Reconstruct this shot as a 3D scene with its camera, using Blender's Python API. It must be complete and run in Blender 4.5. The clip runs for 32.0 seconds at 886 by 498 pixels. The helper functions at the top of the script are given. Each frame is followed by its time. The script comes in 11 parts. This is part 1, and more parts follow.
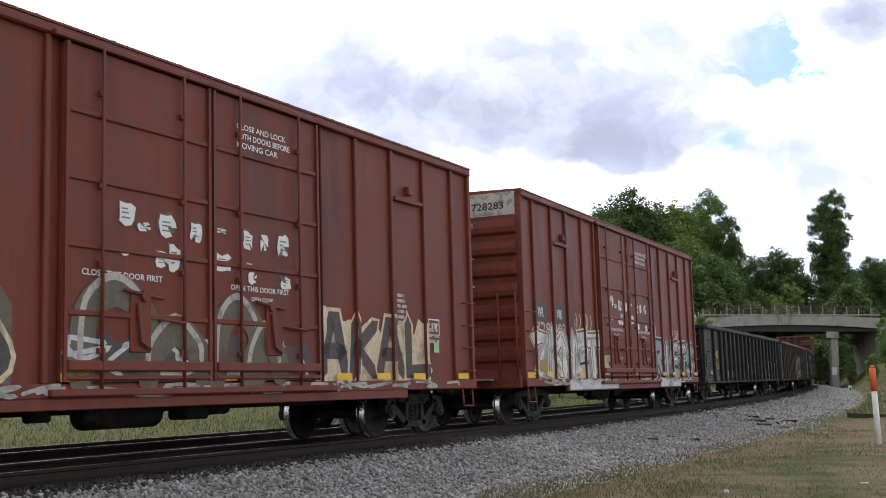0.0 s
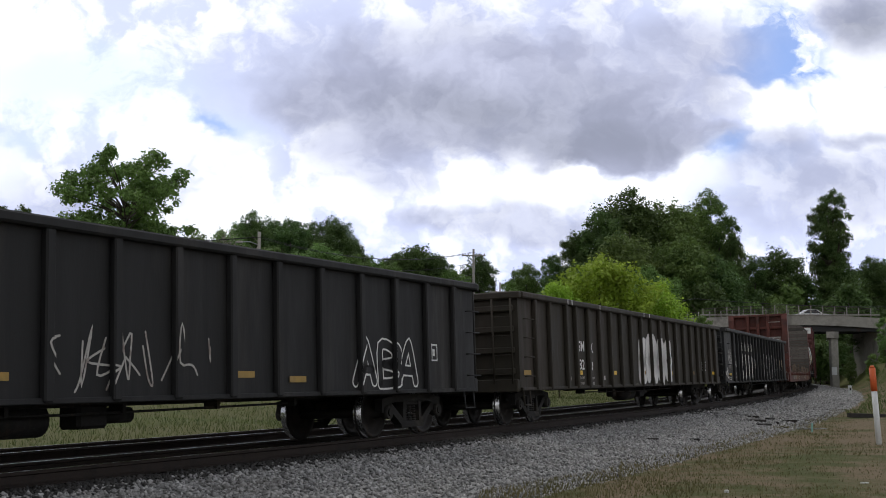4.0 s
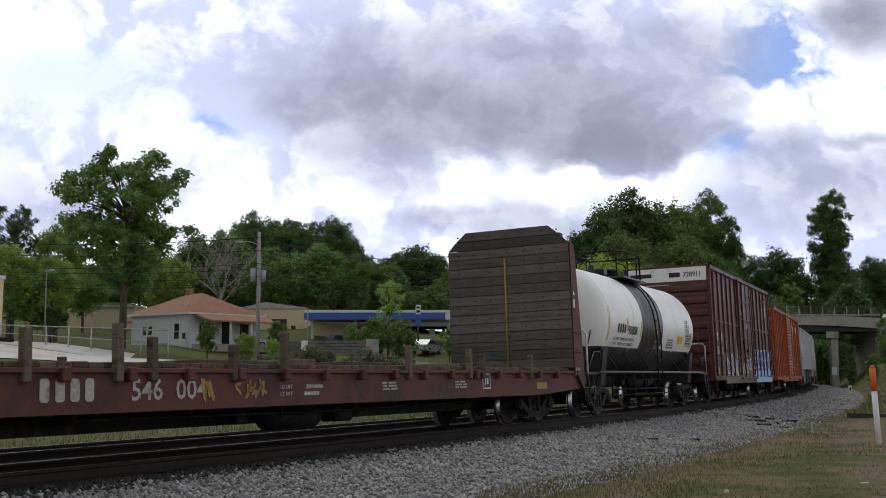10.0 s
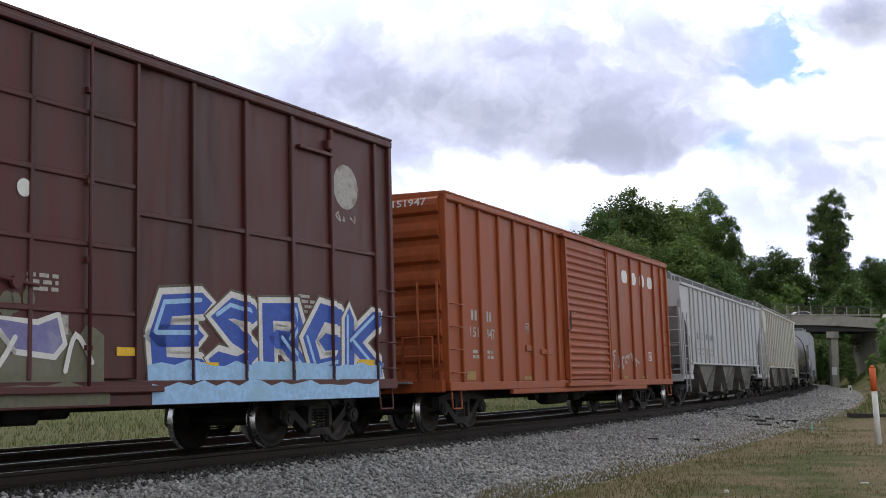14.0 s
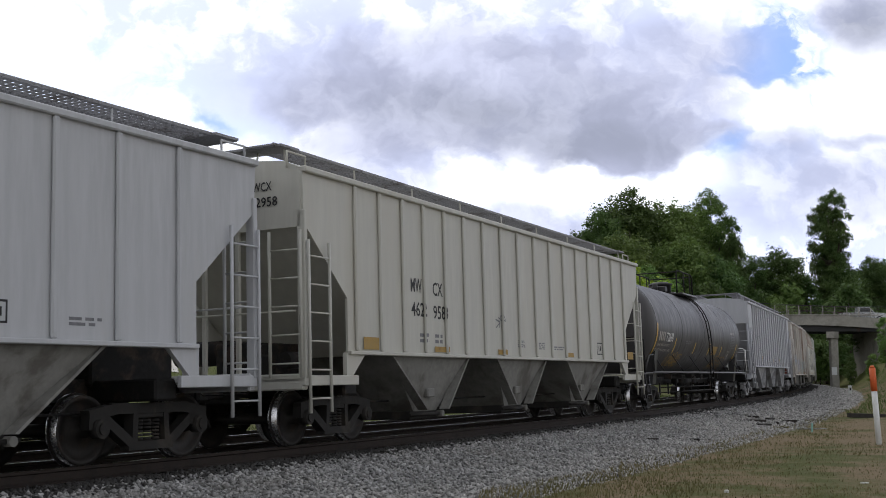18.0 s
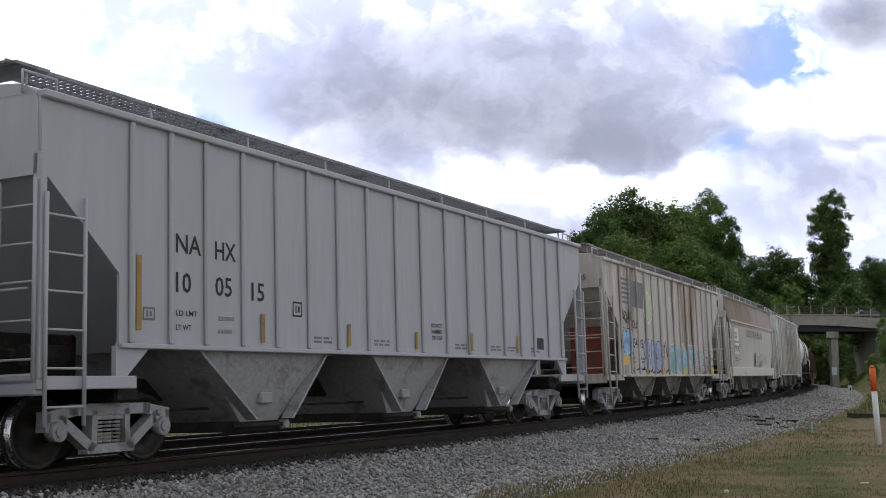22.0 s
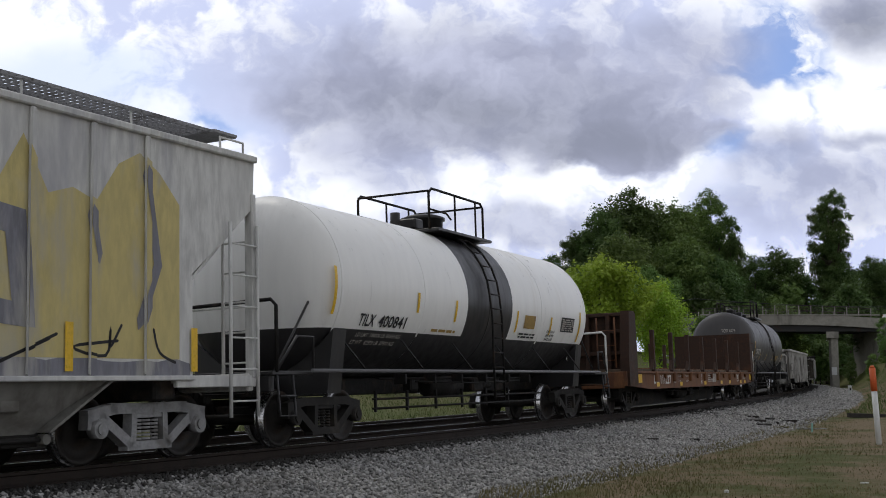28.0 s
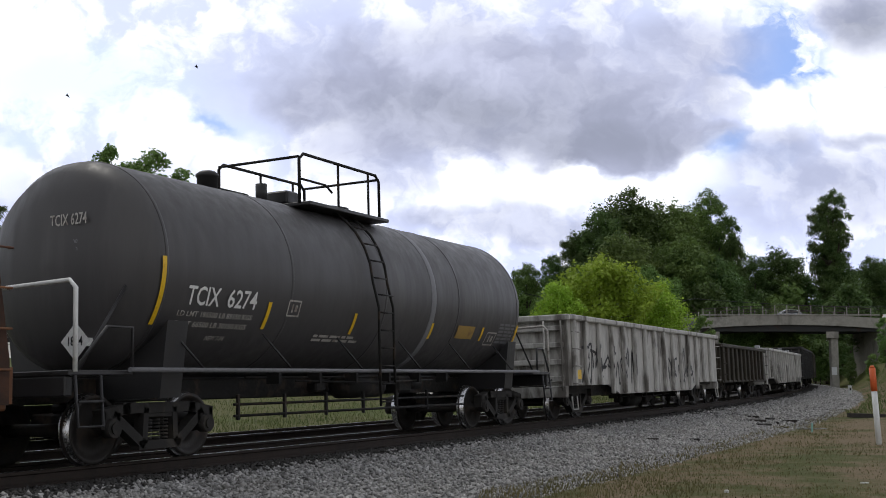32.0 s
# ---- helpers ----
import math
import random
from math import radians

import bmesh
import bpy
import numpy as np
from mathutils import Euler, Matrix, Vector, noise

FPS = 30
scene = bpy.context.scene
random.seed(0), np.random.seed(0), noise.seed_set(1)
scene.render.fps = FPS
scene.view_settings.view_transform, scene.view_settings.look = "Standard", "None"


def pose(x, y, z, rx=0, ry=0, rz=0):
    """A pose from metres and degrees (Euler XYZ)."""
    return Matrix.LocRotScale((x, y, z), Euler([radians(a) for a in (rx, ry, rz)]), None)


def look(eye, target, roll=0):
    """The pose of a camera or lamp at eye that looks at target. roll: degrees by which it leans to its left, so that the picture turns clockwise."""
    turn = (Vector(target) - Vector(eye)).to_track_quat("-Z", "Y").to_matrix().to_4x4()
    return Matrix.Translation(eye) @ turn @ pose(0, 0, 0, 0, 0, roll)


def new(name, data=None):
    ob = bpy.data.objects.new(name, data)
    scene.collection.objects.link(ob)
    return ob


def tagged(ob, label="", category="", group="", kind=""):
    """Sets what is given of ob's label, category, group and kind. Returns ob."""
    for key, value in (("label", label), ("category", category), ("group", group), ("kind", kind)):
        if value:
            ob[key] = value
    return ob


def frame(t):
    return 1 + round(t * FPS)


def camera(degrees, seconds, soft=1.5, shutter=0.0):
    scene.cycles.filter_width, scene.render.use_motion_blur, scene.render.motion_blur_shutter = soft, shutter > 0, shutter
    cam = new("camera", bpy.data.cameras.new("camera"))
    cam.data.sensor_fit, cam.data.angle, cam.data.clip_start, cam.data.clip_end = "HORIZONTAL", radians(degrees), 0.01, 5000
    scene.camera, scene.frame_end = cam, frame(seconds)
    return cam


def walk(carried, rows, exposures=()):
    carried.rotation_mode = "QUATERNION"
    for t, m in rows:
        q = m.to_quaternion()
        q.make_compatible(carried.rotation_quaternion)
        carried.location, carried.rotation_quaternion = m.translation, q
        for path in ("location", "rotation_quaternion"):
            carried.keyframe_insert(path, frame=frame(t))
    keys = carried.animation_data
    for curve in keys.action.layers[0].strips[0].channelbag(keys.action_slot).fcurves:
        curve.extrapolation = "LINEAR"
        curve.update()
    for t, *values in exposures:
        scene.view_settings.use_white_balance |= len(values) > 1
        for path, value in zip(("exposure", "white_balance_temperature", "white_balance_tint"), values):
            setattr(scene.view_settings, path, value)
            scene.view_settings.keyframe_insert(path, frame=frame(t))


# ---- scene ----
cam = camera(42.17, 32.0, soft=0.95)
EYE = Vector((0.0, 0.0, 1.122))
walk(cam, [(0.0, pose(0, 0, 1.122, 96.2, 0, 0)), (32.0, pose(0, 0, 1.122, 96.2, 0, 0))], exposures=[(0.0, 0.55), (1.0, 0.72), (2.0, 0.55), (3.0, 0.05), (6.0, -0.25), (9.0, -0.12), (10.0, -0.25), (12.0, -0.22), (13.0, 0.0), (14.0, 0.3), (17.0, 0.1), (18.0, 0.03), (20.0, 0.0), (22.0, 0.05), (24.0, 0.05), (25.0, 0.0), (28.0, -0.38), (31.0, -0.38), (32.0, -0.12)])

# ---------------------------------------------------------------- the line
CANT = 1.883
SPEED, GAIN = 9.9356, 0.01488
S_MIN, S_STEP = -420.0, 0.5


def build_line():
    """Points and headings of the track's centre line, every half metre."""
    xs, ys, hs = [], [], []
    n = 2100

    def bend(s):
        return 0.0022257 - 1.1095e-5 * min(max(s, 0.0), 110.0)
    i0 = int(-S_MIN / S_STEP)
    x, y, h = -5.1945, 14.0, 1.08876
    fw = [(x, y, h)]
    for i in range(i0, n):
        s = S_MIN + i * S_STEP
        h2 = h + bend(s + S_STEP / 2) * S_STEP
        x, y, h = x + math.cos((h + h2) / 2) * S_STEP, y + math.sin((h + h2) / 2) * S_STEP, h2
        fw.append((x, y, h))
    x, y, h = fw[0]
    bw = []
    for i in range(i0):
        s = -i * S_STEP
        h2 = h - bend(s - S_STEP / 2) * S_STEP
        x, y, h = x - math.cos((h + h2) / 2) * S_STEP, y - math.sin((h + h2) / 2) * S_STEP, h2
        bw.append((x, y, h))
    return np.array(bw[::-1] + fw)


LINE = build_line()


def on_line(s):
    """Place (x, y) and heading of the centre line at s metres."""
    f = min(max((s - S_MIN) / S_STEP, 0.0), len(LINE) - 1.001)
    i = int(f)
    a = LINE[i] * (1 - (f - i)) + LINE[i + 1] * (f - i)
    return float(a[0]), float(a[1]), float(a[2])


def beside(s, w, z=0.0):
    """A point w metres to the left of the line (the far side) at s, at height z."""
    x, y, h = on_line(s)
    return Vector((x - math.sin(h) * w, y + math.cos(h) * w, z))


def nearest_line(x, y):
    """s and the signed distance from the line, positive on the far side."""
    d = (LINE[:, 0] - x) ** 2 + (LINE[:, 1] - y) ** 2
    i = int(np.argmin(d))
    h = LINE[i, 2]
    return S_MIN + i * S_STEP, -(x - LINE[i, 0]) * math.sin(h) + (y - LINE[i, 1]) * math.cos(h)


def ramp(v, a, b):
    t = min(max((v - a) / (b - a), 0.0), 1.0)
    return t * t * (3 - 2 * t)


def lay(x, y):
    """Height of the land."""
    s, d = nearest_line(x, y)
    r = math.hypot(x, y)
    if d > 0:
        z = -0.62 + 0.2 * ramp(d, 4, 12) + 2.6 * ramp(d, 11, 42) + 1.3 * ramp(d, 40, 52) + 0.05 * max(d - 52, 0) * ramp(d, 52, 80)
        z = min(z, 16.0)
        if s > 60:
            z += 4.0 * ramp(s, 70, 130) * ramp(d, 8, 20)
    else:
        e = -d
        z = -0.62 + 0.2 * ramp(e, 3, 7)
        z += 6.2 * ramp(s, 38, 96) * ramp(e, 5.2, 12.5)
    z += 0.10 * noise.noise((x * 0.11, y * 0.11, 0)) * ramp(abs(d), 4, 9) + 0.5 * noise.noise((x * 0.02, y * 0.02, 3)) * ramp(abs(d), 20, 60)
    return z


def seen_at(px, py, depth):
    """World x and z of a sight line at a depth of y metres; px, py as fractions of the half width, right and up."""
    c, s = math.cos(radians(6.2)), math.sin(radians(6.2))
    k = math.tan(radians(42.17) / 2)
    u, v = px * k, py * k
    dy, dz = c - v * s, s + v * c
    return u / dy * depth, 1.122 + dz / dy * depth


def sight(x, y, depth):
    return seen_at((x - 784) / 784, (441 - y) / 784, depth)


# ---------------------------------------------------------------- sky and sun
def wire(tree, kind, ins=(), **props):
    n = tree.nodes.new(kind)
    for k, v in props.items():
        if k == "operation":
            n.operation = v
        elif k == "blend":
            n.data_type, n.blend_type = "RGBA", v
        elif k == "type":
            n.noise_type = v
        elif k == "dims":
            n.noise_dimensions = v
        elif k == "clamp":
            n.use_clamp = v
    for key, v in ins:
        sock = n.inputs[key]
        if isinstance(v, bpy.types.NodeSocket):
            tree.links.new(v, sock)
        else:
            sock.default_value = v
    return n


def maths(tree, op, a, b=0.0, c=0.0, clamp=False):
    return wire(tree, "ShaderNodeMath", [(0, a), (1, b), (2, c)], operation=op, clamp=clamp).outputs[0]


def mix(tree, f, a, b, blend="MIX"):
    return wire(tree, "ShaderNodeMix", [("Factor", f), (6, a), (7, b)], blend=blend).outputs[2]


def smooth(tree, v, a, b, lo=0.0, hi=1.0):
    n = tree.nodes.new("ShaderNodeMapRange")
    n.interpolation_type = "SMOOTHSTEP"
    for i, x in enumerate((v, a, b, lo, hi)):
        if isinstance(x, bpy.types.NodeSocket):
            tree.links.new(x, n.inputs[i])
        else:
            n.inputs[i].default_value = x
    return n.outputs[0]


def noises(tree, vec, scale, detail=4.0, rough=0.55, dist=0.0):
    return wire(tree, "ShaderNodeTexNoise", [("Vector", vec), ("Scale", scale), ("Detail", detail), ("Roughness", rough), ("Distortion", dist)]).outputs["Fac"]


SUN_EL, SUN_AZ = 58.0, -35.0


def build_sky():
    world = bpy.data.worlds.new("sky")
    scene.world = world
    world.use_nodes = True
    t = world.node_tree
    t.nodes.clear()
    sky = t.nodes.new("ShaderNodeTexSky")
    sky.sky_type, sky.sun_disc = "NISHITA", False
    sky.sun_elevation, sky.sun_rotation = radians(SUN_EL), radians(SUN_AZ)
    sky.air_density, sky.dust_density, sky.ozone_density = 1.0, 0.6, 2.0
    way = t.nodes.new("ShaderNodeTexCoord").outputs["Generated"]
    sep = wire(t, "ShaderNodeSeparateXYZ", [(0, way)])
    fy = maths(t, "MAXIMUM", sep.outputs[1], 0.08)
    u, v = maths(t, "DIVIDE", sep.outputs[0], fy), maths(t, "DIVIDE", sep.outputs[2], fy)
    flat = wire(t, "ShaderNodeCombineXYZ", [(0, u), (1, maths(t, "MULTIPLY", v, 1.35)), (2, 0.0)]).outputs[0]

    def drift(scale, amount, detail=4.0):
        n = wire(t, "ShaderNodeTexNoise", [("Vector", flat), ("Scale", scale), ("Detail", detail), ("Roughness", 0.55)])
        off = wire(t, "ShaderNodeVectorMath", [(0, n.outputs["Color"]), (1, (0.5, 0.5, 0.5))], operation="SUBTRACT").outputs[0]
        return wire(t, "ShaderNodeVectorMath", [(0, off), (1, (amount, amount, 0.0))], operation="MULTIPLY").outputs[0]

    def join(a, b):
        return wire(t, "ShaderNodeVectorMath", [(0, a), (1, b)], operation="ADD").outputs[0]
    here = wire(t, "ShaderNodeCombineXYZ", [(0, u), (1, v), (2, 0.0)]).outputs[0]
    # cloud edges billow at three sizes
    curls = join(join(join(here, drift(5.0, 0.10)), drift(15.0, 0.060)), drift(42.0, 0.022))
    rolls = join(join(here, drift(4.0, 0.12)), drift(13.0, 0.05))
    soft_at, crisp_at = (wire(t, "ShaderNodeSeparateXYZ", [(0, q)]) for q in (rolls, curls))
    big, fine, wisp = noises(t, curls, 6.0, 5.0, 0.5), noises(t, curls, 17.0, 5.0, 0.55), noises(t, rolls, 34.0, 5.0, 0.6)

    def patch(x, y, a, b, soft=0.55, crisp=False):
        """An uneven cloud or gap about a sight line, half as wide and high as a and b."""
        X, Z = sight(x, y, 1.0)
        Z -= 1.122
        at = crisp_at if crisp else soft_at
        du = maths(t, "DIVIDE", maths(t, "SUBTRACT", at.outputs[0], X), a / 2033)
        dv = maths(t, "DIVIDE", maths(t, "SUBTRACT", at.outputs[1], Z), b / 2033)
        r = maths(t, "SQRT", maths(t, "ADD", maths(t, "MULTIPLY", du, du), maths(t, "MULTIPLY", dv, dv)))
        return smooth(t, r, 1.0 + soft, 1.0 - soft)

    def most(items):
        a = items[0]
        for b in items[1:]:
            a = maths(t, "MAXIMUM", a, b)
        return a
    # cloud is thin and bright in front, thick and grey overhead and high behind
    front = smooth(t, sep.outputs[1], -0.2, 0.95)
    low = smooth(t, sep.outputs[2], 0.85, 0.25)
    bright = maths(t, "MULTIPLY", front, low)
    puff = smooth(t, maths(t, "ADD", maths(t, "MULTIPLY", big, 0.6), maths(t, "ADD", maths(t, "MULTIPLY", fine, 0.45), maths(t, "MULTIPLY", wisp, 0.14))), 0.54, 0.63)
    # unseen bright band low behind the viewer, added to light the cars' sides
    rear_fill = smooth(t, sep.outputs[2], 0.75, 0.10)
    lit = mix(t, bright, mix(t, rear_fill, (0.60, 0.62, 0.68, 1), (1.02, 1.03, 1.06, 1)), (1.36, 1.40, 1.50, 1))
    shade = mix(t, bright, mix(t, rear_fill, (0.39, 0.41, 0.46, 1), (0.72, 0.74, 0.80, 1)), (0.84, 0.92, 1.26, 1))
    cloud = mix(t, puff, shade, lit)
    air = mix(t, 1.0, sky.outputs[0], (0.10, 0.10, 0.10, 1), "MULTIPLY")
    deep = mix(t, 0.55, air, (0.36, 0.60, 1.35, 1))
    haze = mix(t, 0.6, deep, (1.05, 1.2, 1.45, 1))
    gap = most([patch(1380, 70, 95, 75, 0.4, True), patch(1335, 125, 80, 30, 0.5, True), patch(1285, 118, 48, 22, 0.6, True), patch(1412, 180, 50, 22, 0.6, True), patch(1440, 120, 60, 24, 0.6, True), patch(1325, 270, 85, 24, 0.7, True), patch(338, 248, 44, 30, 0.7, True)])
    thin = most([patch(110, 165, 210, 60, 0.8), patch(20, 240, 60, 30, 0.8), patch(1310, 300, 90, 40, 0.9), patch(380, 250, 90, 40, 0.9)])
    cloud = mix(t, maths(t, "MULTIPLY", thin, 0.55), cloud, haze)
    gap = maths(t, "MULTIPLY", gap, smooth(t, maths(t, "ADD", maths(t, "MULTIPLY", fine, 0.7), maths(t, "MULTIPLY", big, 0.3)), 0.66, 0.54))
    cloud = mix(t, maths(t, "MULTIPLY", gap, 0.95), cloud, deep)
    # white heads that stand before the gaps
    heads = most([patch(1370, 200, 75, 60, 0.28, True), patch(1515, 190, 80, 70, 0.28, True), patch(1270, 165, 60, 40, 0.35, True), patch(350, 300, 120, 62, 0.3, True), patch(20, 310, 46, 50, 0.35, True), patch(830, 350, 130, 46, 0.35, True), patch(1120, 340, 190, 44, 0.35, True)])
    cloud = mix(t, heads, cloud, mix(t, smooth(t, puff, 0.0, 0.8), mix(t, 0.5, shade, lit), lit))
    # soft grey undersides
    veil = most([patch(660, 290, 110, 44, 0.75), patch(1480, 350, 170, 70, 0.6), patch(960, 395, 150, 34, 0.6), patch(1370, 300, 70, 40, 0.7), patch(720, 110, 300, 90, 0.9), patch(1100, 60, 190, 60, 0.9), patch(180, 350, 150, 50, 0.9), patch(760, 385, 90, 22, 0.8), patch(1500, 270, 80, 20, 0.8)])
    pale = mix(t, smooth(t, fine, 0.35, 0.65), (0.52, 0.56, 0.76, 1), (0.76, 0.81, 1.04, 1))
    cloud = mix(t, maths(t, "MULTIPLY", veil, 0.85), cloud, pale)
    mass = most([patch(870, 178, 390, 118, 0.34, True), patch(1080, 240, 200, 66, 0.3, True), patch(600, 175, 130, 75, 0.5), maths(t, "MULTIPLY", patch(1190, 150, 120, 90, 0.6), 0.8), maths(t, "MULTIPLY", patch(1530, 30, 115, 75, 0.45), 0.95)])
    core = most([patch(1020, 258, 230, 50, 0.75), patch(860, 205, 260, 70, 0.9), maths(t, "MULTIPLY", patch(640, 190, 110, 50, 0.9), 0.5), patch(1550, 40, 90, 60, 0.8)])
    dull = mix(t, smooth(t, maths(t, "ADD", maths(t, "MULTIPLY", big, 0.5), maths(t, "MULTIPLY", fine, 0.5)), 0.38, 0.62), (0.47, 0.50, 0.67, 1), (0.74, 0.78, 1.00, 1))
    dull = mix(t, maths(t, "MULTIPLY", core, 0.75), dull, mix(t, smooth(t, fine, 0.35, 0.65), (0.30, 0.325, 0.42, 1), (0.43, 0.46, 0.59, 1)))
    total = mix(t, maths(t, "MULTIPLY", mass, 0.95), cloud, dull)
    bg = wire(t, "ShaderNodeBackground", [("Color", total), ("Strength", 1.0)])
    out = t.nodes.new("ShaderNodeOutputWorld")
    t.links.new(bg.outputs[0], out.inputs[0])


build_sky()
sun = new("sun", bpy.data.lights.new("sun", "SUN"))
sun.data.energy, sun.data.angle, sun.data.color = 0.8, radians(14), (1.0, 0.96, 0.88)
sun.matrix_world = look((-60 * math.sin(radians(-SUN_AZ)), 60 * math.cos(radians(SUN_AZ)), 60 * math.tan(radians(SUN_EL))), (0, 0, 0))


# ---------------------------------------------------------------- materials
def material(name, colour, rough=0.6, metal=0.0, vary=0.25, scale=3.0, other=None, amount=0.5, patch_scale=1.0, bump=0.1, bump_scale=40.0, stretch=(1, 1, 1), per_piece=0.0, spec=0.32, local=True, rough_vary=0.15):
    """A surface with grain at a fine scale and patches of another colour at a coarse one."""
    m = bpy.data.materials.new(name)
    m.use_nodes = True
    t = m.node_tree
    bsdf = t.nodes["Principled BSDF"]
    where = t.nodes.new("ShaderNodeTexCoord").outputs["Object"]
    if not local:
        where = t.nodes.new("ShaderNodeNewGeometry").outputs["Position"]
    if per_piece:
        info = t.nodes.new("ShaderNodeObjectInfo")
        shift = wire(t, "ShaderNodeVectorMath", [(0, where), (1, maths(t, "MULTIPLY", info.outputs["Random"], 37.0))], operation="ADD").outputs[0]
        where = shift
    long = wire(t, "ShaderNodeMapping", [("Vector", where), ("Scale", stretch)]).outputs[0]
    grain = noises(t, long, scale * 6, 5.0, 0.65)
    blot = noises(t, long, patch_scale, 6.0, 0.62, 0.4)
    c = (*colour, 1.0)
    dark = tuple(x * (1 - vary) for x in colour) + (1.0,)
    light = tuple(min(x * (1 + vary), 1.0) for x in colour) + (1.0,)
    col = mix(t, smooth(t, grain, 0.3, 0.7), dark, light)
    col = mix(t, smooth(t, noises(t, where, scale * 0.35, 3.0), 0.35, 0.65, 0.0, 0.5), col, c)
    if other:
        f = maths(t, "MULTIPLY", smooth(t, blot, 0.62 - 0.25 * amount, 0.78 - 0.25 * amount), min(1.0, 0.35 + amount))
        col = mix(t, f, col, (*other, 1.0))
    if per_piece:
        k = maths(t, "ADD", 1 - per_piece, maths(t, "MULTIPLY", info.outputs["Random"], 2 * per_piece))
        col = wire(t, "ShaderNodeVectorMath", [(0, col), (1, k)], operation="MULTIPLY").outputs[0]
    t.links.new(col, bsdf.inputs["Base Color"])
    t.links.new(smooth(t, grain, 0.2, 0.8, max(rough - rough_vary, 0.03), min(rough + rough_vary, 1.0)), bsdf.inputs["Roughness"])
    bsdf.inputs["Metallic"].default_value = metal
    bsdf.inputs["Specular IOR Level"].default_value = spec
    if bump:
        b = wire(t, "ShaderNodeBump", [("Strength", bump), ("Distance", 0.02), ("Height", noises(t, long, bump_scale, 3.0))])
        t.links.new(b.outputs[0], bsdf.inputs["Normal"])
    return m


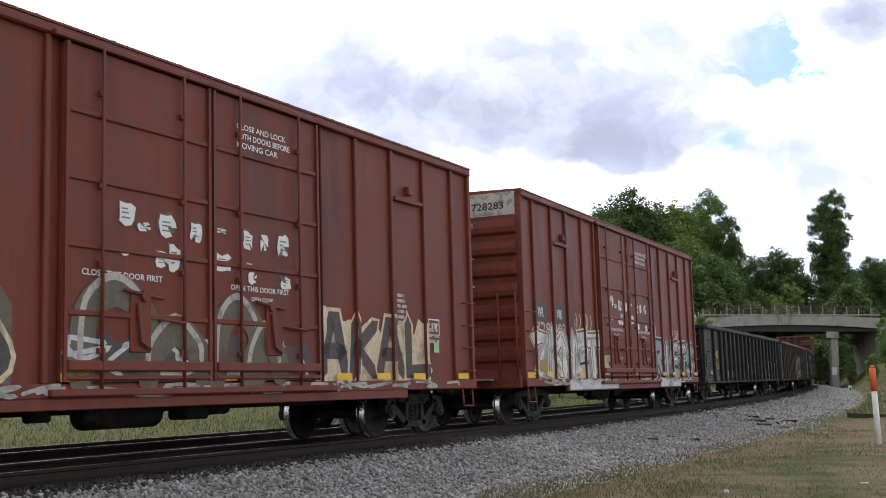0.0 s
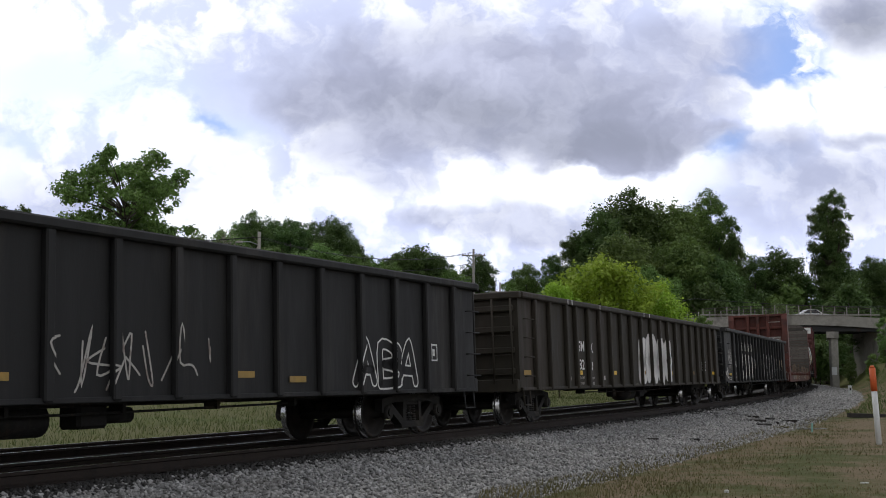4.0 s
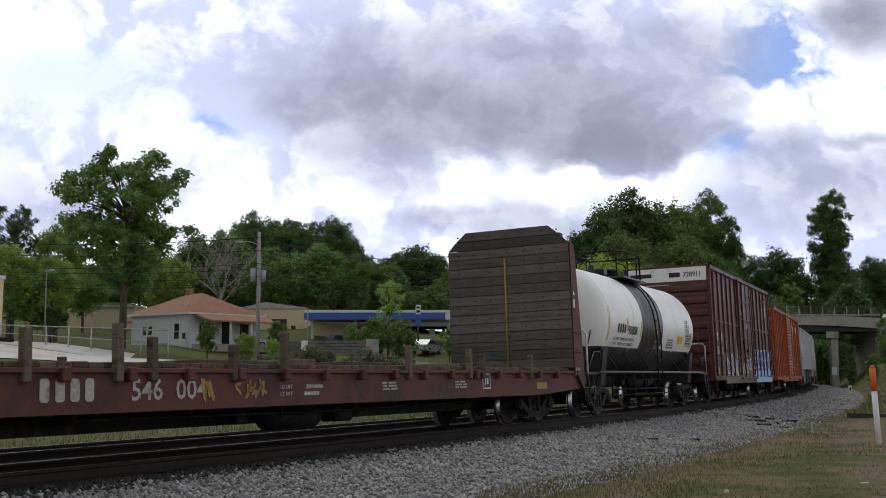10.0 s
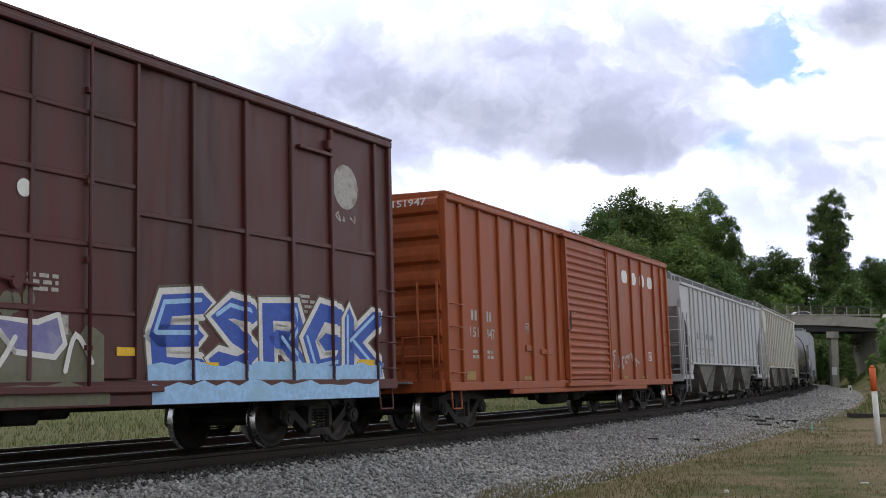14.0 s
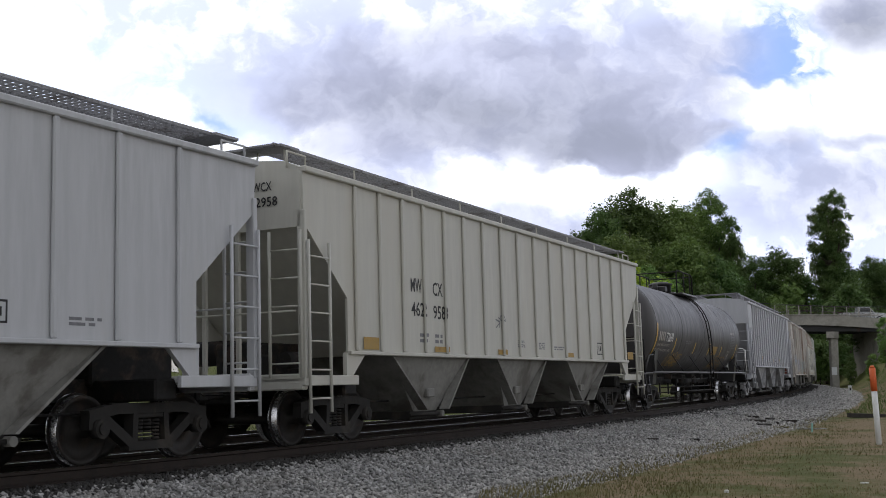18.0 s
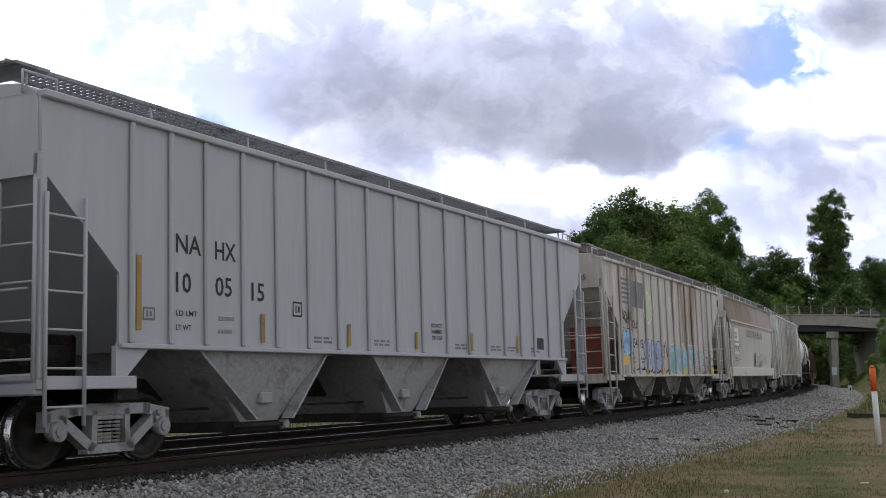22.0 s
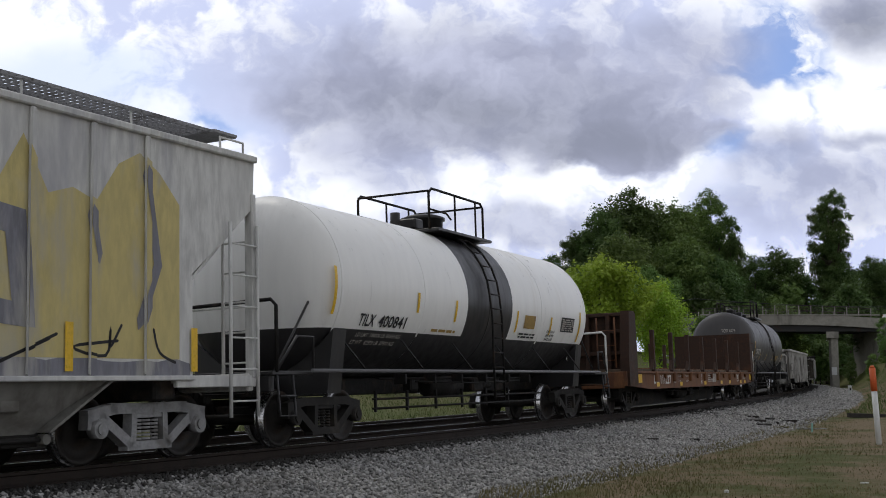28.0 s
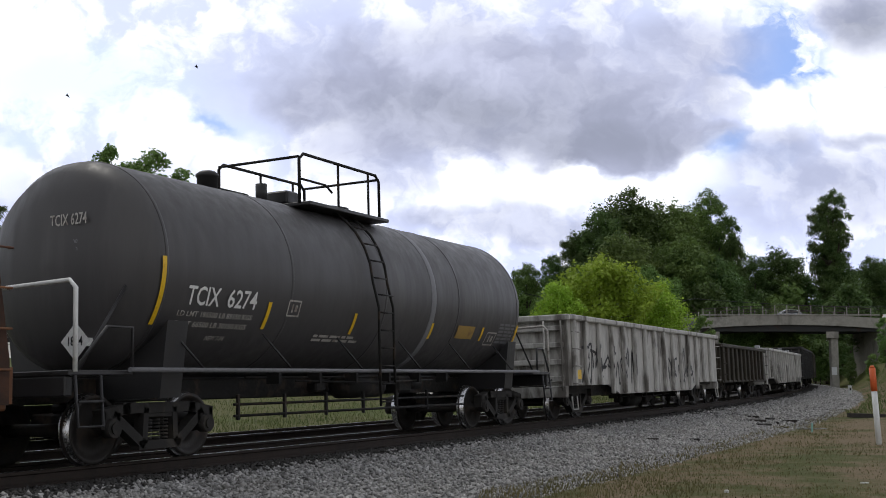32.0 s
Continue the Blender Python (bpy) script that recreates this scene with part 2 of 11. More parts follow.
RUST = (0.085, 0.032, 0.016)
DOWN = (1.0, 1.0, 0.12)
M = dict(
    steel=material("worn_steel", (0.075, 0.066, 0.06), 0.6, 0.35, 0.35, 4, RUST, 0.4, 3.0),
    # darker than real undergear: the shadow under the cars is in the colour
    black=material("black_undergear", (0.0105, 0.0097, 0.009), 0.75, 0.1, 0.4, 3, (0.05, 0.035, 0.025), 0.45, 2.5),
    wheel=material("wheel_steel", (0.028, 0.025, 0.023), 0.6, 0.4, 0.3, 4, (0.05, 0.036, 0.028), 0.4, 4.0),
    shine=material("polished_tread", (0.55, 0.55, 0.56), 0.25, 1.0, 0.1, 6),
    railside=material("rail_rust", (0.03, 0.022, 0.018), 0.8, 0.2, 0.35, 5, (0.02, 0.016, 0.014), 0.5, 4.0),
    tie=material("creosoted_wood", (0.032, 0.028, 0.025), 0.9, 0, 0.4, 3, (0.02, 0.017, 0.014), 0.5, 2.0, stretch=(1, 0.2, 1), per_piece=0.25, bump=0.4),
    box_red=material("boxcar_red_paint", (0.1548, 0.0344, 0.0189), 0.6, 0, 0.22, 1.2, (0.10, 0.03, 0.021), 0.5, 0.9, stretch=DOWN, bump=0.04),
    box_maroon=material("boxcar_maroon_paint", (0.086, 0.0249, 0.0224), 0.5, 0, 0.2, 1.2, (0.055, 0.025, 0.022), 0.5, 0.9, stretch=DOWN, bump=0.04),
    orange=material("boxcar_orange_paint", (0.301, 0.0705, 0.0206), 0.55, 0, 0.2, 1.2, (0.25, 0.07, 0.03), 0.4, 0.9, stretch=DOWN, bump=0.04),
    gon_black=material("gondola_black_paint", (0.0155, 0.0155, 0.0155), 0.7, 0, 0.3, 1.5, (0.036, 0.033, 0.030), 0.45, 1.0, stretch=DOWN, bump=0.08),
    gon_brown=material("gondola_brown_black_paint", (0.031, 0.0265, 0.0185), 0.75, 0, 0.3, 1.5, (0.046, 0.036, 0.028), 0.5, 1.0, stretch=DOWN, bump=0.08),
    gon_white=material("gondola_chalky_paint", (0.42, 0.41, 0.385), 0.7, 0, 0.25, 1.5, (0.085, 0.075, 0.065), 0.55, 1.6, stretch=(1, 1, 0.3), bump=0.1),
    flat_red=material("flatcar_red_paint", (0.105, 0.032, 0.023), 0.6, 0, 0.3, 1.5, (0.05, 0.024, 0.019), 0.55, 0.8, bump=0.08),
    burnt=material("burnt_brown_rust", (0.040, 0.021, 0.014), 0.8, 0, 0.35, 2.0, (0.085, 0.036, 0.018), 0.4, 1.0, bump=0.15),
    flat_rust=material("flatcar_rusted_brown", (0.165, 0.072, 0.031), 0.75, 0, 0.3, 2.0, (0.075, 0.03, 0.017), 0.5, 1.0, stretch=(1, 1, 0.4), bump=0.15),
    board=material("weathered_boards", (0.104, 0.092, 0.08), 0.9, 0, 0.4, 2.0, (0.06, 0.052, 0.045), 0.5, 1.5, stretch=(6, 0.25, 6), per_piece=0.35, bump=0.5, bump_scale=20),
    deck=material("deck_planks", (0.12, 0.09, 0.065), 0.9, 0, 0.4, 2.0, (0.06, 0.04, 0.03), 0.5, 1.5, stretch=(6, 0.3, 6), per_piece=0.3, bump=0.5, bump_scale=20),
    tank_white=material("tank_white_paint", (0.86, 0.855, 0.83), 0.38, 0, 0.04, 1.0, (0.60, 0.55, 0.48), 0.18, 0.6, stretch=DOWN, bump=0.02),
    tank_black=material("tank_black_paint", (0.0281, 0.0272, 0.0281), 0.42, 0, 0.07, 1.0, (0.0379, 0.0367, 0.0379), 0.4, 0.7, stretch=DOWN, bump=0.03),
    tank_grey=material("tank_weathered_black", (0.062, 0.059, 0.060), 0.5, 0, 0.07, 1.0, (0.085, 0.081, 0.080), 0.4, 0.7, stretch=DOWN, bump=0.03),
    hop_grey=material("hopper_grey_paint", (0.448, 0.456, 0.472), 0.55, 0, 0.10, 1.0, (0.42, 0.42, 0.41), 0.40, 0.7, stretch=DOWN, bump=0.03),
    hop_cream=material("hopper_cream_paint", (0.48, 0.472, 0.424), 0.55, 0, 0.09, 1.0, (0.46, 0.44, 0.38), 0.38, 0.7, stretch=DOWN, bump=0.03),
    hop_light=material("hopper_light_grey_paint", (0.4182, 0.4252, 0.4531), 0.55, 0, 0.08, 1.0, (0.3995, 0.3995, 0.4165), 0.40, 0.7, stretch=DOWN, bump=0.03),
    hop_rusty=material("hopper_rust_streaked_grey", (0.532, 0.5035, 0.4655), 0.65, 0, 0.2, 1.2, (0.20, 0.115, 0.075), 0.50, 0.9, stretch=(1, 1, 0.1), bump=0.05),
    hop_old=material("hopper_dirty_white", (0.6, 0.585, 0.53), 0.6, 0, 0.08, 1.2, (0.38, 0.31, 0.24), 0.22, 0.8, stretch=(1, 1, 0.15), bump=0.04),
    hop_blotch=material("hopper_patched_grey_yellow", (0.60, 0.60, 0.58), 0.65, 0, 0.2, 1.4, (0.33, 0.33, 0.37), 0.42, 0.8, stretch=(1, 1, 0.22), bump=0.05),
    # grime and the shade under the car are both in this colour
    hop_bay=material("grimy_shaded_bay_paint", (0.20, 0.196, 0.18), 0.8, 0, 0.2, 1.2, (0.09, 0.082, 0.07), 0.5, 0.9, bump=0.05),
    patch_yellow=material("faded_yellow_paint", (0.56, 0.47, 0.20), 0.65, 0, 0.15, 1.2, (0.42, 0.40, 0.34), 0.42, 0.9, stretch=(1, 1, 0.3), bump=0.03),
    pinkish=material("faded_pink_grey", (0.42, 0.335, 0.29), 0.65, 0, 0.15, 1.2, (0.50, 0.47, 0.42), 0.45, 0.9, stretch=(1, 1, 0.18), bump=0.03),
    truck_grey=material("grey_painted_casting", (0.306, 0.306, 0.3105), 0.65, 0, 0.2, 3.0, (0.15, 0.14, 0.13), 0.4, 2.5, bump=0.1),
    truck_dark=material("grimy_casting", (0.0221, 0.0204, 0.0187), 0.8, 0.1, 0.3, 3.0, (0.05, 0.042, 0.034), 0.4, 2.5, bump=0.1),
    white=material("white_marking_paint", (0.72, 0.72, 0.70), 0.6, 0, 0.1, 3.0, (0.45, 0.42, 0.38), 0.3, 3.0, bump=0.0),
    dim_white=material("worn_white_marking", (0.42, 0.40, 0.37), 0.65, 0, 0.2, 4.0, (0.20, 0.16, 0.14), 0.5, 5.0, bump=0.0),
    ink=material("black_marking_paint", (0.02, 0.02, 0.022), 0.6, 0, 0.2, 3.0),
    grey_ink=material("faded_grey_marking", (0.17, 0.17, 0.18), 0.6, 0, 0.2, 3.0),
    yellow=material("yellow_marking_paint", (0.62, 0.40, 0.03), 0.5, 0, 0.15, 3.0, (0.38, 0.22, 0.05), 0.35, 3.0, bump=0.0),
    ochre=material("dull_yellow_marking", (0.34, 0.22, 0.06), 0.6, 0, 0.2, 3.0, (0.2, 0.12, 0.05), 0.4, 3.0, bump=0.0),
    amber=material("amber_reflective_strip", (0.74, 0.46, 0.02), 0.35, 0, 0.1, 4.0),
    green_tag=material("pale_green_tag", (0.30, 0.52, 0.28), 0.6),
    gf_silver=material("silver_spray_paint", (0.52, 0.53, 0.54), 0.5, 0.1, 0.25, 2.0, (0.15, 0.15, 0.16), 0.45, 1.5, bump=0.0),
    gf_white=material("white_spray_paint", (0.68, 0.67, 0.64), 0.6, 0, 0.12, 2.0, (0.50, 0.48, 0.45), 0.18, 5.0, bump=0.0),
    gf_cream=material("cream_spray_paint", (0.60, 0.50, 0.34), 0.6, 0, 0.2, 2.0, (0.28, 0.19, 0.12), 0.45, 1.5, bump=0.0),
    gf_blue=material("deep_blue_spray_paint", (0.045, 0.10, 0.42), 0.55, 0, 0.2, 2.0, (0.08, 0.16, 0.5), 0.4, 1.5, bump=0.0),
    gf_sky=material("light_blue_spray_paint", (0.34, 0.55, 0.80), 0.55, 0, 0.2, 2.0, (0.3, 0.5, 0.65), 0.4, 1.5, bump=0.0),
    gf_teal=material("faded_teal_spray_paint", (0.30, 0.50, 0.52), 0.6, 0, 0.2, 2.0, (0.35, 0.42, 0.42), 0.45, 1.5, bump=0.0),
    gf_lilac=material("lilac_spray_paint", (0.19, 0.18, 0.36), 0.55, 0, 0.2, 2.0, (0.3, 0.3, 0.42), 0.4, 1.5, bump=0.0),
    gf_olive=material("olive_primer_patch", (0.13, 0.115, 0.085), 0.7, 0, 0.25, 2.0, (0.1, 0.06, 0.045), 0.45, 1.2, bump=0.0),
    gf_grey=material("dark_grey_buffed_paint", (0.085, 0.075, 0.072), 0.7, 0, 0.3, 2.0, (0.14, 0.06, 0.045), 0.45, 1.5, bump=0.0),
    gf_slate=material("slate_grey_spray_paint", (0.26, 0.27, 0.31), 0.6, 0, 0.25, 2.0, (0.42, 0.41, 0.38), 0.45, 1.5, bump=0.0),
    gf_fade=material("white_over_silver_spray_paint", (0.66, 0.65, 0.61), 0.55, 0, 0.12, 2.0, (0.33, 0.34, 0.38), 0.52, 1.1, stretch=(1, 1, 1.6), bump=0.0),
    gf_smoke=material("smoky_thin_spray_paint", (0.105, 0.105, 0.105), 0.7, 0, 0.3, 2.0, (0.22, 0.22, 0.22), 0.5, 2.5, stretch=(1, 1, 0.4), bump=0.0),
    gf_moss=material("olive_green_spray_paint", (0.15, 0.145, 0.10), 0.65, 0, 0.2, 2.0, (0.20, 0.19, 0.15), 0.4, 1.2, bump=0.0),
    gf_mauve=material("pale_mauve_spray_paint", (0.36, 0.37, 0.58), 0.6, 0, 0.2, 2.0, (0.40, 0.52, 0.72), 0.5, 1.0, stretch=(0.4, 1, 1), bump=0.0),
    gf_steel=material("faded_dark_grey_spray_paint", (0.20, 0.20, 0.23), 0.65, 0, 0.25, 2.0, (0.44, 0.43, 0.40), 0.5, 1.6, stretch=(1, 1, 0.2), bump=0.0),
    gf_green=material("pale_green_spray_paint", (0.50, 0.60, 0.36), 0.6, 0, 0.2, 2.0, bump=0.0),
    gf_pink=material("faded_pink_spray_paint", (0.42, 0.17, 0.14), 0.6, 0, 0.2, 2.0, bump=0.0),
    rust_red=material("red_primer_sheet", (0.20, 0.05, 0.03), 0.7, 0, 0.3, 2.0, (0.1, 0.06, 0.05), 0.5, 1.0),
    slate_blue=material("dark_blue_sheet", (0.04, 0.04, 0.08), 0.7, 0, 0.3, 2.0),
    grating=material("grimy_steel_grating", (0.26, 0.26, 0.27), 0.65, 0.3, 0.25, 4.0, (0.09, 0.075, 0.0675), 0.4, 2.0),
    galv=material("galvanised_grating", (0.30, 0.31, 0.32), 0.55, 0.5, 0.2, 4.0, (0.15, 0.14, 0.13), 0.3, 2.0),
    concrete=material("weathered_concrete", (0.30, 0.285, 0.255), 0.9, 0, 0.2, 0.5, (0.16, 0.15, 0.135), 0.45, 0.35, bump=0.2, bump_scale=12),
    slab=material("pale_concrete_paving", (0.58, 0.5583, 0.5075), 0.9, 0, 0.15, 0.8, (0.406, 0.3842, 0.348), 0.45, 0.3, bump=0.1, bump_scale=12, local=False),
    asphalt=material("worn_asphalt", (0.165, 0.162, 0.1575), 0.9, 0, 0.2, 2.0, (0.1125, 0.1095, 0.105), 0.45, 0.3, bump=0.2, bump_scale=30, local=False),
    girder=material("dark_painted_girder", (0.035, 0.035, 0.037), 0.6, 0.1, 0.2, 1.0, RUST, 0.3, 0.5),
    wall_white=material("white_clapboard_paint", (0.62, 0.63, 0.63), 0.7, 0, 0.06, 1.0, (0.625, 0.625, 0.6125), 0.4, 0.6, bump=0.05),
    wall_tan=material("tan_metal_cladding", (0.567, 0.4657, 0.3172), 0.7, 0, 0.08, 1.0, (0.459, 0.378, 0.2565), 0.4, 0.5, bump=0.05),
    wall_cream=material("cream_block_wall", (0.675, 0.5535, 0.351), 0.8, 0, 0.08, 1.0, bump=0.05),
    block=material("grey_block_wall", (0.15, 0.15, 0.138), 0.9, 0, 0.25, 1.0, (0.09, 0.0975, 0.075), 0.5, 0.5, per_piece=0.12, bump=0.2),
    shingle=material("brown_shingles", (0.3045, 0.1522, 0.0943), 0.9, 0, 0.2, 3.0, (0.2175, 0.116, 0.0798), 0.45, 0.6, stretch=(1, 1, 3), bump=0.3, bump_scale=14),
    blue_fascia=material("blue_fascia_panel", (0.05, 0.10, 0.38), 0.45, 0, 0.08, 1.0),
    white_fascia=material("white_fascia_panel", (0.62, 0.63, 0.64), 0.45, 0, 0.06, 1.0),
    pole_wood=material("weathered_pole_wood", (0.30, 0.28, 0.25), 0.9, 0, 0.25, 2.0, (0.18, 0.16, 0.14), 0.45, 1.0, stretch=(3, 3, 0.2), bump=0.3),
    wire=material("black_cable", (0.03, 0.03, 0.032), 0.6),
    bark=material("grey_brown_bark", (0.085, 0.07, 0.055), 0.95, 0, 0.4, 2.0, (0.045, 0.038, 0.03), 0.5, 1.5, stretch=(3, 3, 0.3), bump=0.6, bump_scale=15),
    dead=material("bare_grey_twigs", (0.28, 0.252, 0.217), 0.95, 0, 0.25, 2.0),
    car_white=material("white_car_paint", (0.72, 0.72, 0.72), 0.25, 0, 0.03, 1.0, bump=0.0),
    car_dark=material("dark_car_paint", (0.05, 0.055, 0.065), 0.25, 0, 0.05, 1.0, bump=0.0),
    car_silver=material("silver_car_paint", (0.38, 0.39, 0.40), 0.3, 0.6, 0.05, 1.0, bump=0.0),
    tyre=material("tyre_rubber", (0.02, 0.02, 0.02), 0.85),
    post_white=material("white_plastic_marker", (0.66, 0.67, 0.66), 0.5, 0, 0.06, 3.0, (0.5, 0.48, 0.44), 0.35, 4.0),
    post_orange=material("orange_plastic_marker", (0.62, 0.12, 0.035), 0.5, 0, 0.08, 3.0),
    bag=material("pale_plastic_scrap", (0.52, 0.53, 0.50), 0.5),
    cyan=material("pale_green_stick", (0.25, 0.45, 0.40), 0.6),
)


def glass(name, tint):
    m = bpy.data.materials.new(name)
    m.use_nodes = True
    b = m.node_tree.nodes["Principled BSDF"]
    b.inputs["Base Color"].default_value, b.inputs["Roughness"].default_value = (*tint, 1), 0.05
    b.inputs["Specular IOR Level"].default_value = 0.8
    return m


M["pane"] = glass("dark_window_pane", (0.02, 0.024, 0.028))


def foliage(name, colour, other, gloss=0.55, leak=0.36):
    m = bpy.data.materials.new(name)
    m.use_nodes = True
    t = m.node_tree
    b = t.nodes["Principled BSDF"]
    geo = t.nodes.new("ShaderNodeNewGeometry")
    info = t.nodes.new("ShaderNodeObjectInfo")
    far = noises(t, geo.outputs["Position"], 0.45, 3.0)
    near = geo.outputs["Random Per Island"]
    c = mix(t, smooth(t, far, 0.35, 0.65), (*colour, 1), (*other, 1))
    c = mix(t, maths(t, "MULTIPLY", near, 0.55), c, tuple(x * 0.55 for x in colour) + (1,))
    # each tree has its own shade of green
    c = wire(t, "ShaderNodeHueSaturation", [("Hue", maths(t, "ADD", 0.485, maths(t, "MULTIPLY", info.outputs["Random"], 0.03))), ("Value", maths(t, "ADD", 0.78, maths(t, "MULTIPLY", info.outputs["Random"], 0.44))), ("Color", c)]).outputs[0]
    t.links.new(c, b.inputs["Base Color"])
    b.inputs["Roughness"].default_value, b.inputs["Specular IOR Level"].default_value = gloss, 0.3
    tr = wire(t, "ShaderNodeBsdfTranslucent", [("Color", c)])
    mx = wire(t, "ShaderNodeMixShader", [(0, leak), (1, b.outputs[0]), (2, tr.outputs[0])])
    t.links.new(mx.outputs[0], t.nodes["Material Output"].inputs[0])
    return m


LEAF = dict(
    dark=foliage("dark_green_leaves", (0.092, 0.160, 0.046), (0.145, 0.225, 0.066)),
    mid=foliage("mid_green_leaves", (0.145, 0.235, 0.06), (0.20, 0.30, 0.08)),
    lime=foliage("yellow_green_leaves", (0.30, 0.43, 0.045), (0.40, 0.53, 0.065)),
    fresh=foliage("fresh_green_leaves", (0.27, 0.40, 0.085), (0.36, 0.49, 0.11)),
    scrub=foliage("olive_scrub_leaves", (0.13, 0.15, 0.07), (0.19, 0.195, 0.10)),
    grass=foliage("meadow_blades", (0.075, 0.115, 0.030), (0.15, 0.165, 0.060), 0.7),
    lawn=foliage("dry_lawn_blades", (0.13, 0.12, 0.050), (0.22, 0.18, 0.10), 0.75),
)


def ground_material():
    m = bpy.data.materials.new("grass_and_soil")
    m.use_nodes = True
    t = m.node_tree
    b = t.nodes["Principled BSDF"]
    at = t.nodes.new("ShaderNodeNewGeometry").outputs["Position"]
    big, mid, fine = noises(t, at, 0.12, 4), noises(t, at, 0.9, 5, 0.65), noises(t, at, 14, 4, 0.7)
    green = mix(t, fine, (0.055, 0.068, 0.022, 1), (0.10, 0.108, 0.040, 1))
    straw = mix(t, fine, (0.125, 0.095, 0.055, 1), (0.215, 0.165, 0.105, 1))
    # the field beyond the tracks is greener than the trodden near side
    sep = wire(t, "ShaderNodeSeparateXYZ", [(0, at)])
    side = maths(t, "ADD", maths(t, "SUBTRACT", sep.outputs[0], maths(t, "MULTIPLY", sep.outputs[1], 0.52)), 12.3)
    dry = maths(t, "MULTIPLY", smooth(t, side, -9.0, -3.0, 0.35, 1.0), smooth(t, sep.outputs[2], -0.25, 0.7, 1.0, 0.35))
    lush = mix(t, fine, (0.07, 0.09, 0.026, 1), (0.125, 0.145, 0.048, 1))
    c = mix(t, maths(t, "MULTIPLY", smooth(t, maths(t, "ADD", maths(t, "MULTIPLY", big, 0.5), maths(t, "MULTIPLY", mid, 0.5)), 0.40, 0.53), dry), mix(t, dry, lush, green), straw)
    t.links.new(c, b.inputs["Base Color"])
    b.inputs["Roughness"].default_value, b.inputs["Specular IOR Level"].default_value = 0.95, 0.1
    bp = wire(t, "ShaderNodeBump", [("Strength", 0.6), ("Distance", 0.05), ("Height", fine)])
    t.links.new(bp.outputs[0], b.inputs["Normal"])
    return m


def ballast_material(name, dark, light, dust):
    m = bpy.data.materials.new(name)
    m.use_nodes = True
    t = m.node_tree
    b = t.nodes["Principled BSDF"]
    geo = t.nodes.new("ShaderNodeNewGeometry")
    vor = wire(t, "ShaderNodeTexVoronoi", [("Vector", geo.outputs["Position"]), ("Scale", 16.0)])
    cell = wire(t, "ShaderNodeSeparateColor", [(0, vor.outputs["Color"])]).outputs[0]
    c = mix(t, maths(t, "ADD", maths(t, "MULTIPLY", cell, 0.35), maths(t, "MULTIPLY", geo.outputs["Random Per Island"], 0.65)), dark, light)
    c = mix(t, smooth(t, noises(t, geo.outputs["Position"], 0.7, 5), 0.45, 0.75, 0.0, 0.45), c, dust)
    t.links.new(c, b.inputs["Base Color"])
    b.inputs["Roughness"].default_value = 0.9
    bp = wire(t, "ShaderNodeBump", [("Strength", 0.8), ("Distance", 0.03), ("Height", vor.outputs["Distance"])])
    t.links.new(bp.outputs[0], b.inputs["Normal"])
    return m


M["ground"], M["ballast"] = ground_material(), ballast_material("grey_crushed_stone", (0.055, 0.054, 0.052, 1), (0.52, 0.51, 0.49, 1), (0.22, 0.205, 0.18, 1))
# near-black stone from outside the near rail to the far shoulder
M["dark_stone"] = ballast_material("near_black_stone", (0.022, 0.021, 0.02, 1), (0.062, 0.058, 0.053, 1), (0.035, 0.032, 0.029, 1))


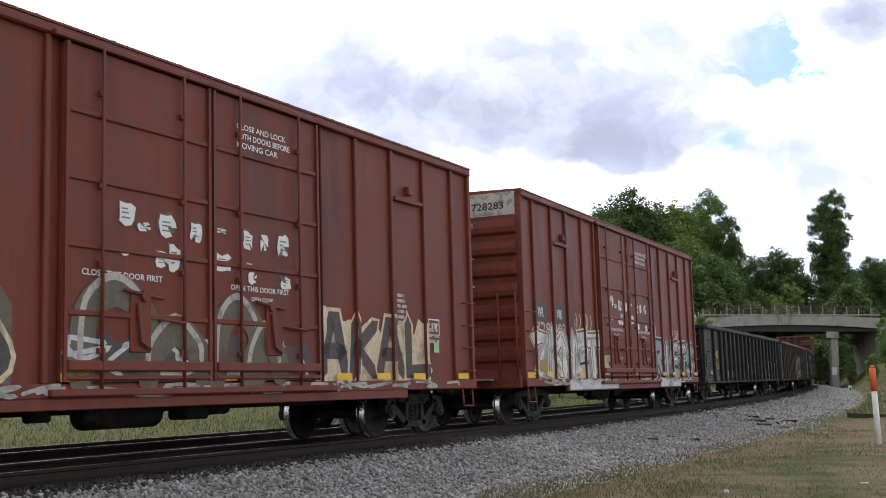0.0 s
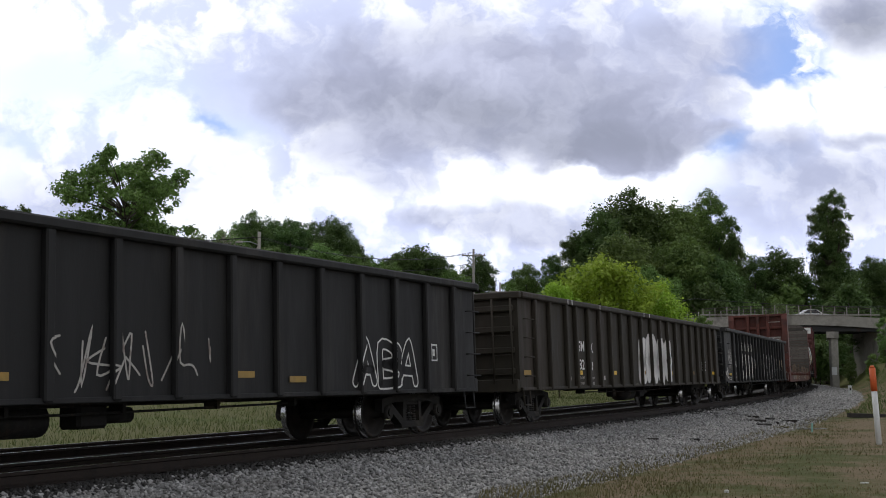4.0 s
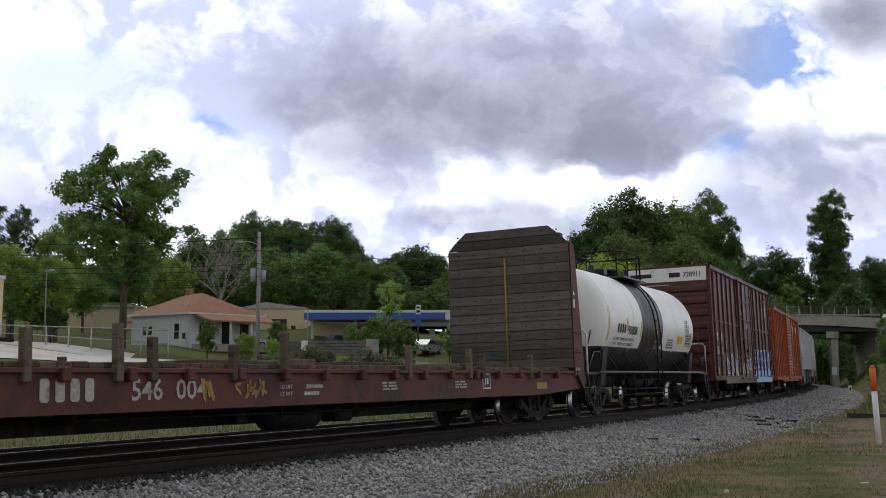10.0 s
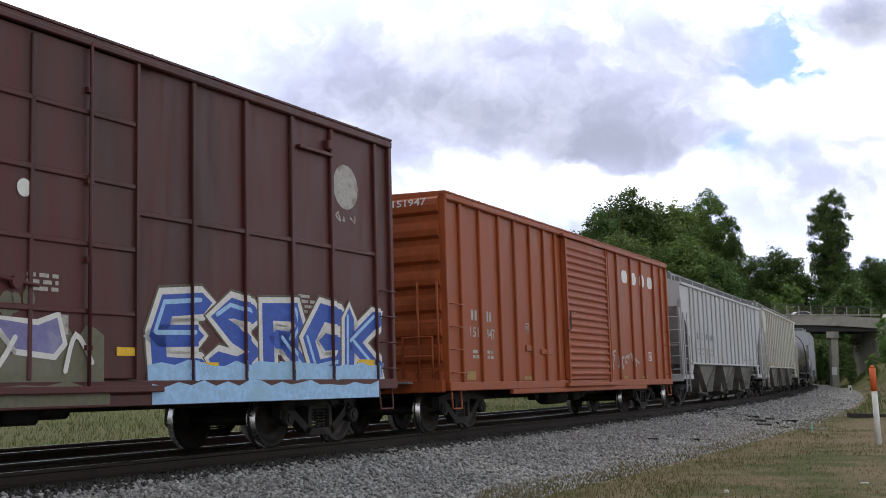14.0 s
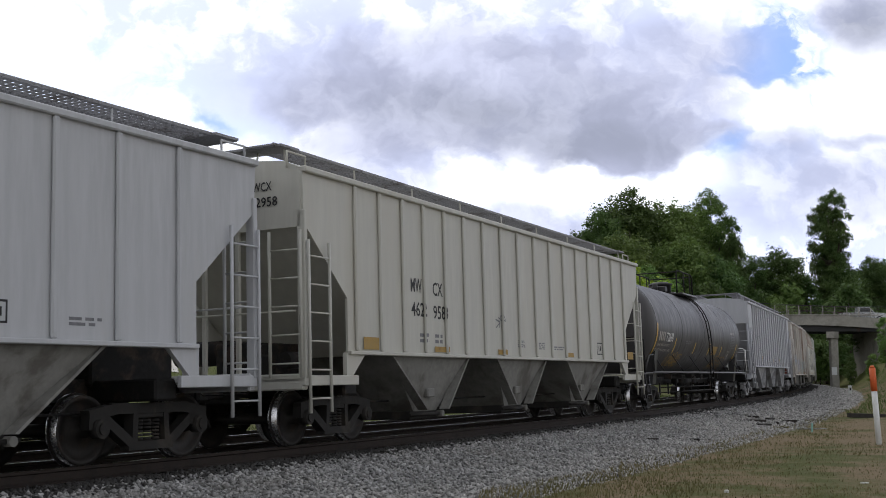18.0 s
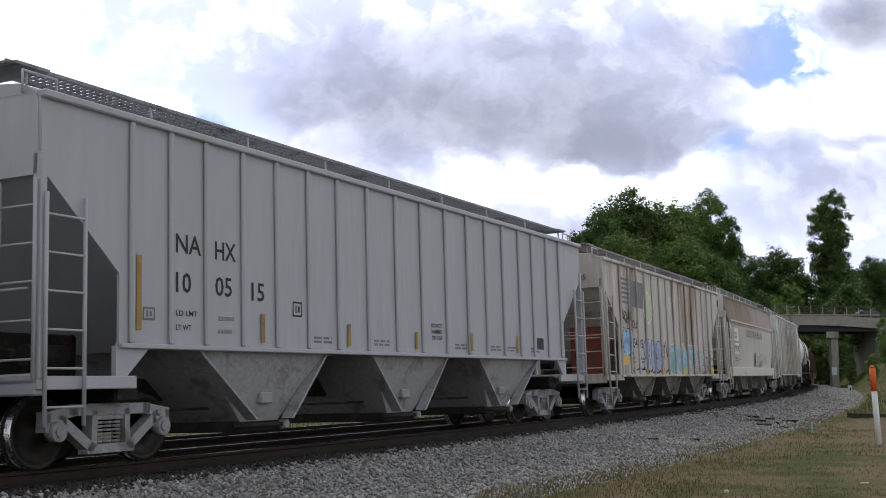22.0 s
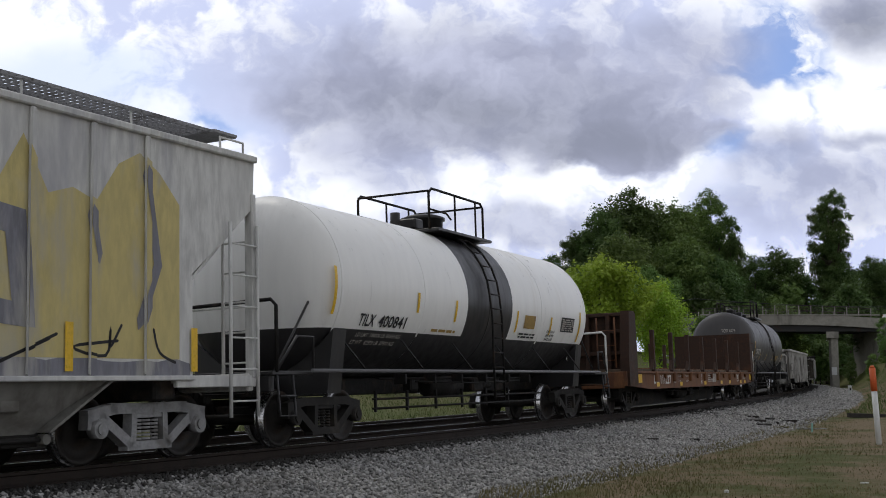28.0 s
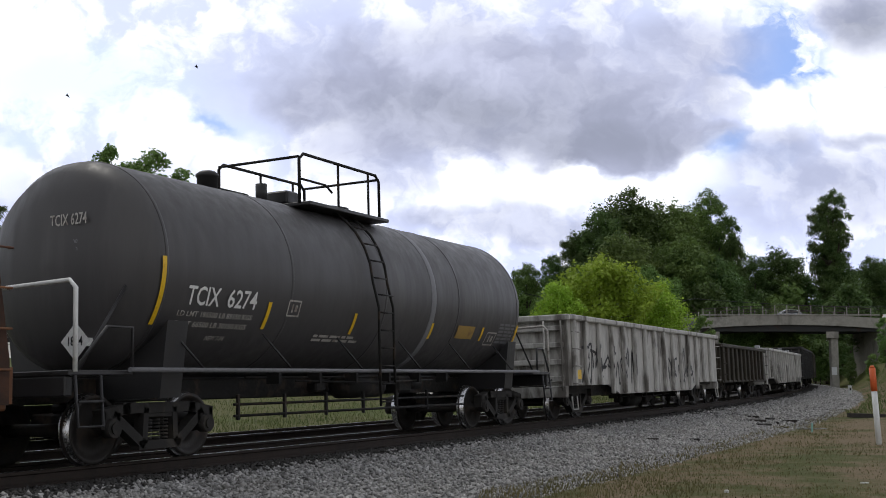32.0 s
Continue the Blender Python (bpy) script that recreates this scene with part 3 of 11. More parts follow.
# ---------------------------------------------------------------- mesh tools
class Shape:
    """Collects the vertices and faces of one part."""

    def __init__(self):
        self.v, self.f, self.s = [], [], []

    def add(self, verts, faces, smooth_faces=False):
        o = len(self.v)
        self.v += [tuple(p) for p in verts]
        self.f += [tuple(i + o for i in q) for q in faces]
        self.s += [smooth_faces] * len(faces)
        return self

    def box(self, x0, x1, y0, y1, z0, z1, c=0.0):
        c = min(c, 0.45 * min(x1 - x0, y1 - y0, z1 - z0))
        if c <= 0:
            v = [(x, y, z) for x in (x0, x1) for y in (y0, y1) for z in (z0, z1)]
            return self.add(v, [(0, 1, 3, 2), (4, 6, 7, 5), (0, 4, 5, 1), (2, 3, 7, 6), (0, 2, 6, 4), (1, 5, 7, 3)])
        bm = bmesh.new()
        bmesh.ops.create_cube(bm, size=1.0)
        for p in bm.verts:
            p.co = (x0 if p.co.x < 0 else x1, y0 if p.co.y < 0 else y1, z0 if p.co.z < 0 else z1)
        bmesh.ops.bevel(bm, geom=bm.edges[:], offset=c, segments=1, affect="EDGES")
        bm.verts.index_update()
        self.add([p.co[:] for p in bm.verts], [[q.index for q in f.verts] for f in bm.faces])
        bm.free()
        return self

    def prism(self, pts, axis, a, b):
        """A polygon, given anticlockwise, drawn out along an axis from a to b."""
        def at(p, q):
            return (q, p[0], p[1]) if axis == "x" else (p[0], q, p[1]) if axis == "y" else (p[0], p[1], q)
        n = len(pts)
        v = [at(p, a) for p in pts] + [at(p, b) for p in pts]
        f = [tuple(range(n))[::-1], tuple(range(n, 2 * n))] + [(i, (i + 1) % n, (i + 1) % n + n, i + n) for i in range(n)]
        return self.add(v, f)

    def rod(self, a, b, r, n=8, r2=None, ends=True):
        a, b = Vector(a), Vector(b)
        d = b - a
        q = d.to_track_quat("Z", "Y")
        r2 = r if r2 is None else r2
        v = []
        for p, k in ((a, r), (b, r2)):
            v += [p + q @ Vector((math.cos(2 * math.pi * i / n) * k, math.sin(2 * math.pi * i / n) * k, 0)) for i in range(n)]
        self.add(v, [(i, (i + 1) % n, (i + 1) % n + n, i + n) for i in range(n)], True)
        if ends:
            self.add([], [])
            o = len(self.v) - 2 * n
            self.f += [tuple(range(o, o + n))[::-1], tuple(range(o + n, o + 2 * n))]
            self.s += [False, False]
        return self

    def pipe(self, pts, r, n=6):
        """A bent rod through points, in one piece."""
        pts = [Vector(p) for p in pts]
        q = (pts[1] - pts[0]).to_track_quat("Z", "Y")
        rings, last = [], (pts[1] - pts[0]).normalized()
        for i, p in enumerate(pts):
            d = (pts[min(i + 1, len(pts) - 1)] - pts[max(i - 1, 0)]).normalized()
            q = last.rotation_difference(d) @ q
            last = d
            rings += [p + q @ Vector((math.cos(2 * math.pi * j / n) * r, math.sin(2 * math.pi * j / n) * r, 0)) for j in range(n)]
        m = len(pts)
        f = [(k * n + j, k * n + (j + 1) % n, (k + 1) * n + (j + 1) % n, (k + 1) * n + j) for k in range(m - 1) for j in range(n)]
        self.add(rings, f + [tuple(range(n))[::-1], tuple(range((m - 1) * n, m * n))], True)
        return self

    def lathe(self, profile, n=32, y=0.0, z=0.0):
        """Turned about an axis along x: profile of (x, radius)."""
        v = []
        for x, r in profile:
            v += [(x, y + math.cos(2 * math.pi * i / n) * r, z + math.sin(2 * math.pi * i / n) * r) for i in range(n)]
        f = []
        for k in range(len(profile) - 1):
            f += [(k * n + i, k * n + (i + 1) % n, (k + 1) * n + (i + 1) % n, (k + 1) * n + i) for i in range(n)]
        self.add(v, f, True)
        o = len(self.v) - len(v)
        if profile[0][1] > 0.01:
            self.f.append(tuple(range(o, o + n))[::-1])
            self.s.append(False)
        if profile[-1][1] > 0.01:
            self.f.append(tuple(range(o + len(v) - n, o + len(v))))
            self.s.append(False)
        return self

    def mesh(self, name, mat):
        me = bpy.data.meshes.new(name)
        me.from_pydata(self.v, [], self.f)
        me.polygons.foreach_set("use_smooth", self.s)
        if mat:
            me.materials.append(mat)
        me.update()
        return me


SINGLE = dict(hanger_set="hanger", rail_bracket_set="rail_bracket", corner_post="corner_post", corner_bracket="corner_bracket", brake_valve="brake_valve", door_track="door_track", edge_bar="edge_bar", door_rib_set="door_rib", end_stanchion="end_stanchion", belt_rail="belt_rail", placard_board="placard_board", top_platform="top_platform", number_bar="number_bar", side_rail_pipe="side_rail_pipe", roof_seam_set="roof_seam", face_strip="face_strip", fascia_board="fascia_board", owner_mark="owner_mark", small_lettering="small_lettering", bolt_set="bolt_set", walkway_bracket_set="walkway_bracket_set")
JOINED = ("owner_mark", "small_lettering", "bolt_set", "walkway_bracket_set", "roof_seam_set")


def islands(shape):
    """The separate pieces of a Shape."""
    root = list(range(len(shape.v)))

    def find(i):
        while root[i] != i:
            root[i] = root[root[i]]
            i = root[i]
        return i
    for f in shape.f:
        for i in f[1:]:
            root[find(i)] = find(f[0])
    out = {}
    for f, s in zip(shape.f, shape.s):
        sh = out.setdefault(find(f[0]), (Shape(), {}))
        ids = []
        for i in f:
            if i not in sh[1]:
                sh[1][i] = len(sh[0].v)
                sh[0].v.append(shape.v[i])
            ids.append(sh[1][i])
        sh[0].f.append(tuple(ids))
        sh[0].s.append(s)
    return [a for a, _ in out.values()]


def part(name, shape, mat, parent=None, label="", at=None, fix=True):
    """One mesh object from a Shape or a ready mesh, under a thing or a part; sets of like pieces are taken apart."""
    if isinstance(shape, Shape) and name in SINGLE and name not in JOINED and parent:
        for sh in islands(shape):
            ob = part_of(SINGLE[name], sh, mat, parent, label, at, fix)
        return ob
    return part_of(name, shape, mat, parent, label, at, fix)


def part_of(name, shape, mat, parent=None, label="", at=None, fix=True):
    if isinstance(shape, Shape):
        me = shape.mesh(name, mat)
        if fix:
            bm = bmesh.new()
            bm.from_mesh(me)
            bmesh.ops.recalc_face_normals(bm, faces=bm.faces[:])
            bm.to_mesh(me)
            bm.free()
    else:
        me = shape
    ob = new(name, me)
    ob.parent = parent
    if at is not None:
        ob.matrix_basis = at
    if label:
        tagged(ob, label)
    return ob


def thing(name, label, category, at=None, group="", kind=""):
    ob = new(name)
    if at is not None:
        ob.matrix_basis = at
    ob.empty_display_size = 0.3
    return tagged(ob, label, category, group, kind)


# ---------------------------------------------------------------- ground, ballast, track
def ribbon(name, mat, s_list, profile, label, category):
    """A sheet along the line with a cross profile of (distance, height)."""
    sh = Shape()
    n = len(profile)
    for s in s_list:
        sh.v += [tuple(beside(s, w, z)) for w, z in profile]
    for i in range(len(s_list) - 1):
        for j in range(n - 1):
            sh.f.append((i * n + j, (i + 1) * n + j, (i + 1) * n + j + 1, i * n + j + 1))
            sh.s.append(True)
    return tagged(part(name, sh, mat), label, category, kind="structure")


def build_ground():
    xs = [-2400, -1200, -700, -420, -300] + list(np.arange(-240, -60, 12)) + list(np.arange(-60, 70, 2.0)) + list(np.arange(72, 200, 10)) + [240, 320, 420, 700, 1200, 2400]
    ys = [-2400, -1000, -500, -300, -200, -120, -80, -60, -40] + list(np.arange(-30, 180, 2.0)) + list(np.arange(184, 300, 10)) + [340, 420, 560, 800, 1400, 2600]
    sh = Shape()
    for y in ys:
        for x in xs:
            sh.v.append((float(x), float(y), lay(x, y) if abs(x) < 500 and -320 < y < 600 else 6.0))
    n = len(xs)
    for j in range(len(ys) - 1):
        for i in range(n - 1):
            sh.f.append((j * n + i, j * n + i + 1, (j + 1) * n + i + 1, (j + 1) * n + i))
            sh.s.append(True)
    tagged(part("ground", sh, M["ground"]), "patchy green and straw-coloured grass on uneven soil", "ground", kind="structure")


build_ground()
ALONG = [float(s) for s in np.arange(-40, 190, 1.0)]
LONG = [float(s) for s in np.arange(-400, 600, 4.0)]
C_, S_ = math.cos(radians(CANT)), math.sin(radians(CANT))
RAIL_TOP = 0.0
ribbon("ballast_bed", M["ballast"], LONG, [(-1.75, -0.165), (-2.3, -0.20), (-4.4, -0.46), (-5.6, -0.75)], "bed of grey crushed stone sloping down from the track", "ballast")
ribbon("track_bed", M["dark_stone"], LONG, [(9.0, -0.85), (6.6, -0.42), (5.7, -0.36), (4.17, -0.30), (2.7, -0.27), (1.5, -0.23), (0.0, -0.20), (-1.5, -0.15), (-1.75, -0.165)], "near-black stone between and beside the rails", "ballast")


def build_rails():
    head = [(-0.037, 0.0), (0.037, 0.0), (0.037, -0.035), (0.01, -0.05), (0.01, -0.14), (0.07, -0.165), (0.07, -0.175), (-0.07, -0.175), (-0.07, -0.165), (-0.01, -0.14), (-0.01, -0.05), (-0.037, -0.035)]
    for centre in (-0.755, 0.755, 3.415, 4.925):
        rail = thing("rail", "rust-brown steel rail with a polished running surface on wooden ties", "rail", group="rails of the tracks")
        body, top = Shape(), Shape()
        n = len(head)
        for s in LONG:
            for w, z in head:
                ww = centre + w
                body.v.append(tuple(beside(s, ww, -ww * S_ + z - 0.002)))
            for w in (-0.030, 0.030):
                ww = centre + w
                top.v.append(tuple(beside(s, ww, -ww * S_ + 0.001)))
        for i in range(len(LONG) - 1):
            for j in range(n):
                body.f.append((i * n + j, i * n + (j + 1) % n, (i + 1) * n + (j + 1) % n, (i + 1) * n + j))
                body.s.append(False)
            top.f.append((2 * i, 2 * i + 2, 2 * i + 3, 2 * i + 1))
            top.s.append(True)
        part("rail_body", body, M["railside"], rail)
        part("running_surface", top, M["shine"], rail, "bright polished rail top")


build_rails()


def build_ties():
    me = Shape().box(-0.115, 0.115, -1.3, 1.3, -0.33, -0.178, 0.012).mesh("tie", M["tie"])
    track = thing("track_ties", "dark creosoted wooden ties in grey ballast", "railway ties", kind="structure")
    plate = Shape().box(-0.10, 0.10, -0.17, 0.17, -0.180, -0.168).mesh("tie_plate", M["railside"])
    for i in range(165):
        s = -14 + i * 0.53
        x, y, h = on_line(s)
        m = pose(x, y, 0, -CANT, 0, math.degrees(h))
        part("tie", me, None, track, at=m)
    far = Shape()
    for i in range(200):
        s = -14 + (165 + i) * 0.53
        x, y, h = on_line(s)
        m = pose(x, y, 0, -CANT, 0, math.degrees(h))
        b = Shape().box(-0.115, 0.115, -1.3, 1.3, -0.33, -0.178)
        far.add([m @ Vector(p) for p in b.v], b.f)
    for i in range(330):
        s = -14 + i * 0.53
        a = beside(s, 4.17)
        m = pose(a.x, a.y, -4.17 * S_, -CANT, 0, math.degrees(on_line(s)[2]))
        b = Shape().box(-0.115, 0.115, -1.3, 1.3, -0.33, -0.178)
        far.add([m @ Vector(p) for p in b.v], b.f)
    tagged(part("far_ties", far, M["tie"], track), "dark wooden ties", kind="stuff")


build_ties()
CARS = []


def car_pose(mid, d, t):
    """Pose of a car whose middle lies at mid at the start, on trucks d to either side of it."""
    s = mid - SPEED * t - GAIN * t * t / 2
    x0, y0, _ = on_line(s - d)
    x1, y1, _ = on_line(s + d)
    return pose((x0 + x1) / 2, (y0 + y1) / 2, 0, -CANT, 0, math.degrees(math.atan2(y1 - y0, x1 - x0)))


# ---------------------------------------------------------------- lettering and paint on the cars
LETTERS = {}


def letters(text):
    """The outline of a text as (vertices, faces, width), one unit high."""
    if text not in LETTERS:
        cu = bpy.data.curves.new("lettering", "FONT")
        cu.body, cu.resolution_u, cu.offset = text, 2, 0.014
        ob = new("lettering", cu)
        bpy.context.view_layer.update()
        me = bpy.data.meshes.new_from_object(ob.evaluated_get(bpy.context.evaluated_depsgraph_get()))
        v = np.array([p.co[:2] for p in me.vertices]) if len(me.vertices) else np.zeros((0, 2))
        f = [tuple(p.vertices) for p in me.polygons]
        bpy.data.objects.remove(ob)
        bpy.data.curves.remove(cu)
        bpy.data.meshes.remove(me)
        v = v / 0.73
        LETTERS[text] = (v, f, v[:, 0].min(), v[:, 0].max())
    return LETTERS[text]


class Side:
    """The near side of a car: flat marks are laid on it and follow the posts or the curve of the shell."""

    def __init__(self, car, plane, posts=(), face=0.0, shell=None):
        self.car, self.plane, self.posts, self.face, self.shell = car, plane, posts, face, shell

    def depth(self, x, z, lift):
        if self.shell:
            zc, r = self.shell
            return -math.sqrt(max((r + lift) ** 2 - (z - zc) ** 2, 0.01))
        return self.plane - lift

    def lay(self, name, polys, mat, label="", lift=0.004):
        if self.shell:
            lift = max(lift, 0.012)
        sh = Shape()
        known = {}

        def face(pts):
            ids = []
            for p in pts:
                key = (round(p[0], 5), round(p[1], 4), round(p[2], 5))
                if key not in known:
                    known[key] = len(sh.v)
                    sh.v.append(p)
                if known[key] not in ids:
                    ids.append(known[key])
            if len(ids) > 2:
                sh.f.append(tuple(ids))
                sh.s.append(False)
        for p in polys:
            face([(x, self.depth(x, z, lift), z) for x, z in p])
            for a, b in self.posts:
                q = cut(p, a, b)
                if len(q) > 2:
                    face([(x, self.face - lift, z) for x, z in q])
        if not sh.f:
            return None
        return part(name, sh, mat, self.car, label, fix=False)

    def text(self, words, x, z, high, mat, wide=None, name="lettering", lift=0.005, slant=0.0):
        """A line of text whose lower left corner is at x, z."""
        v, f, a, b = letters(words)
        if self.shell:
            lift = max(lift, 0.014)
        k = wide / (b - a) if wide else high * 0.85
        pts = [(x + (p[0] - a) * k + slant * p[1] * high, z + p[1] * high) for p in v]
        return self.lay(name, [[pts[i] for i in q] for q in f], mat, lift=lift)

    def bars(self, x, z, wide, high, mat, lines=1, name="small_lettering", seed=0):
        """Rows of small print, each a broken bar."""
        rnd = random.Random(seed + int(x * 100) + int(z * 10))
        polys = []
        step = high / max(lines, 1)
        for i in range(lines):
            z0 = z + high - (i + 1) * step
            at = x
            while at < x + wide * (1 - 0.25 * rnd.random() * (lines > 1)):
                w = min(rnd.uniform(0.10, 0.3), x + wide - at)
                if w > 0.02:
                    polys.append(rect(at, at + w, z0 + step * 0.2, z0 + step * 0.8))
                at += w + 0.05
        return self.lay(name, polys, mat)

    def blocks(self, x, z, wide, high, count, mat, name="owner_mark"):
        """An owner's mark as plain narrow blocks, one for each letter."""
        w = wide / count
        out = None
        for i in range(count):
            a, b = x + i * w + w * 0.08, x + i * w + w * 0.70
            c = 0.18 * (b - a)
            out = self.lay(name, [[(a + c, z), (b - c, z), (b, z + c), (b, z + high - c), (b - c, z + high), (a + c, z + high), (a, z + high - c), (a, z + c)]], mat)
        return out

    def frame_mark(self, x, z, wide, high, mat, name="inspection_box"):
        b = 0.025
        polys = [rect(x, x + wide, z, z + b), rect(x, x + wide, z + high - b, z + high), rect(x, x + b, z, z + high), rect(x + wide - b, x + wide, z, z + high), rect(x + wide * 0.3, x + wide * 0.42, z + high * 0.25, z + high * 0.75), rect(x + wide * 0.55, x + wide * 0.75, z + high * 0.3, z + high * 0.7)]
        return self.lay(name, polys, mat)

    def strip(self, x, z, wide, high, mat=None, name="reflective_strip"):
        rows = max(1, int(high / 0.08)) if self.shell else 1
        return self.lay(name, [rect(x, x + wide, z + high * i / rows, z + high * (i + 1) / rows) for i in range(rows)], mat or M["amber"], "amber reflective strip" if not mat else "", 0.022 if self.posts else 0.006)

    def ragged(self, x0, x1, z0, z1, mat, seed, name="paint_ground", label="", lift=0.003, n=22):
        """A patch of sprayed paint with an uneven upper edge, in one piece."""
        rnd = random.Random(seed)
        tops = [z0 + (z1 - z0) * rnd.uniform(0.70, 1.06) for _ in range(n + 1)]
        xs = [x0 + (x1 - x0) * i / n for i in range(n + 1)]
        return self.lay(name, [[(xs[i], z0), (xs[i + 1], z0), (xs[i + 1], tops[i + 1]), (xs[i], tops[i])] for i in range(n)], mat, label, lift)

    def piece(self, word, x0, x1, z0, z1, fill, line, label, fat=0.2, edge=0.05, halo=None, rim=0.05, back=None, bend=True, seed=1, drips=0, shine=None, over=1.08):
        """Spray-painted letter forms side by side: rim, outline and filling of each."""
        rnd = random.Random(seed)
        if back:
            self.ragged(x0, x1, z0 - 0.02, z1, back, seed)
        count = len(word)
        w = (x1 - x0) / count
        out = None
        for i, ch in enumerate(word):
            cx = x0 + (i + 0.5) * w + rnd.uniform(-0.04, 0.04) * w
            th = fat * w * rnd.uniform(0.92, 1.08)
            low, high = z0 + th + rnd.uniform(0, 0.05) * (z1 - z0), z1 - th - rnd.uniform(0, 0.10) * (z1 - z0)
            lean = rnd.uniform(-0.08, 0.14) * w
            rows = {k: [] for k in ("rim", "line", "fill", "shine")}
            for form in GLYPH[ch]:
                p = [(cx + (u - 0.5) * max(w * over - 2 * th, 0.2 * w) + lean * (v - 0.5) + rnd.uniform(-0.03, 0.03) * w, low + (high - low) * v + rnd.uniform(-0.02, 0.02) * (z1 - z0)) for u, v in form]
                if bend and len(p) > 2:
                    p = curl(p)
                tip = 0.0 if bend else th * 0.35
                if halo:
                    rows["rim"] += stroke(p, th + edge + rim, n=10, point=tip)
                rows["line"] += stroke(p, th + edge, n=10, point=tip)
                rows["fill"] += stroke(p, th, n=10, point=tip)
                if shine:
                    k = rnd.randrange(max(len(p) - 2, 1))
                    rows["shine"] += stroke([(q[0] - th * 0.35, q[1] + th * 0.3) for q in p[k:k + 3]], th * 0.22, n=6)
            for _ in range(drips):
                x = cx + rnd.uniform(-0.4, 0.4) * w
                rows["fill"].append(rect(x, x + 0.02, low - th - rnd.uniform(0.05, 0.2), low))
            up = 0.006 + 0.0022 * i
            if halo:
                self.lay("graffiti_rim", rows["rim"], halo, lift=up)
            self.lay("graffiti_outline", rows["line"], line, lift=up + 0.0007)
            out = self.lay("graffiti", rows["fill"], fill, label, lift=up + 0.0014)
            if shine:
                self.lay("graffiti_gleam", rows["shine"], shine, lift=up + 0.0020)
        return out

    def scrawl(self, x0, x1, z0, z1, mat, seed, strokes=6, thick=0.02, name="scrawl"):
        rnd = random.Random(seed)
        polys = []
        for i in range(strokes):
            n = rnd.randint(3, 6)
            cx = x0 + (x1 - x0) * (i + 0.5) / strokes
            p = [(cx + rnd.uniform(-0.8, 0.8) * (x1 - x0) / strokes, rnd.uniform(z0, z1)) for _ in range(n)]
            polys += stroke(curl(p), thick, rnd, 4)
        return self.lay(name, polys, mat, lift=0.007)


# strokes of letter forms within a square of one
GLYPH = dict(
    A=[[(0.0, 0.0), (0.45, 1.0), (0.6, 1.0), (1.0, 0.0)], [(0.2, 0.36), (0.85, 0.36)]],
    B=[[(0.1, 0.0), (0.1, 1.0), (0.8, 0.95), (0.85, 0.6), (0.3, 0.52)], [(0.3, 0.52), (0.95, 0.42), (0.85, 0.03), (0.1, 0.0)]],
    C=[[(0.95, 0.85), (0.5, 1.0), (0.05, 0.6), (0.2, 0.1), (0.6, 0.0), (1.0, 0.2)]],
    D=[[(0.1, 0.0), (0.1, 1.0), (0.7, 0.95), (1.0, 0.5), (0.75, 0.03), (0.1, 0.0)]],
    E=[[(0.95, 1.0), (0.2, 0.95), (0.05, 0.5), (0.1, 0.02), (1.0, 0.0)], [(0.1, 0.5), (0.85, 0.52)]],
    G=[[(0.95, 0.9), (0.4, 1.0), (0.02, 0.5), (0.3, 0.0), (0.9, 0.05), (0.95, 0.45), (0.55, 0.45)]],
    H=[[(0.1, 0.0), (0.12, 1.0)], [(0.9, 1.0), (0.88, 0.0)], [(0.1, 0.5), (0.9, 0.5)]],
    I=[[(0.5, 0.0), (0.5, 1.0)]],
    J=[[(0.2, 1.0), (0.8, 1.0)], [(0.6, 1.0), (0.62, 0.15), (0.2, 0.0)]],
    K=[[(0.1, 0.0), (0.12, 1.0)], [(0.95, 1.0), (0.2, 0.48)], [(0.3, 0.5), (1.0, 0.0)]],
    L=[[(0.15, 1.0), (0.1, 0.02), (1.0, 0.0)]],
    M=[[(0.0, 0.0), (0.1, 1.0), (0.5, 0.3), (0.9, 1.0), (1.0, 0.0)]],
    N=[[(0.05, 0.0), (0.08, 1.0), (0.92, 0.0), (0.95, 1.0)]],
    P=[[(0.1, 0.0), (0.1, 1.0), (0.8, 0.98), (0.98, 0.72), (0.75, 0.45), (0.2, 0.45)]],
    R=[[(0.08, 0.0), (0.1, 1.0), (0.8, 0.98), (0.92, 0.7), (0.7, 0.5), (0.25, 0.5)], [(0.5, 0.48), (1.0, 0.0)]],
    S=[[(0.92, 0.9), (0.45, 1.0), (0.08, 0.78), (0.5, 0.52), (0.95, 0.28), (0.55, 0.0), (0.05, 0.08)]],
    T=[[(0.0, 0.98), (1.0, 1.0)], [(0.5, 0.95), (0.5, 0.0)]],
    U=[[(0.05, 1.0), (0.08, 0.15), (0.5, 0.0), (0.9, 0.15), (0.95, 1.0)]],
    Y=[[(0.0, 1.0), (0.5, 0.5), (1.0, 1.0)], [(0.5, 0.5), (0.45, 0.0)]],
    Z=[[(0.0, 1.0), (1.0, 0.98), (0.02, 0.03), (1.0, 0.0)]],
)


def curl(p):
    """A smooth path through points."""
    out = []
    for i in range(len(p) - 1):
        a, b, c, d = p[max(i - 1, 0)], p[i], p[i + 1], p[min(i + 2, len(p) - 1)]
        for j in range(4):
            t = j / 4
            out.append(tuple(0.5 * (2 * b[k] + (c[k] - a[k]) * t + (2 * a[k] - 5 * b[k] + 4 * c[k] - d[k]) * t * t + (3 * b[k] - a[k] - 3 * c[k] + d[k]) * t ** 3) for k in (0, 1)))
    return out + [p[-1]]


def rect(x0, x1, z0, z1):
    return [(x0, z0), (x1, z0), (x1, z1), (x0, z1)]


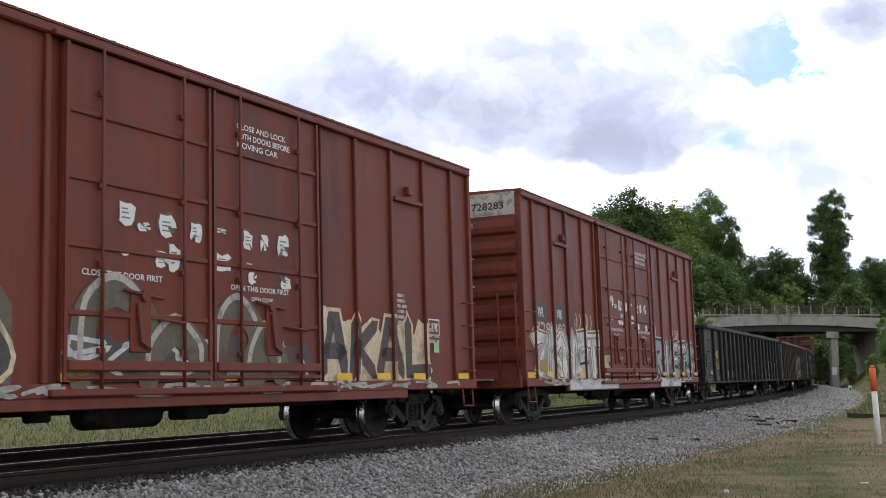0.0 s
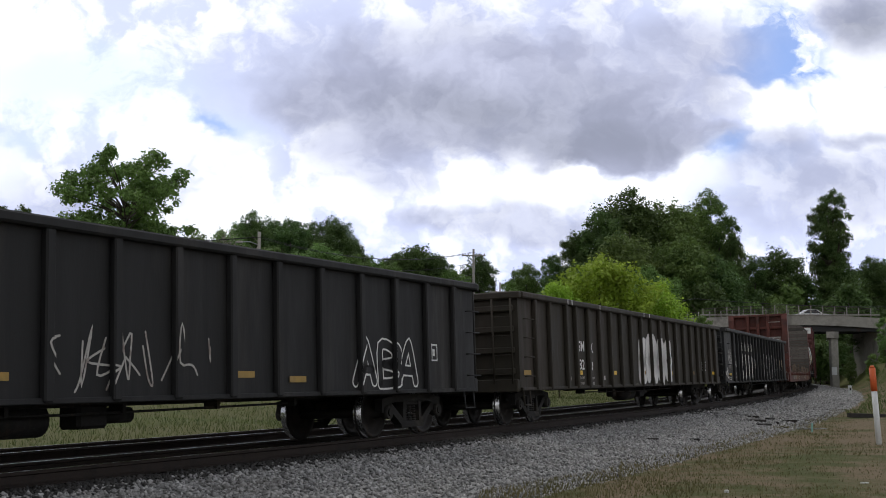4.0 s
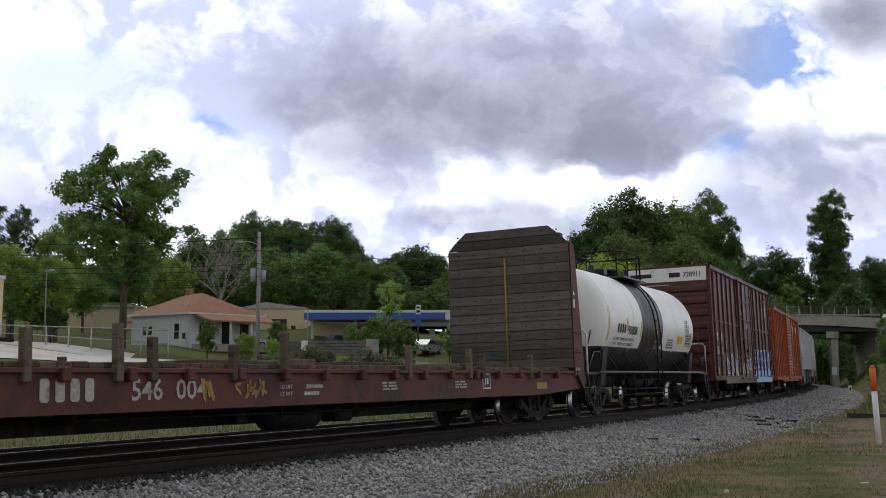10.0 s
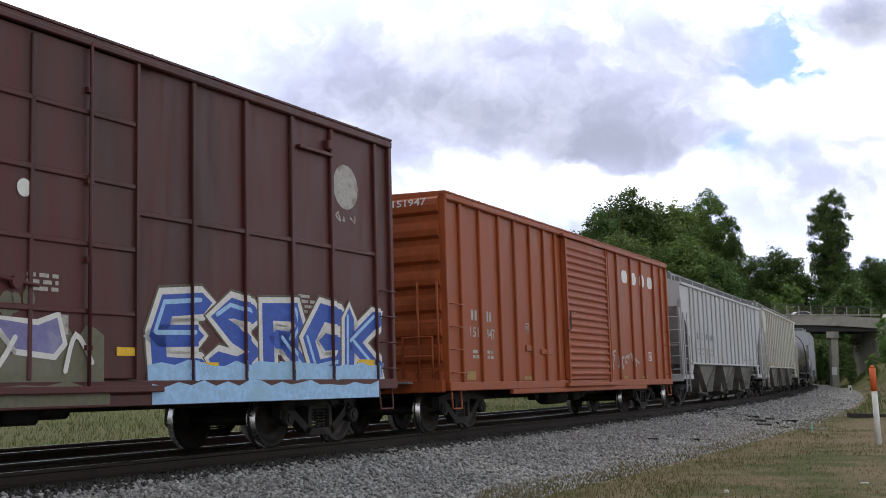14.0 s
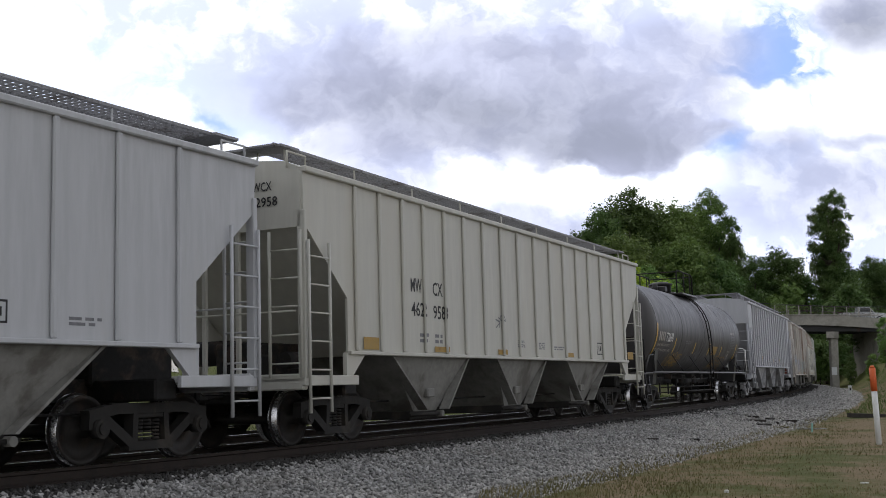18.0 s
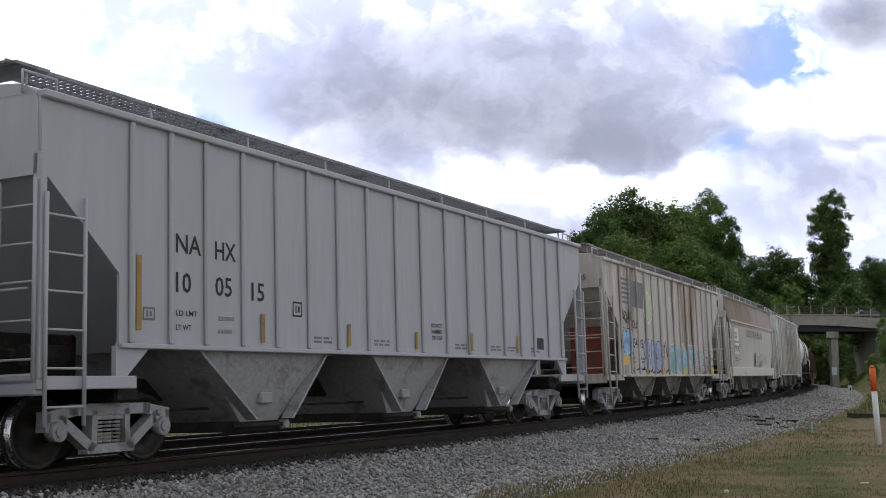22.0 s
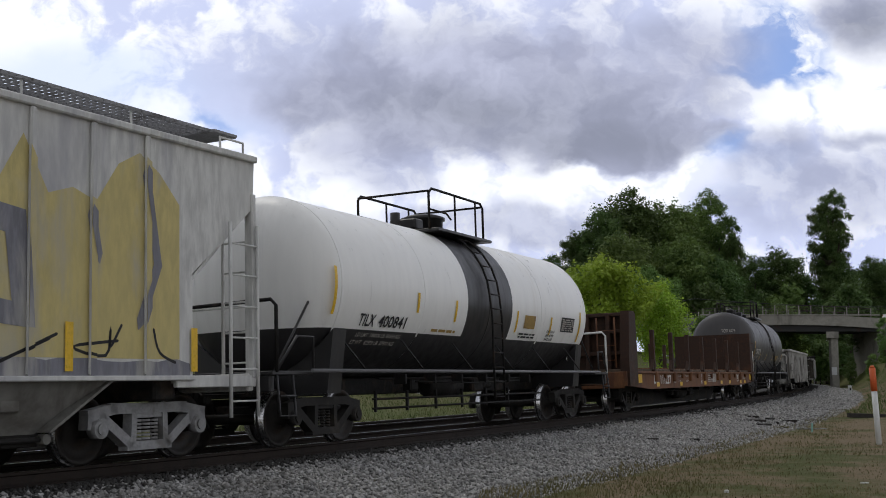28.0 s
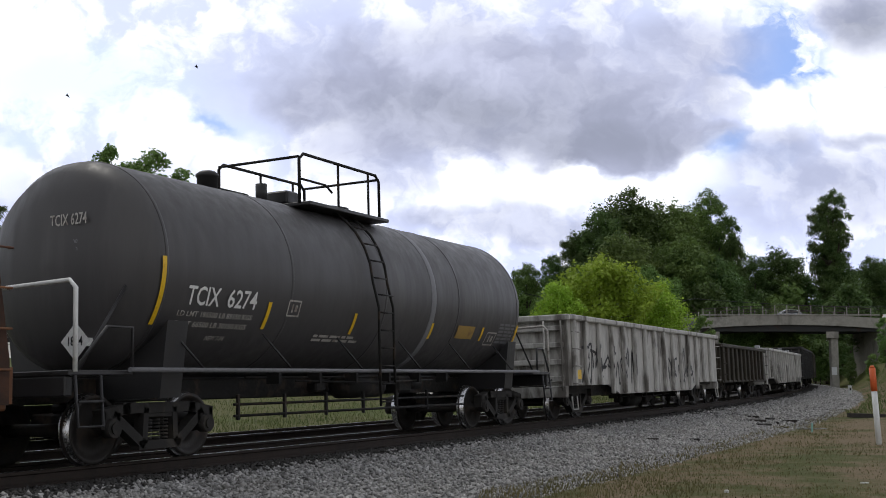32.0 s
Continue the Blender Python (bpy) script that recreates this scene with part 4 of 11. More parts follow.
def cut(p, a, b):
    """The part of a convex polygon between x = a and x = b."""
    for lim, sgn in ((a, 1), (b, -1)):
        q = []
        for i in range(len(p)):
            u, v = p[i], p[(i + 1) % len(p)]
            iu, iv = (u[0] - lim) * sgn >= 0, (v[0] - lim) * sgn >= 0
            if iu:
                q.append(u)
            if iu != iv:
                t = (lim - u[0]) / (v[0] - u[0])
                q.append((lim, u[1] + (v[1] - u[1]) * t))
        p = q
        if len(p) < 3:
            return []
    return p


def stroke(path, half, rnd=None, n=8, point=0.0):
    """Convex pieces, joined edge to edge, of a line of a given half width with round or pointed ends."""
    path = [p for i, p in enumerate(path) if i == 0 or math.hypot(p[0] - path[i - 1][0], p[1] - path[i - 1][1]) > 0.004]
    if len(path) < 2:
        return []
    rims = []
    ways = [math.atan2(b[1] - a[1], b[0] - a[0]) for a, b in zip(path, path[1:])]
    for i, p in enumerate(path):
        a, b = ways[max(i - 1, 0)], ways[min(i, len(ways) - 1)]
        turn = (b - a + math.pi) % (2 * math.pi) - math.pi
        g = a + turn / 2
        k = half * min(1 / max(math.cos(turn / 2), 0.3), 1.3)
        dx, dy = -math.sin(g) * k, math.cos(g) * k
        rims.append(((p[0] + dx, p[1] + dy), (p[0] - dx, p[1] - dy)))
    out = [[a[1], b[1], b[0], a[0]] for a, b in zip(rims, rims[1:])]
    for (p, (l, r), g) in ((path[-1], rims[-1], ways[-1]), (path[0], rims[0], ways[0] + math.pi)):
        if point:
            tip = [(p[0] + math.cos(g) * (half + point), p[1] + math.sin(g) * (half + point))]
        else:
            k = max(n // 2, 2)
            tip = [(p[0] + math.cos(g - math.pi / 2 + math.pi * i / k) * half, p[1] + math.sin(g - math.pi / 2 + math.pi * i / k) * half) for i in range(1, k)]
        out.append([r] + tip + [l] if p is path[-1] else [l] + tip + [r])
    return out


# ---------------------------------------------------------------- running gear
MESH = {}


def shared(key, build, mat):
    if key not in MESH:
        ob = part("part", build(), mat)
        MESH[key] = ob.data
        bpy.data.objects.remove(ob)
    return MESH[key]


WHEELS = []


def wheelset_mesh():
    if "wheelset" not in MESH:
        sh = Shape()
        for side in (-1, 1):
            prof = [(0.66, 0.0), (0.66, 0.15), (0.70, 0.17), (0.72, 0.33), (0.69, 0.36), (0.69, 0.452), (0.715, 0.452), (0.735, 0.425), (0.83, 0.42), (0.83, 0.365), (0.775, 0.345), (0.765, 0.19), (0.80, 0.15), (0.81, 0.10), (0.98, 0.08), (1.02, 0.075), (1.02, 0.0)]
            t = Shape().lathe([(x * side, r) for x, r in prof], 32)
            sh.add([(p[1], p[0], p[2]) for p in t.v], t.f, True)
        sh.rod((0, -0.7, 0), (0, 0.7, 0), 0.085, 12)
        ob = part("wheelset", sh, M["wheel"])
        me = ob.data
        me.materials.append(M["shine"])
        for p in me.polygons:
            r = math.hypot(p.center.x, p.center.z)
            if r > 0.40 and abs(p.normal.y) < 0.75:
                p.material_index = 1
        bpy.data.objects.remove(ob)
        MESH["wheelset"] = me
    return MESH["wheelset"]


def frame_shape(side):
    sh = Shape()
    y0, y1 = (-1.10, -0.95) if side < 0 else (0.95, 1.10)

    def bar(a, b, w):
        d = Vector((b[0] - a[0], b[1] - a[1])).normalized() * (w / 2)
        n = (-d.y, d.x)
        sh.prism([(a[0] - n[0] - d.x, a[1] - n[1] - d.y), (b[0] - n[0] + d.x, b[1] - n[1] + d.y), (b[0] + n[0] + d.x, b[1] + n[1] + d.y), (a[0] + n[0] - d.x, a[1] + n[1] - d.y)], "y", y0, y1)
    bar((-0.62, 0.665), (0.62, 0.665), 0.13)
    for k in (-1, 1):
        bar((k * 0.62, 0.66), (k * 0.98, 0.60), 0.13)
        bar((k * 0.80, 0.56), (k * 0.34, 0.235), 0.12)
        bar((k * 0.29, 0.27), (k * 0.27, 0.62), 0.09)
        bar((k * 1.01, 0.60), (k * 1.02, 0.46), 0.07)
        bar((k * 0.76, 0.58), (k * 0.77, 0.46), 0.06)
    bar((-0.34, 0.205), (0.34, 0.205), 0.11)
    o = y0 if side < 0 else y1
    for k in (-1, 1):
        sh.rod((k * 0.889, o * 0.93, 0.43), (k * 0.889, o * 1.055, 0.43), 0.115, 14)
        sh.rod((k * 0.889, o * 1.05, 0.43), (k * 0.889, o * 1.075, 0.43), 0.07, 10)
        sh.box(k * 0.889 - 0.13, k * 0.889 + 0.13, min(y0, y1) + 0.01, max(y0, y1) - 0.01, 0.50, 0.60, 0.02)
    return sh


def spring_shape(side):
    sh = Shape()
    y = side * 1.02
    for k in (-0.15, 0.0, 0.15):
        for i in range(6):
            z = 0.27 + i * 0.045
            sh.rod((k, y - 0.02 * side, z), (k, y - 0.02 * side, z + 0.028), 0.07, 10)
    sh.box(-0.23, 0.23, y - 0.07, y + 0.07, 0.54, 0.60, 0.01)
    return sh


def truck(car, x, paint):
    """A two-axle truck about x on a car, with rolling wheelsets."""
    key = paint.name
    t = part("truck", shared(("bolster",), lambda: Shape().box(-0.18, 0.18, -1.0, 1.0, 0.42, 0.62, 0.03).box(-0.62, -0.56, -0.9, 0.9, 0.36, 0.46).box(0.56, 0.62, -0.9, 0.9, 0.36, 0.46).box(-0.5, 0.5, -0.3, 0.3, 0.62, 0.74, 0.03).box(-0.45, 0.45, -0.55, -0.48, 0.34, 0.42).box(-0.45, 0.45, 0.48, 0.55, 0.34, 0.42), M["black"]), None, car, "two-axle cast-steel truck under the car", pose(x, 0, 0))
    for side in (-1, 1):
        part("side_frame", shared(("frame", side, key), lambda: frame_shape(side), paint), None, t)
        part("spring_set", shared(("spring", side, key), lambda: spring_shape(side), paint), None, t)
    for k in (-1, 1):
        w = part("wheelset", wheelset_mesh(), None, t, "dark steel wheels with bright worn treads", pose(k * 0.889, 0, 0.42))
        WHEELS.append((w, car, x + k * 0.889, k * 0.889))
    return t


def coupler(car, x, k):
    """Coupler, striker and air hose on the end at x that looks to k."""
    def build():
        sh = Shape()
        sh.box(-0.1, 0.42, -0.08, 0.08, 0.74, 0.92, 0.02)
        sh.box(0.40, 0.66, -0.16, 0.13, 0.70, 0.97, 0.04)
        sh.box(0.60, 0.74, -0.16, -0.05, 0.72, 0.95, 0.03)
        sh.box(-0.16, 0.02, -0.28, 0.28, 0.66, 1.02, 0.03)
        sh.pipe([(0.05, -0.35, 0.72), (0.3, -0.33, 0.55), (0.5, -0.25, 0.38), (0.66, -0.15, 0.34)], 0.028)
        sh.pipe([(0.06, -1.45, 0.95), (0.06, -1.3, 0.80), (0.10, -0.5, 0.80), (0.35, -0.1, 0.95)], 0.014)
        return sh
    me = shared(("coupler",), build, M["black"])
    return part("coupler", me, None, car, "grimy cast coupler with an air hose", pose(x, 0, 0, 0, 0, 0 if k > 0 else 180))


def ladder(car, x0, x1, y, z0, z1, step, mat, name="ladder", stiles=True, axis="x", r=0.013):
    sh = Shape()
    def P(a, z):
        return (a, y, z) if axis == "x" else (y, a, z)
    out = -0.07 if axis == "x" else 0.07
    if stiles:
        sh.rod(P(x0, z0), P(x0, z1), r * 1.7, 6).rod(P(x1, z0), P(x1, z1), r * 1.7, 6)
    z = z0 + step * 0.5
    while z < z1:
        if stiles:
            sh.rod(P(x0, z), P(x1, z), r, 6)
        elif axis == "x":
            part("grab_iron", Shape().pipe([(x0, y + 0.07, z), (x0, y, z), (x1, y, z), (x1, y + 0.07, z)], r), mat, car)
        z += step
    if not stiles:
        return None
    return part(name, sh, mat, car)


def brake_gear(car, x0, x1, z, seed):
    """Reservoir, cylinder, rods and pipes hung under the floor."""
    rnd = random.Random(seed)
    sh = Shape()
    sh.rod((x0, -0.9, z - 0.02), (x1, -0.9, z - 0.02), 0.02, 6)
    sh.pipe([(x0 + 1, -1.1, z - 0.08), (0, -1.1, z - 0.12), (x1 - 1, -1.05, z - 0.08)], 0.018)
    part("brake_rod", sh, M["black"], car)
    a = rnd.uniform(-1.5, -0.5)
    tank = Shape().rod((a, -0.75, z - 0.17), (a + 1.25, -0.75, z - 0.17), 0.2, 16)
    tank.rod((a - 0.06, -0.75, z - 0.17), (a, -0.75, z - 0.17), 0.1, 16, 0.2).rod((a + 1.25, -0.75, z - 0.17), (a + 1.31, -0.75, z - 0.17), 0.2, 16, 0.1)
    part("air_reservoir", tank, M["black"], car)
    v = Shape().box(a + 1.7, a + 2.2, -0.95, -0.6, z - 0.3, z, 0.04).rod((a + 2.2, -0.8, z - 0.15), (a + 2.7, -0.8, z - 0.15), 0.1, 12).box(a - 0.9, a - 0.6, -0.9, -0.7, z - 0.25, z, 0.03)
    part("brake_valve", v, M["black"], car)
    h = Shape()
    for i in range(6):
        x = x0 + (x1 - x0) * (i + 0.5) / 6
        h.box(x - 0.03, x + 0.03, -1.13, -0.9, z - 0.12, z + 0.05)
    part("hanger_set", h, M["black"], car)


def freight_car(name, label, s0, s1, trucks, paint, ends=0.45):
    """The root of a car between s0 and s1 with its trucks and couplers."""
    car = thing(name, label, name.replace("_", " "), group="cars of the freight train")
    half = (s1 - s0) / 2
    d = half - trucks
    for k in (-1, 1):
        truck(car, k * d, paint)
        coupler(car, k * half, k)
    part("center_sill", Shape().box(-half, half, -0.2, 0.2, 0.74, 1.05, 0.02), M["black"], car)
    CARS.append((car, (s0 + s1) / 2, d))
    car.matrix_basis = car_pose((s0 + s1) / 2, d, 0.0)
    return car, half


# ---------------------------------------------------------------- box cars
def corrugated_end(car, x, k, z0, z1, w, count, paint, first_plain=0.0):
    sh = Shape()
    n = count
    step = (z1 - first_plain - z0) / n
    prof = [(0.0, z0)]
    for i in range(n):
        z = z0 + i * step
        prof += [(0.0, z + step * 0.12), (0.085, z + step * 0.25), (0.10, z + step * 0.5), (0.085, z + step * 0.75), (0.0, z + step * 0.88)]
    prof += [(0.0, z1), (-0.06, z1), (-0.06, z0)]
    sh.prism([(x + k * a, z) for a, z in prof], "y", -w + 0.12, w - 0.12)
    part("end_wall", sh, paint, car, "ribbed steel end wall")
    c = Shape()
    for s in (-1, 1):
        c.box(min(x, x - k * 0.1), max(x, x - k * 0.1), min(s * w, s * (w - 0.14)), max(s * w, s * (w - 0.14)), z0, z1, 0.012)
    part("corner_post", c, paint, car)


def box_car(name, label, s0, s1, height, sill, paint, posts, doors, rail_z=None, drop=(), door_kind="plug", end_ribs=8, truck_in=1.56, seed=1, end_band=None):
    """posts: distances from the front; doors: (from, to) each; rail_z: height of a thin side rail."""
    car, h = freight_car(name, label, s0, s1, truck_in, M["truck_dark"])
    W, P, F = 1.58, -1.515, -1.575
    for k in (-1, 1):
        side = Shape().box(-h + 0.05, h - 0.05, min(k * 1.515, k * 1.47), max(k * 1.515, k * 1.47), sill + 0.05, height - 0.02)
        part("side_wall", side, paint, car)
        top = Shape().box(-h, h, min(k * 1.45, k * 1.60), max(k * 1.45, k * 1.60), height - 0.13, height, 0.02)
        part("top_rail", top, paint, car)
        low = Shape().box(-h, h, min(k * 1.42, k * 1.60), max(k * 1.42, k * 1.60), sill, sill + 0.16, 0.012)
        part("side_sill", low, paint, car)
    if drop:
        part("center_side_sill", Shape().box(-h + drop[0], -h + drop[1], -1.60, -1.52, sill - drop[2], sill, 0.01), paint, car)
    wide = 0.085
    spots = [(-h + d - wide / 2, -h + d + wide / 2) for d in posts]
    for a, b in spots:
        part("side_post", Shape().box(a, b, F, P + 0.004, sill + 0.16, height - 0.13, 0.012), paint, car)
        part("side_post", Shape().box(a, b, -P - 0.004, -F, sill + 0.16, height - 0.13, 0.012), paint, car)
    roof = Shape().prism([(-1.60, height), (1.60, height), (1.60, height + 0.03), (0.0, height + 0.07), (-1.60, height + 0.03)], "x", -h, h)
    part("roof", roof, paint, car, "shallow pitched steel roof")
    seams = Shape()
    for i in range(int(2 * h / 1.2)):
        x = -h + 0.4 + i * 1.2
        for k in (-1, 1):
            seams.prism([(k * 0.02, height + 0.068), (k * 1.58, height + 0.030), (k * 1.58, height + 0.045), (k * 0.02, height + 0.085)], "x", x, x + 0.06)
    part("roof_seam_set", seams, paint, car)
    for k in (-1, 1):
        corrugated_end(car, k * h, k, sill, height, W, end_ribs, paint, 0.55 if end_band else 0.0)
        part("end_sill", Shape().box(min(k * h, k * (h + 0.14)), max(k * h, k * (h + 0.14)), -1.5, 1.5, sill - 0.02, sill + 0.22, 0.02), paint, car)
    part("floor_frame", Shape().box(-h + 0.1, h - 0.1, -1.4, 1.4, sill + 0.02, sill + 0.14).box(-h + 3, h - 3, -0.35, 0.35, sill - 0.2, sill + 0.02), M["black"], car)
    for a, b in doors:
        d = part("door", Shape().box(-h + a, -h + b, -1.60, -1.515, sill + 0.18, height - 0.16, 0.012), paint, car, "sliding steel side door with locking rods")
        fr = Shape()
        n = 5
        for i in range(1, n):
            z = sill + 0.18 + (height - sill - 0.34) * i / n
            fr.box(-h + a + 0.06, -h + b - 0.06, -1.63, -1.598, z - 0.035, z + 0.035, 0.012)
        if door_kind == "plug":
            part("door_rib_set", fr, paint, d)
            for q in (0.22, 0.78):
                x = -h + a + (b - a) * q
                rod = Shape().rod((x, -1.655, sill + 0.08), (x, -1.655, height - 0.1), 0.022, 8)
                for z in (sill + 0.5, sill + 1.5, sill + 2.4, height - 0.7):
                    rod.box(x - 0.05, x + 0.05, -1.66, -1.60, z, z + 0.06)
                part("locking_rod", rod, paint, d)
            x = -h + (a + b) / 2
            part("door_handle", Shape().pipe([(x - 0.35, -1.65, sill + 1.25), (x + 0.3, -1.66, sill + 1.18)], 0.022).rod((x, -1.60, sill + 1.2), (x, -1.68, sill + 1.2), 0.07, 12), paint, d)
            part("edge_bar", Shape().box(-h + a, -h + a + 0.05, -1.64, -1.598, sill + 0.18, height - 0.16).box(-h + b - 0.05, -h + b, -1.64, -1.598, sill + 0.18, height - 0.16), paint, d)
        else:
            c = Shape()
            z = sill + 0.26
            while z < height - 0.3:
                c.prism([(-1.598, z), (-1.64, z + 0.045), (-1.64, z + 0.075), (-1.598, z + 0.12)], "x", -h + a + 0.1, -h + b - 0.1)
                z += 0.165
            part("corrugation_set", c, paint, d)
            part("edge_bar", Shape().box(-h + a, -h + a + 0.08, -1.65, -1.598, sill + 0.1, height - 0.16, 0.01).box(-h + b - 0.08, -h + b, -1.65, -1.598, sill + 0.1, height - 0.16, 0.01), paint, d)
            part("door_handle", Shape().pipe([(-h + a - 0.05, -1.66, sill + 1.3), (-h + a + 0.1, -1.68, sill + 1.35), (-h + a + 0.1, -1.68, sill + 1.75)], 0.02), M["steel"], d)
    if doors:
        a, b = doors[0][0], doors[-1][1]
        part("door_track", Shape().box(-h + a - 0.2, -h + b + 0.4, -1.68, -1.60, sill + 0.02, sill + 0.10, 0.01).box(-h + a - 0.2, -h + b + 0.4, -1.67, -1.60, height - 0.15, height - 0.08, 0.01), paint, car)
    if rail_z:
        r = Shape()
        edge = [0.5] + [x for d in doors for x in d] + [2 * h - 0.5]
        for a, b in zip(edge[::2], edge[1::2]):
            r.box(-h + a, -h + b, -1.555, -1.513, rail_z - 0.035, rail_z + 0.035, 0.01)
        part("belt_rail", r, paint, car)
    ladder(car, -h + 0.08, -h + 0.55, -1.64, sill + 0.12, sill + 2.0, 0.42, paint, "grab_iron_set", False)
    ladder(car, h - 0.5, h - 0.08, -1.64, sill + 0.12, sill + 1.6, 0.42, paint, "grab_iron_set", False)
    ladder(car, -1.45, -1.05, -h - 0.17, sill + 0.2, sill + 2.0, 0.42, paint, "end_grab_iron_set", True, "y")
    ladder(car, -1.45, -1.05, h + 0.17, sill + 0.2, sill + 2.0, 0.42, paint, "end_grab_iron_set", True, "y")
    for k in (-1, 1):
        part("sill_step", Shape().pipe([(k * (h - 0.12), -1.55, sill), (k * (h - 0.12), -1.57, sill - 0.32), (k * (h - 0.52), -1.57, sill - 0.32), (k * (h - 0.52), -1.55, sill)], 0.018), paint, car)
    part("brake_platform", Shape().box(-h - 0.35, -h - 0.1, -0.9, 0.9, sill + 0.15, sill + 0.19), M["galv"], car)
    part("brake_wheel", Shape().pipe([(-h - 0.22, 0.5 + 0.26 * math.cos(a * math.pi / 6), sill + 1.0 + 0.26 * math.sin(a * math.pi / 6)) for a in range(13)], 0.02).rod((-h - 0.05, 0.5, sill + 1.0), (-h - 0.24, 0.5, sill + 1.0), 0.05, 8), M["black"], car)
    brake_gear(car, -h + 4, h - 4, sill - 0.02, seed)
    if end_band:
        part("end_panel", Shape().box(-h - 0.015, -h + 0.02, -1.45, 1.45, height - 0.52, height - 0.02), end_band, car, "dirty white panel across the top of the end")
    return car, h, Side(car, P, spots, F), Side(car, -1.605)


def end_text(car, x, words, y, z, high, mat, wide):
    v, f, a, b = letters(words)
    k = wide / (b - a)
    sh = Shape().add([(x, y - (p[0] - a) * k, z + p[1] * high) for p in v], f)
    part("lettering", sh, mat, car, fix=False)


def red_box_cars():
    for which in (0, 1):
        s0, s1 = ((-6.35, 9.74), (12.25, 28.15))[which]
        car, h, side, door = box_car("box_car", ("rusty red box car with double doors and faded graffiti", "rusty red box car with silver graffiti along its lower side")[which], s0, s1, 5.0, 0.80, M["box_red"],
                                     [d + (0.32, 0.0)[which] for d in (0.76, 1.96, 2.96, 4.15, 5.1, 10.6, 11.6, 12.75, 13.9, 15.0)], [(5.3 + (0.32, 0)[which], 7.85 + (0.32, 0)[which]), (7.9 + (0.32, 0)[which], 10.4 + (0.32, 0)[which])], None, (2.6, 13.4, 0.13), seed=3 + which, end_band=M["dim_white"])
        part("corner_bracket", Shape().box(-h + 1.98, -h + 2.96, -1.60, -1.51, 4.02, 4.09, 0.01).box(-h + 2.6, -h + 2.75, -1.61, -1.51, 4.16, 4.32, 0.02).box(h - 2.96, h - 1.98, -1.60, -1.51, 4.02, 4.09, 0.01).box(h - 2.5, h - 2.35, -1.61, -1.51, 4.16, 4.32, 0.02), M["box_red"], car)
        for i, words in enumerate(("CLOSE AND LOCK", "BOTH DOORS BEFORE", "MOVING CAR")):
            door.text(words, -h + 8.75, 4.42 - i * 0.13, 0.085, M["white"], (1.15, 1.25, 0.95)[i])
        for a in (5.9, 8.6):
            door.text("CLOSE THIS DOOR FIRST" if a < 7 else "OPEN THIS DOOR FIRST", -h + a, 2.19, 0.075, M["white"], 1.35)
            door.text("OPEN CLOSE", -h + a + 0.45, 2.06, 0.06, M["white"], 0.5)
            door.text("SEAL", -h + a + 0.9, 1.45, 0.08, M["dim_white"], 0.35)
        rnd = random.Random(11 + which)
        d0 = -h + 5.3 + (0.32, 0)[which]
        for x, z, w, q in ((0.85, 2.82, 0.30, 0.30), (1.18, 2.78, 0.24, 0.13), (1.55, 2.74, 0.34, 0.30), (2.15, 2.74, 0.24, 0.28), (1.5, 2.36, 0.26, 0.22), (1.74, 2.33, 0.22, 0.36), (0.9, 2.46, 0.14, 0.05), (2.68, 2.92, 0.22, 0.08), (3.26, 2.74, 0.22, 0.28), (3.64, 2.76, 0.2, 0.26), (4.05, 2.72, 0.28, 0.34), (2.64, 2.40, 0.36, 0.26), (3.30, 2.50, 0.16, 0.09), (3.36, 2.28, 0.2, 0.2), (4.12, 2.26, 0.26, 0.2)):
            ragged = []
            for j in range(11):
                g = 6.283 * j / 11
                ragged.append((d0 + x + w * (0.5 + 0.5 * max(-1, min(1, 1.35 * math.cos(g))) * rnd.uniform(0.78, 1.05)), z + q * (0.5 + 0.5 * max(-1, min(1, 1.35 * math.sin(g))) * rnd.uniform(0.6, 1.05))))
            mid = (d0 + x + w / 2, z + q / 2)
            polys = [[ragged[j], ragged[(j + 1) % 11], mid] for j in range(11) if rnd.random() < 0.88]
            door.lay("torn_paper", polys, M["white"], "scrap of a torn white placard", 0.006)
            if w > 0.2:
                door.lay("paper_print", [rect(mid[0] - w * 0.3, mid[0] + w * rnd.uniform(-0.05, 0.3), mid[1] + q * k, mid[1] + q * (k + 0.06)) for k in (-0.2, 0.0, 0.16)], M["grey_ink"], lift=0.008)
                door.lay("paper_residue", [[(p[0] + rnd.uniform(-0.06, 0.03), p[1] + rnd.uniform(-0.03, 0.05)) for p in ragged]], M["gf_olive"], lift=0.004)
        for a in (1.05, 3.75):
            part("lock_plate", Shape().box(d0 + a, d0 + a + 0.36, -1.635, -1.598, 1.32, 2.02, 0.012), M["box_red"], car)
            part("lock_lever", Shape().pipe([(d0 + a + 0.1, -1.66, 1.9), (d0 + a + 0.14, -1.67, 1.45), (d0 + a + 0.3, -1.67, 1.36)], 0.024), M["box_red"], car)
            part("pull_handle", Shape().pipe([(d0 + a + 0.5, -1.61, 1.72), (d0 + a + 0.55, -1.67, 1.72), (d0 + a + 0.95, -1.67, 1.70), (d0 + a + 1.0, -1.61, 1.70)], 0.018), M["box_red"], car)
        for a, b in ((0.05, 2.5), (2.65, 5.05)):
            part("door_foot_beam", Shape().box(d0 + a, d0 + b, -1.675, -1.60, 1.10, 1.22, 0.015).box(d0 + a, d0 + b, -1.65, -1.60, 1.00, 1.05, 0.01), M["box_red"], car)
        door.scrawl(-h + 1.0, h - 0.8, 0.82, 0.95, M["dim_white"], 8 + which, 22, 0.022, "sill_scrawl")
